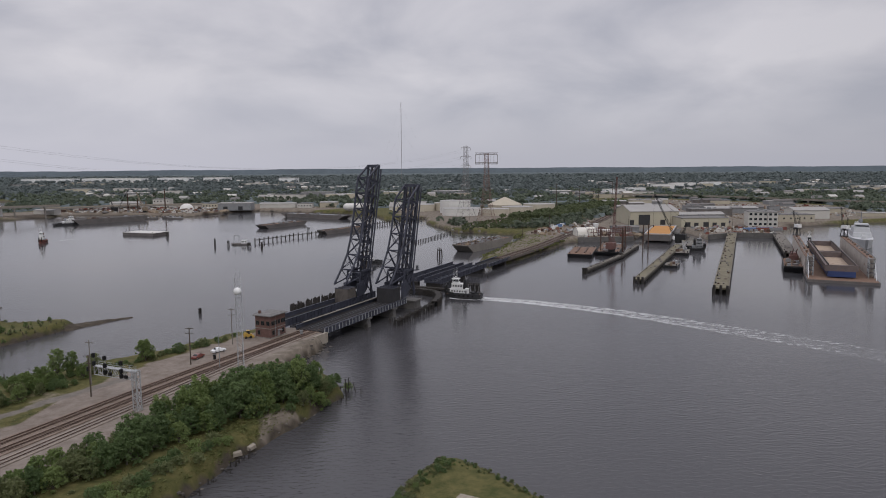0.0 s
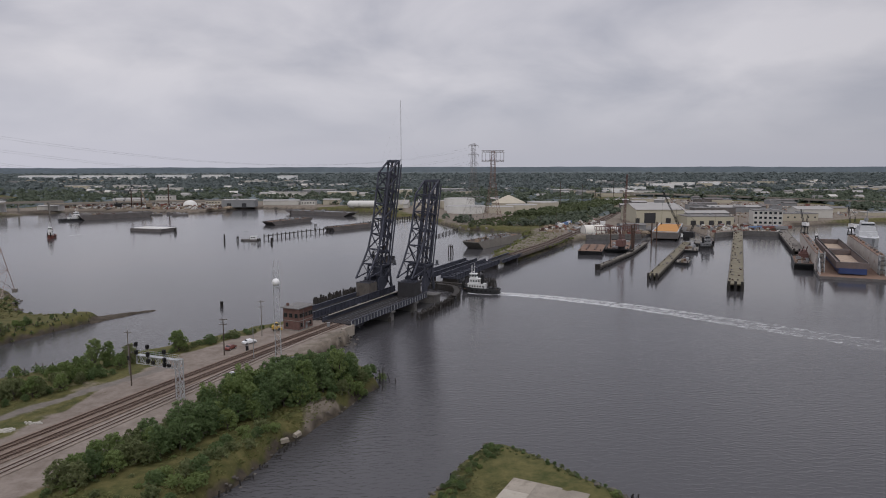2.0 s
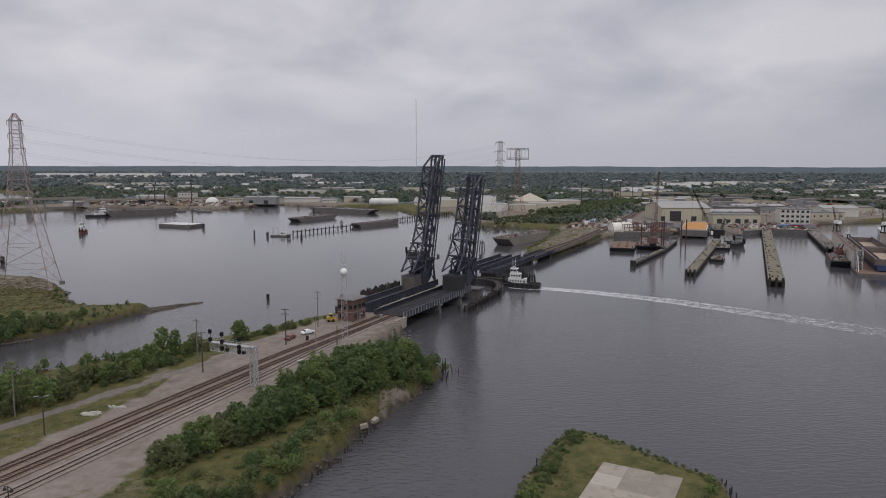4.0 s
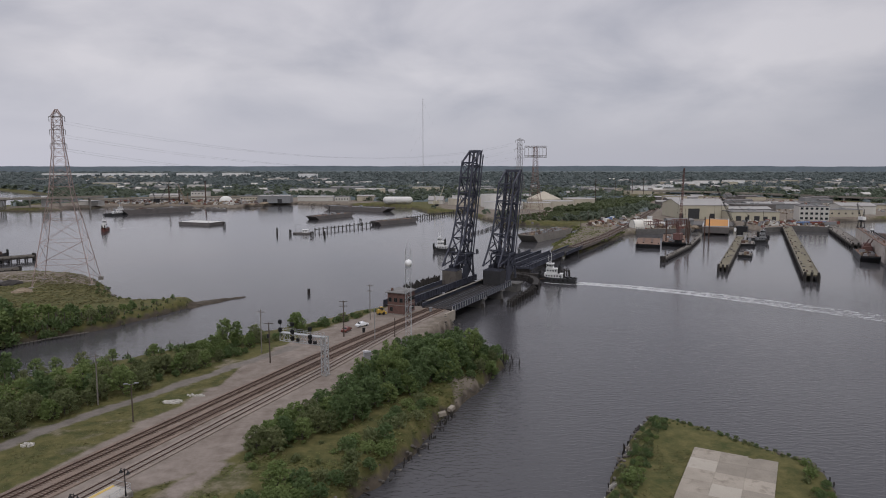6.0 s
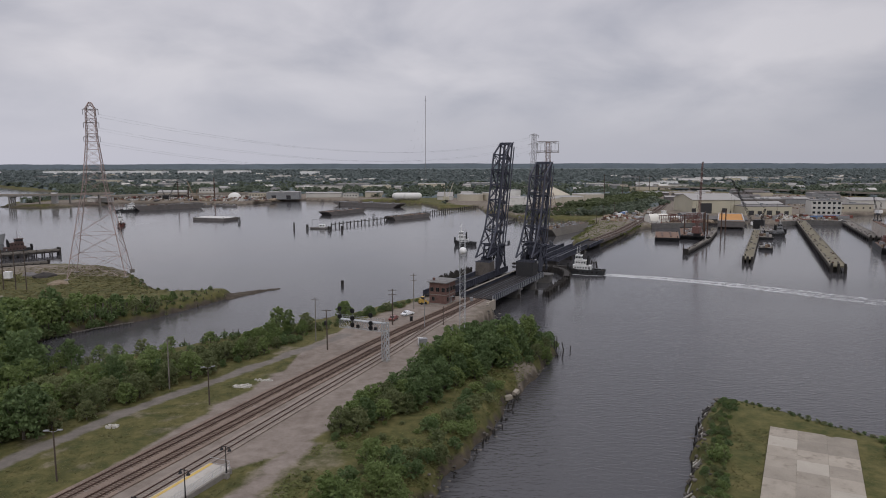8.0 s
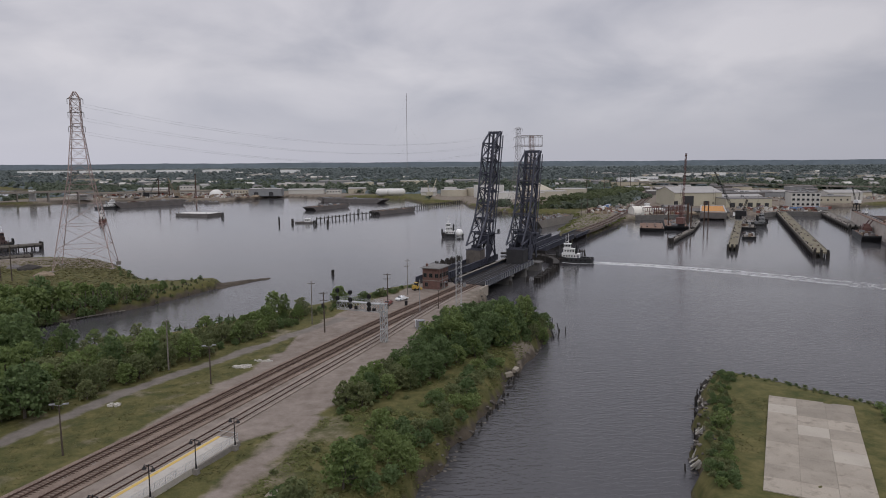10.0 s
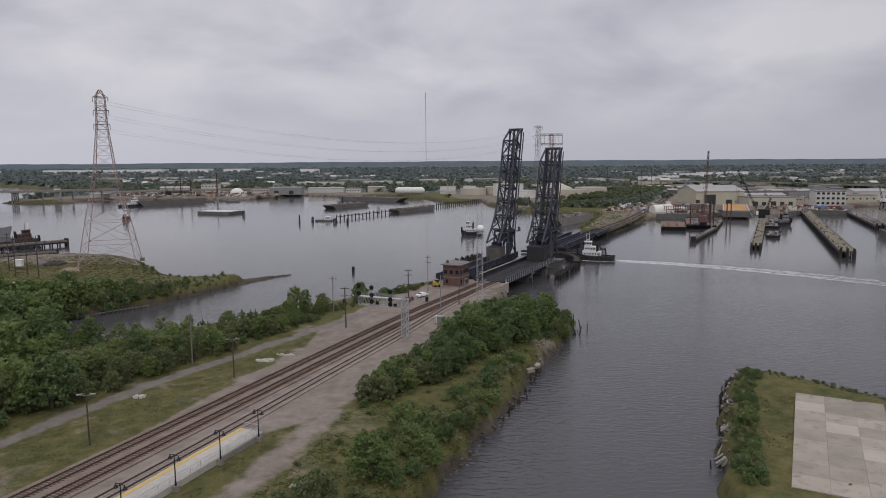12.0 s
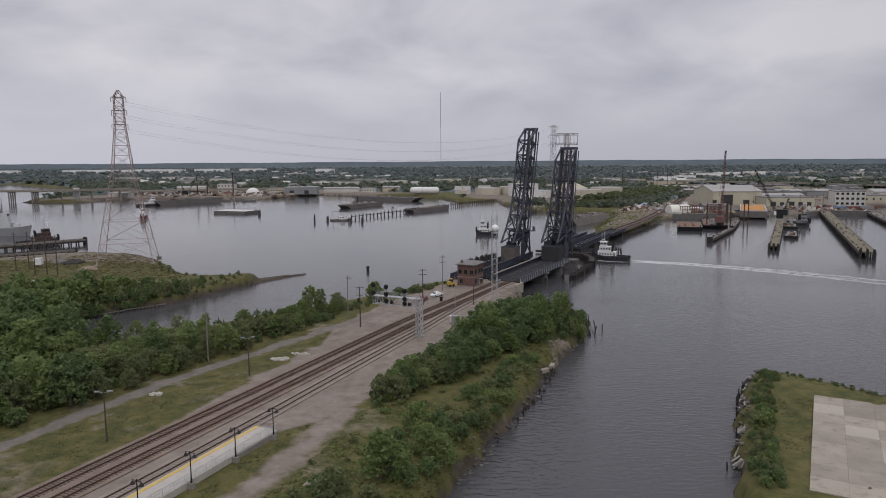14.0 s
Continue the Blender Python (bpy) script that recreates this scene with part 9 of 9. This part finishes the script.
def clutter(polys, count, size, material, label, seed):
    """Stored odds and ends too small and mixed to tell apart."""
    r = random.Random(seed)
    b = Build()
    k = 0
    while k < count:
        poly = r.choice(polys)
        xs, ys = [p[0] for p in poly], [p[1] for p in poly]
        x, y = r.uniform(min(xs), max(xs)), r.uniform(min(ys), max(ys))
        if not inside(poly, x, y):
            continue
        k += 1
        w = size * r.uniform(0.4, 1.6)
        if r.random() < 0.3:
            a = r.uniform(0, math.pi)
            b.beam((x, y, 3.6), (x + math.cos(a) * w * 2.5, y + math.sin(a) * w * 2.5, 3.6 + r.uniform(0.2, 1.2)), 0.3 * size)
        else:
            b.box(x, y, 3.45, w, w * r.uniform(0.4, 1), w * r.uniform(0.3, 0.9), r.uniform(0, 3.1), r.uniform(0.75, 1))
    return solo("yard_clutter", b, material, label, "clutter", kind="stuff")


YARD = [[(106, 561), (150, 568), (160, 600), (130, 650), (108, 600)], [(215, 580), (240, 597), (270, 588), (288, 640), (250, 645), (216, 640)], [(70, 575), (100, 570), (125, 650), (150, 720), (120, 730), (80, 640)]]
BACK = [[(200, 735), (340, 735), (470, 780), (500, 960), (330, 1150), (240, 1050)]]
WEST = [[(-540, 905), (-430, 896), (-340, 872), (-305, 935), (-330, 985), (-520, 985)]]
for m_, col, seed in ((GREY_P, "grey", 1), (RUST, "rusty", 2), (DUN, "tan", 3), (WHITEW, "white", 4), (HULL_R, "red", 5)):
    n_ = 60 if col == "red" else 110
    clutter(YARD, n_, 2.2, m_, "%s stored odds and ends across the shipyard" % col, seed)
    clutter(BACK, n_ * 2, 1.9, m_, "%s stored odds and ends behind the shipyard" % col, seed + 10)
    clutter(WEST, int(n_ * 2.4), 2.6, m_, "%s stored odds and ends on the far bank" % col, seed + 20)
for x, y, h in ((148, 575, 16), (222, 600, 14), (246, 610, 14), (280, 620, 15), (206, 655, 15), (320, 700, 14)):
    stand(yard_light(h, "tall lighting pole in the shipyard"), x, y, 3.4, rr.uniform(0, 90))


def pipe_rack(x, y, rz, label):
    t = thing("steel_frame", label, "frame", x, y, 3.5, rz, "red steel frames")
    for i in range(4):
        for j in (-2, 2):
            b = Build(); b.beam((i * 4 - 6, j, 0), (i * 4 - 6, j, 6), 0.35)
            part("post", b, REDPAINT, t)
        b = Build(); b.beam((i * 4 - 6, -2, 6), (i * 4 - 6, 2, 6), 0.35)
        part("cross_beam", b, REDPAINT, t)
    for j in (-2, 2):
        for z in (3, 6):
            b = Build(); b.beam((-6, j, z), (6, j, z), 0.3)
            part("long_beam", b, REDPAINT, t)


for x, y, rz in ((120, 571, 10), (138, 573, 12), (128, 584, 100), (148, 590, 15)):
    pipe_rack(x, y, rz, "red painted steel frame on the shipyard quay")
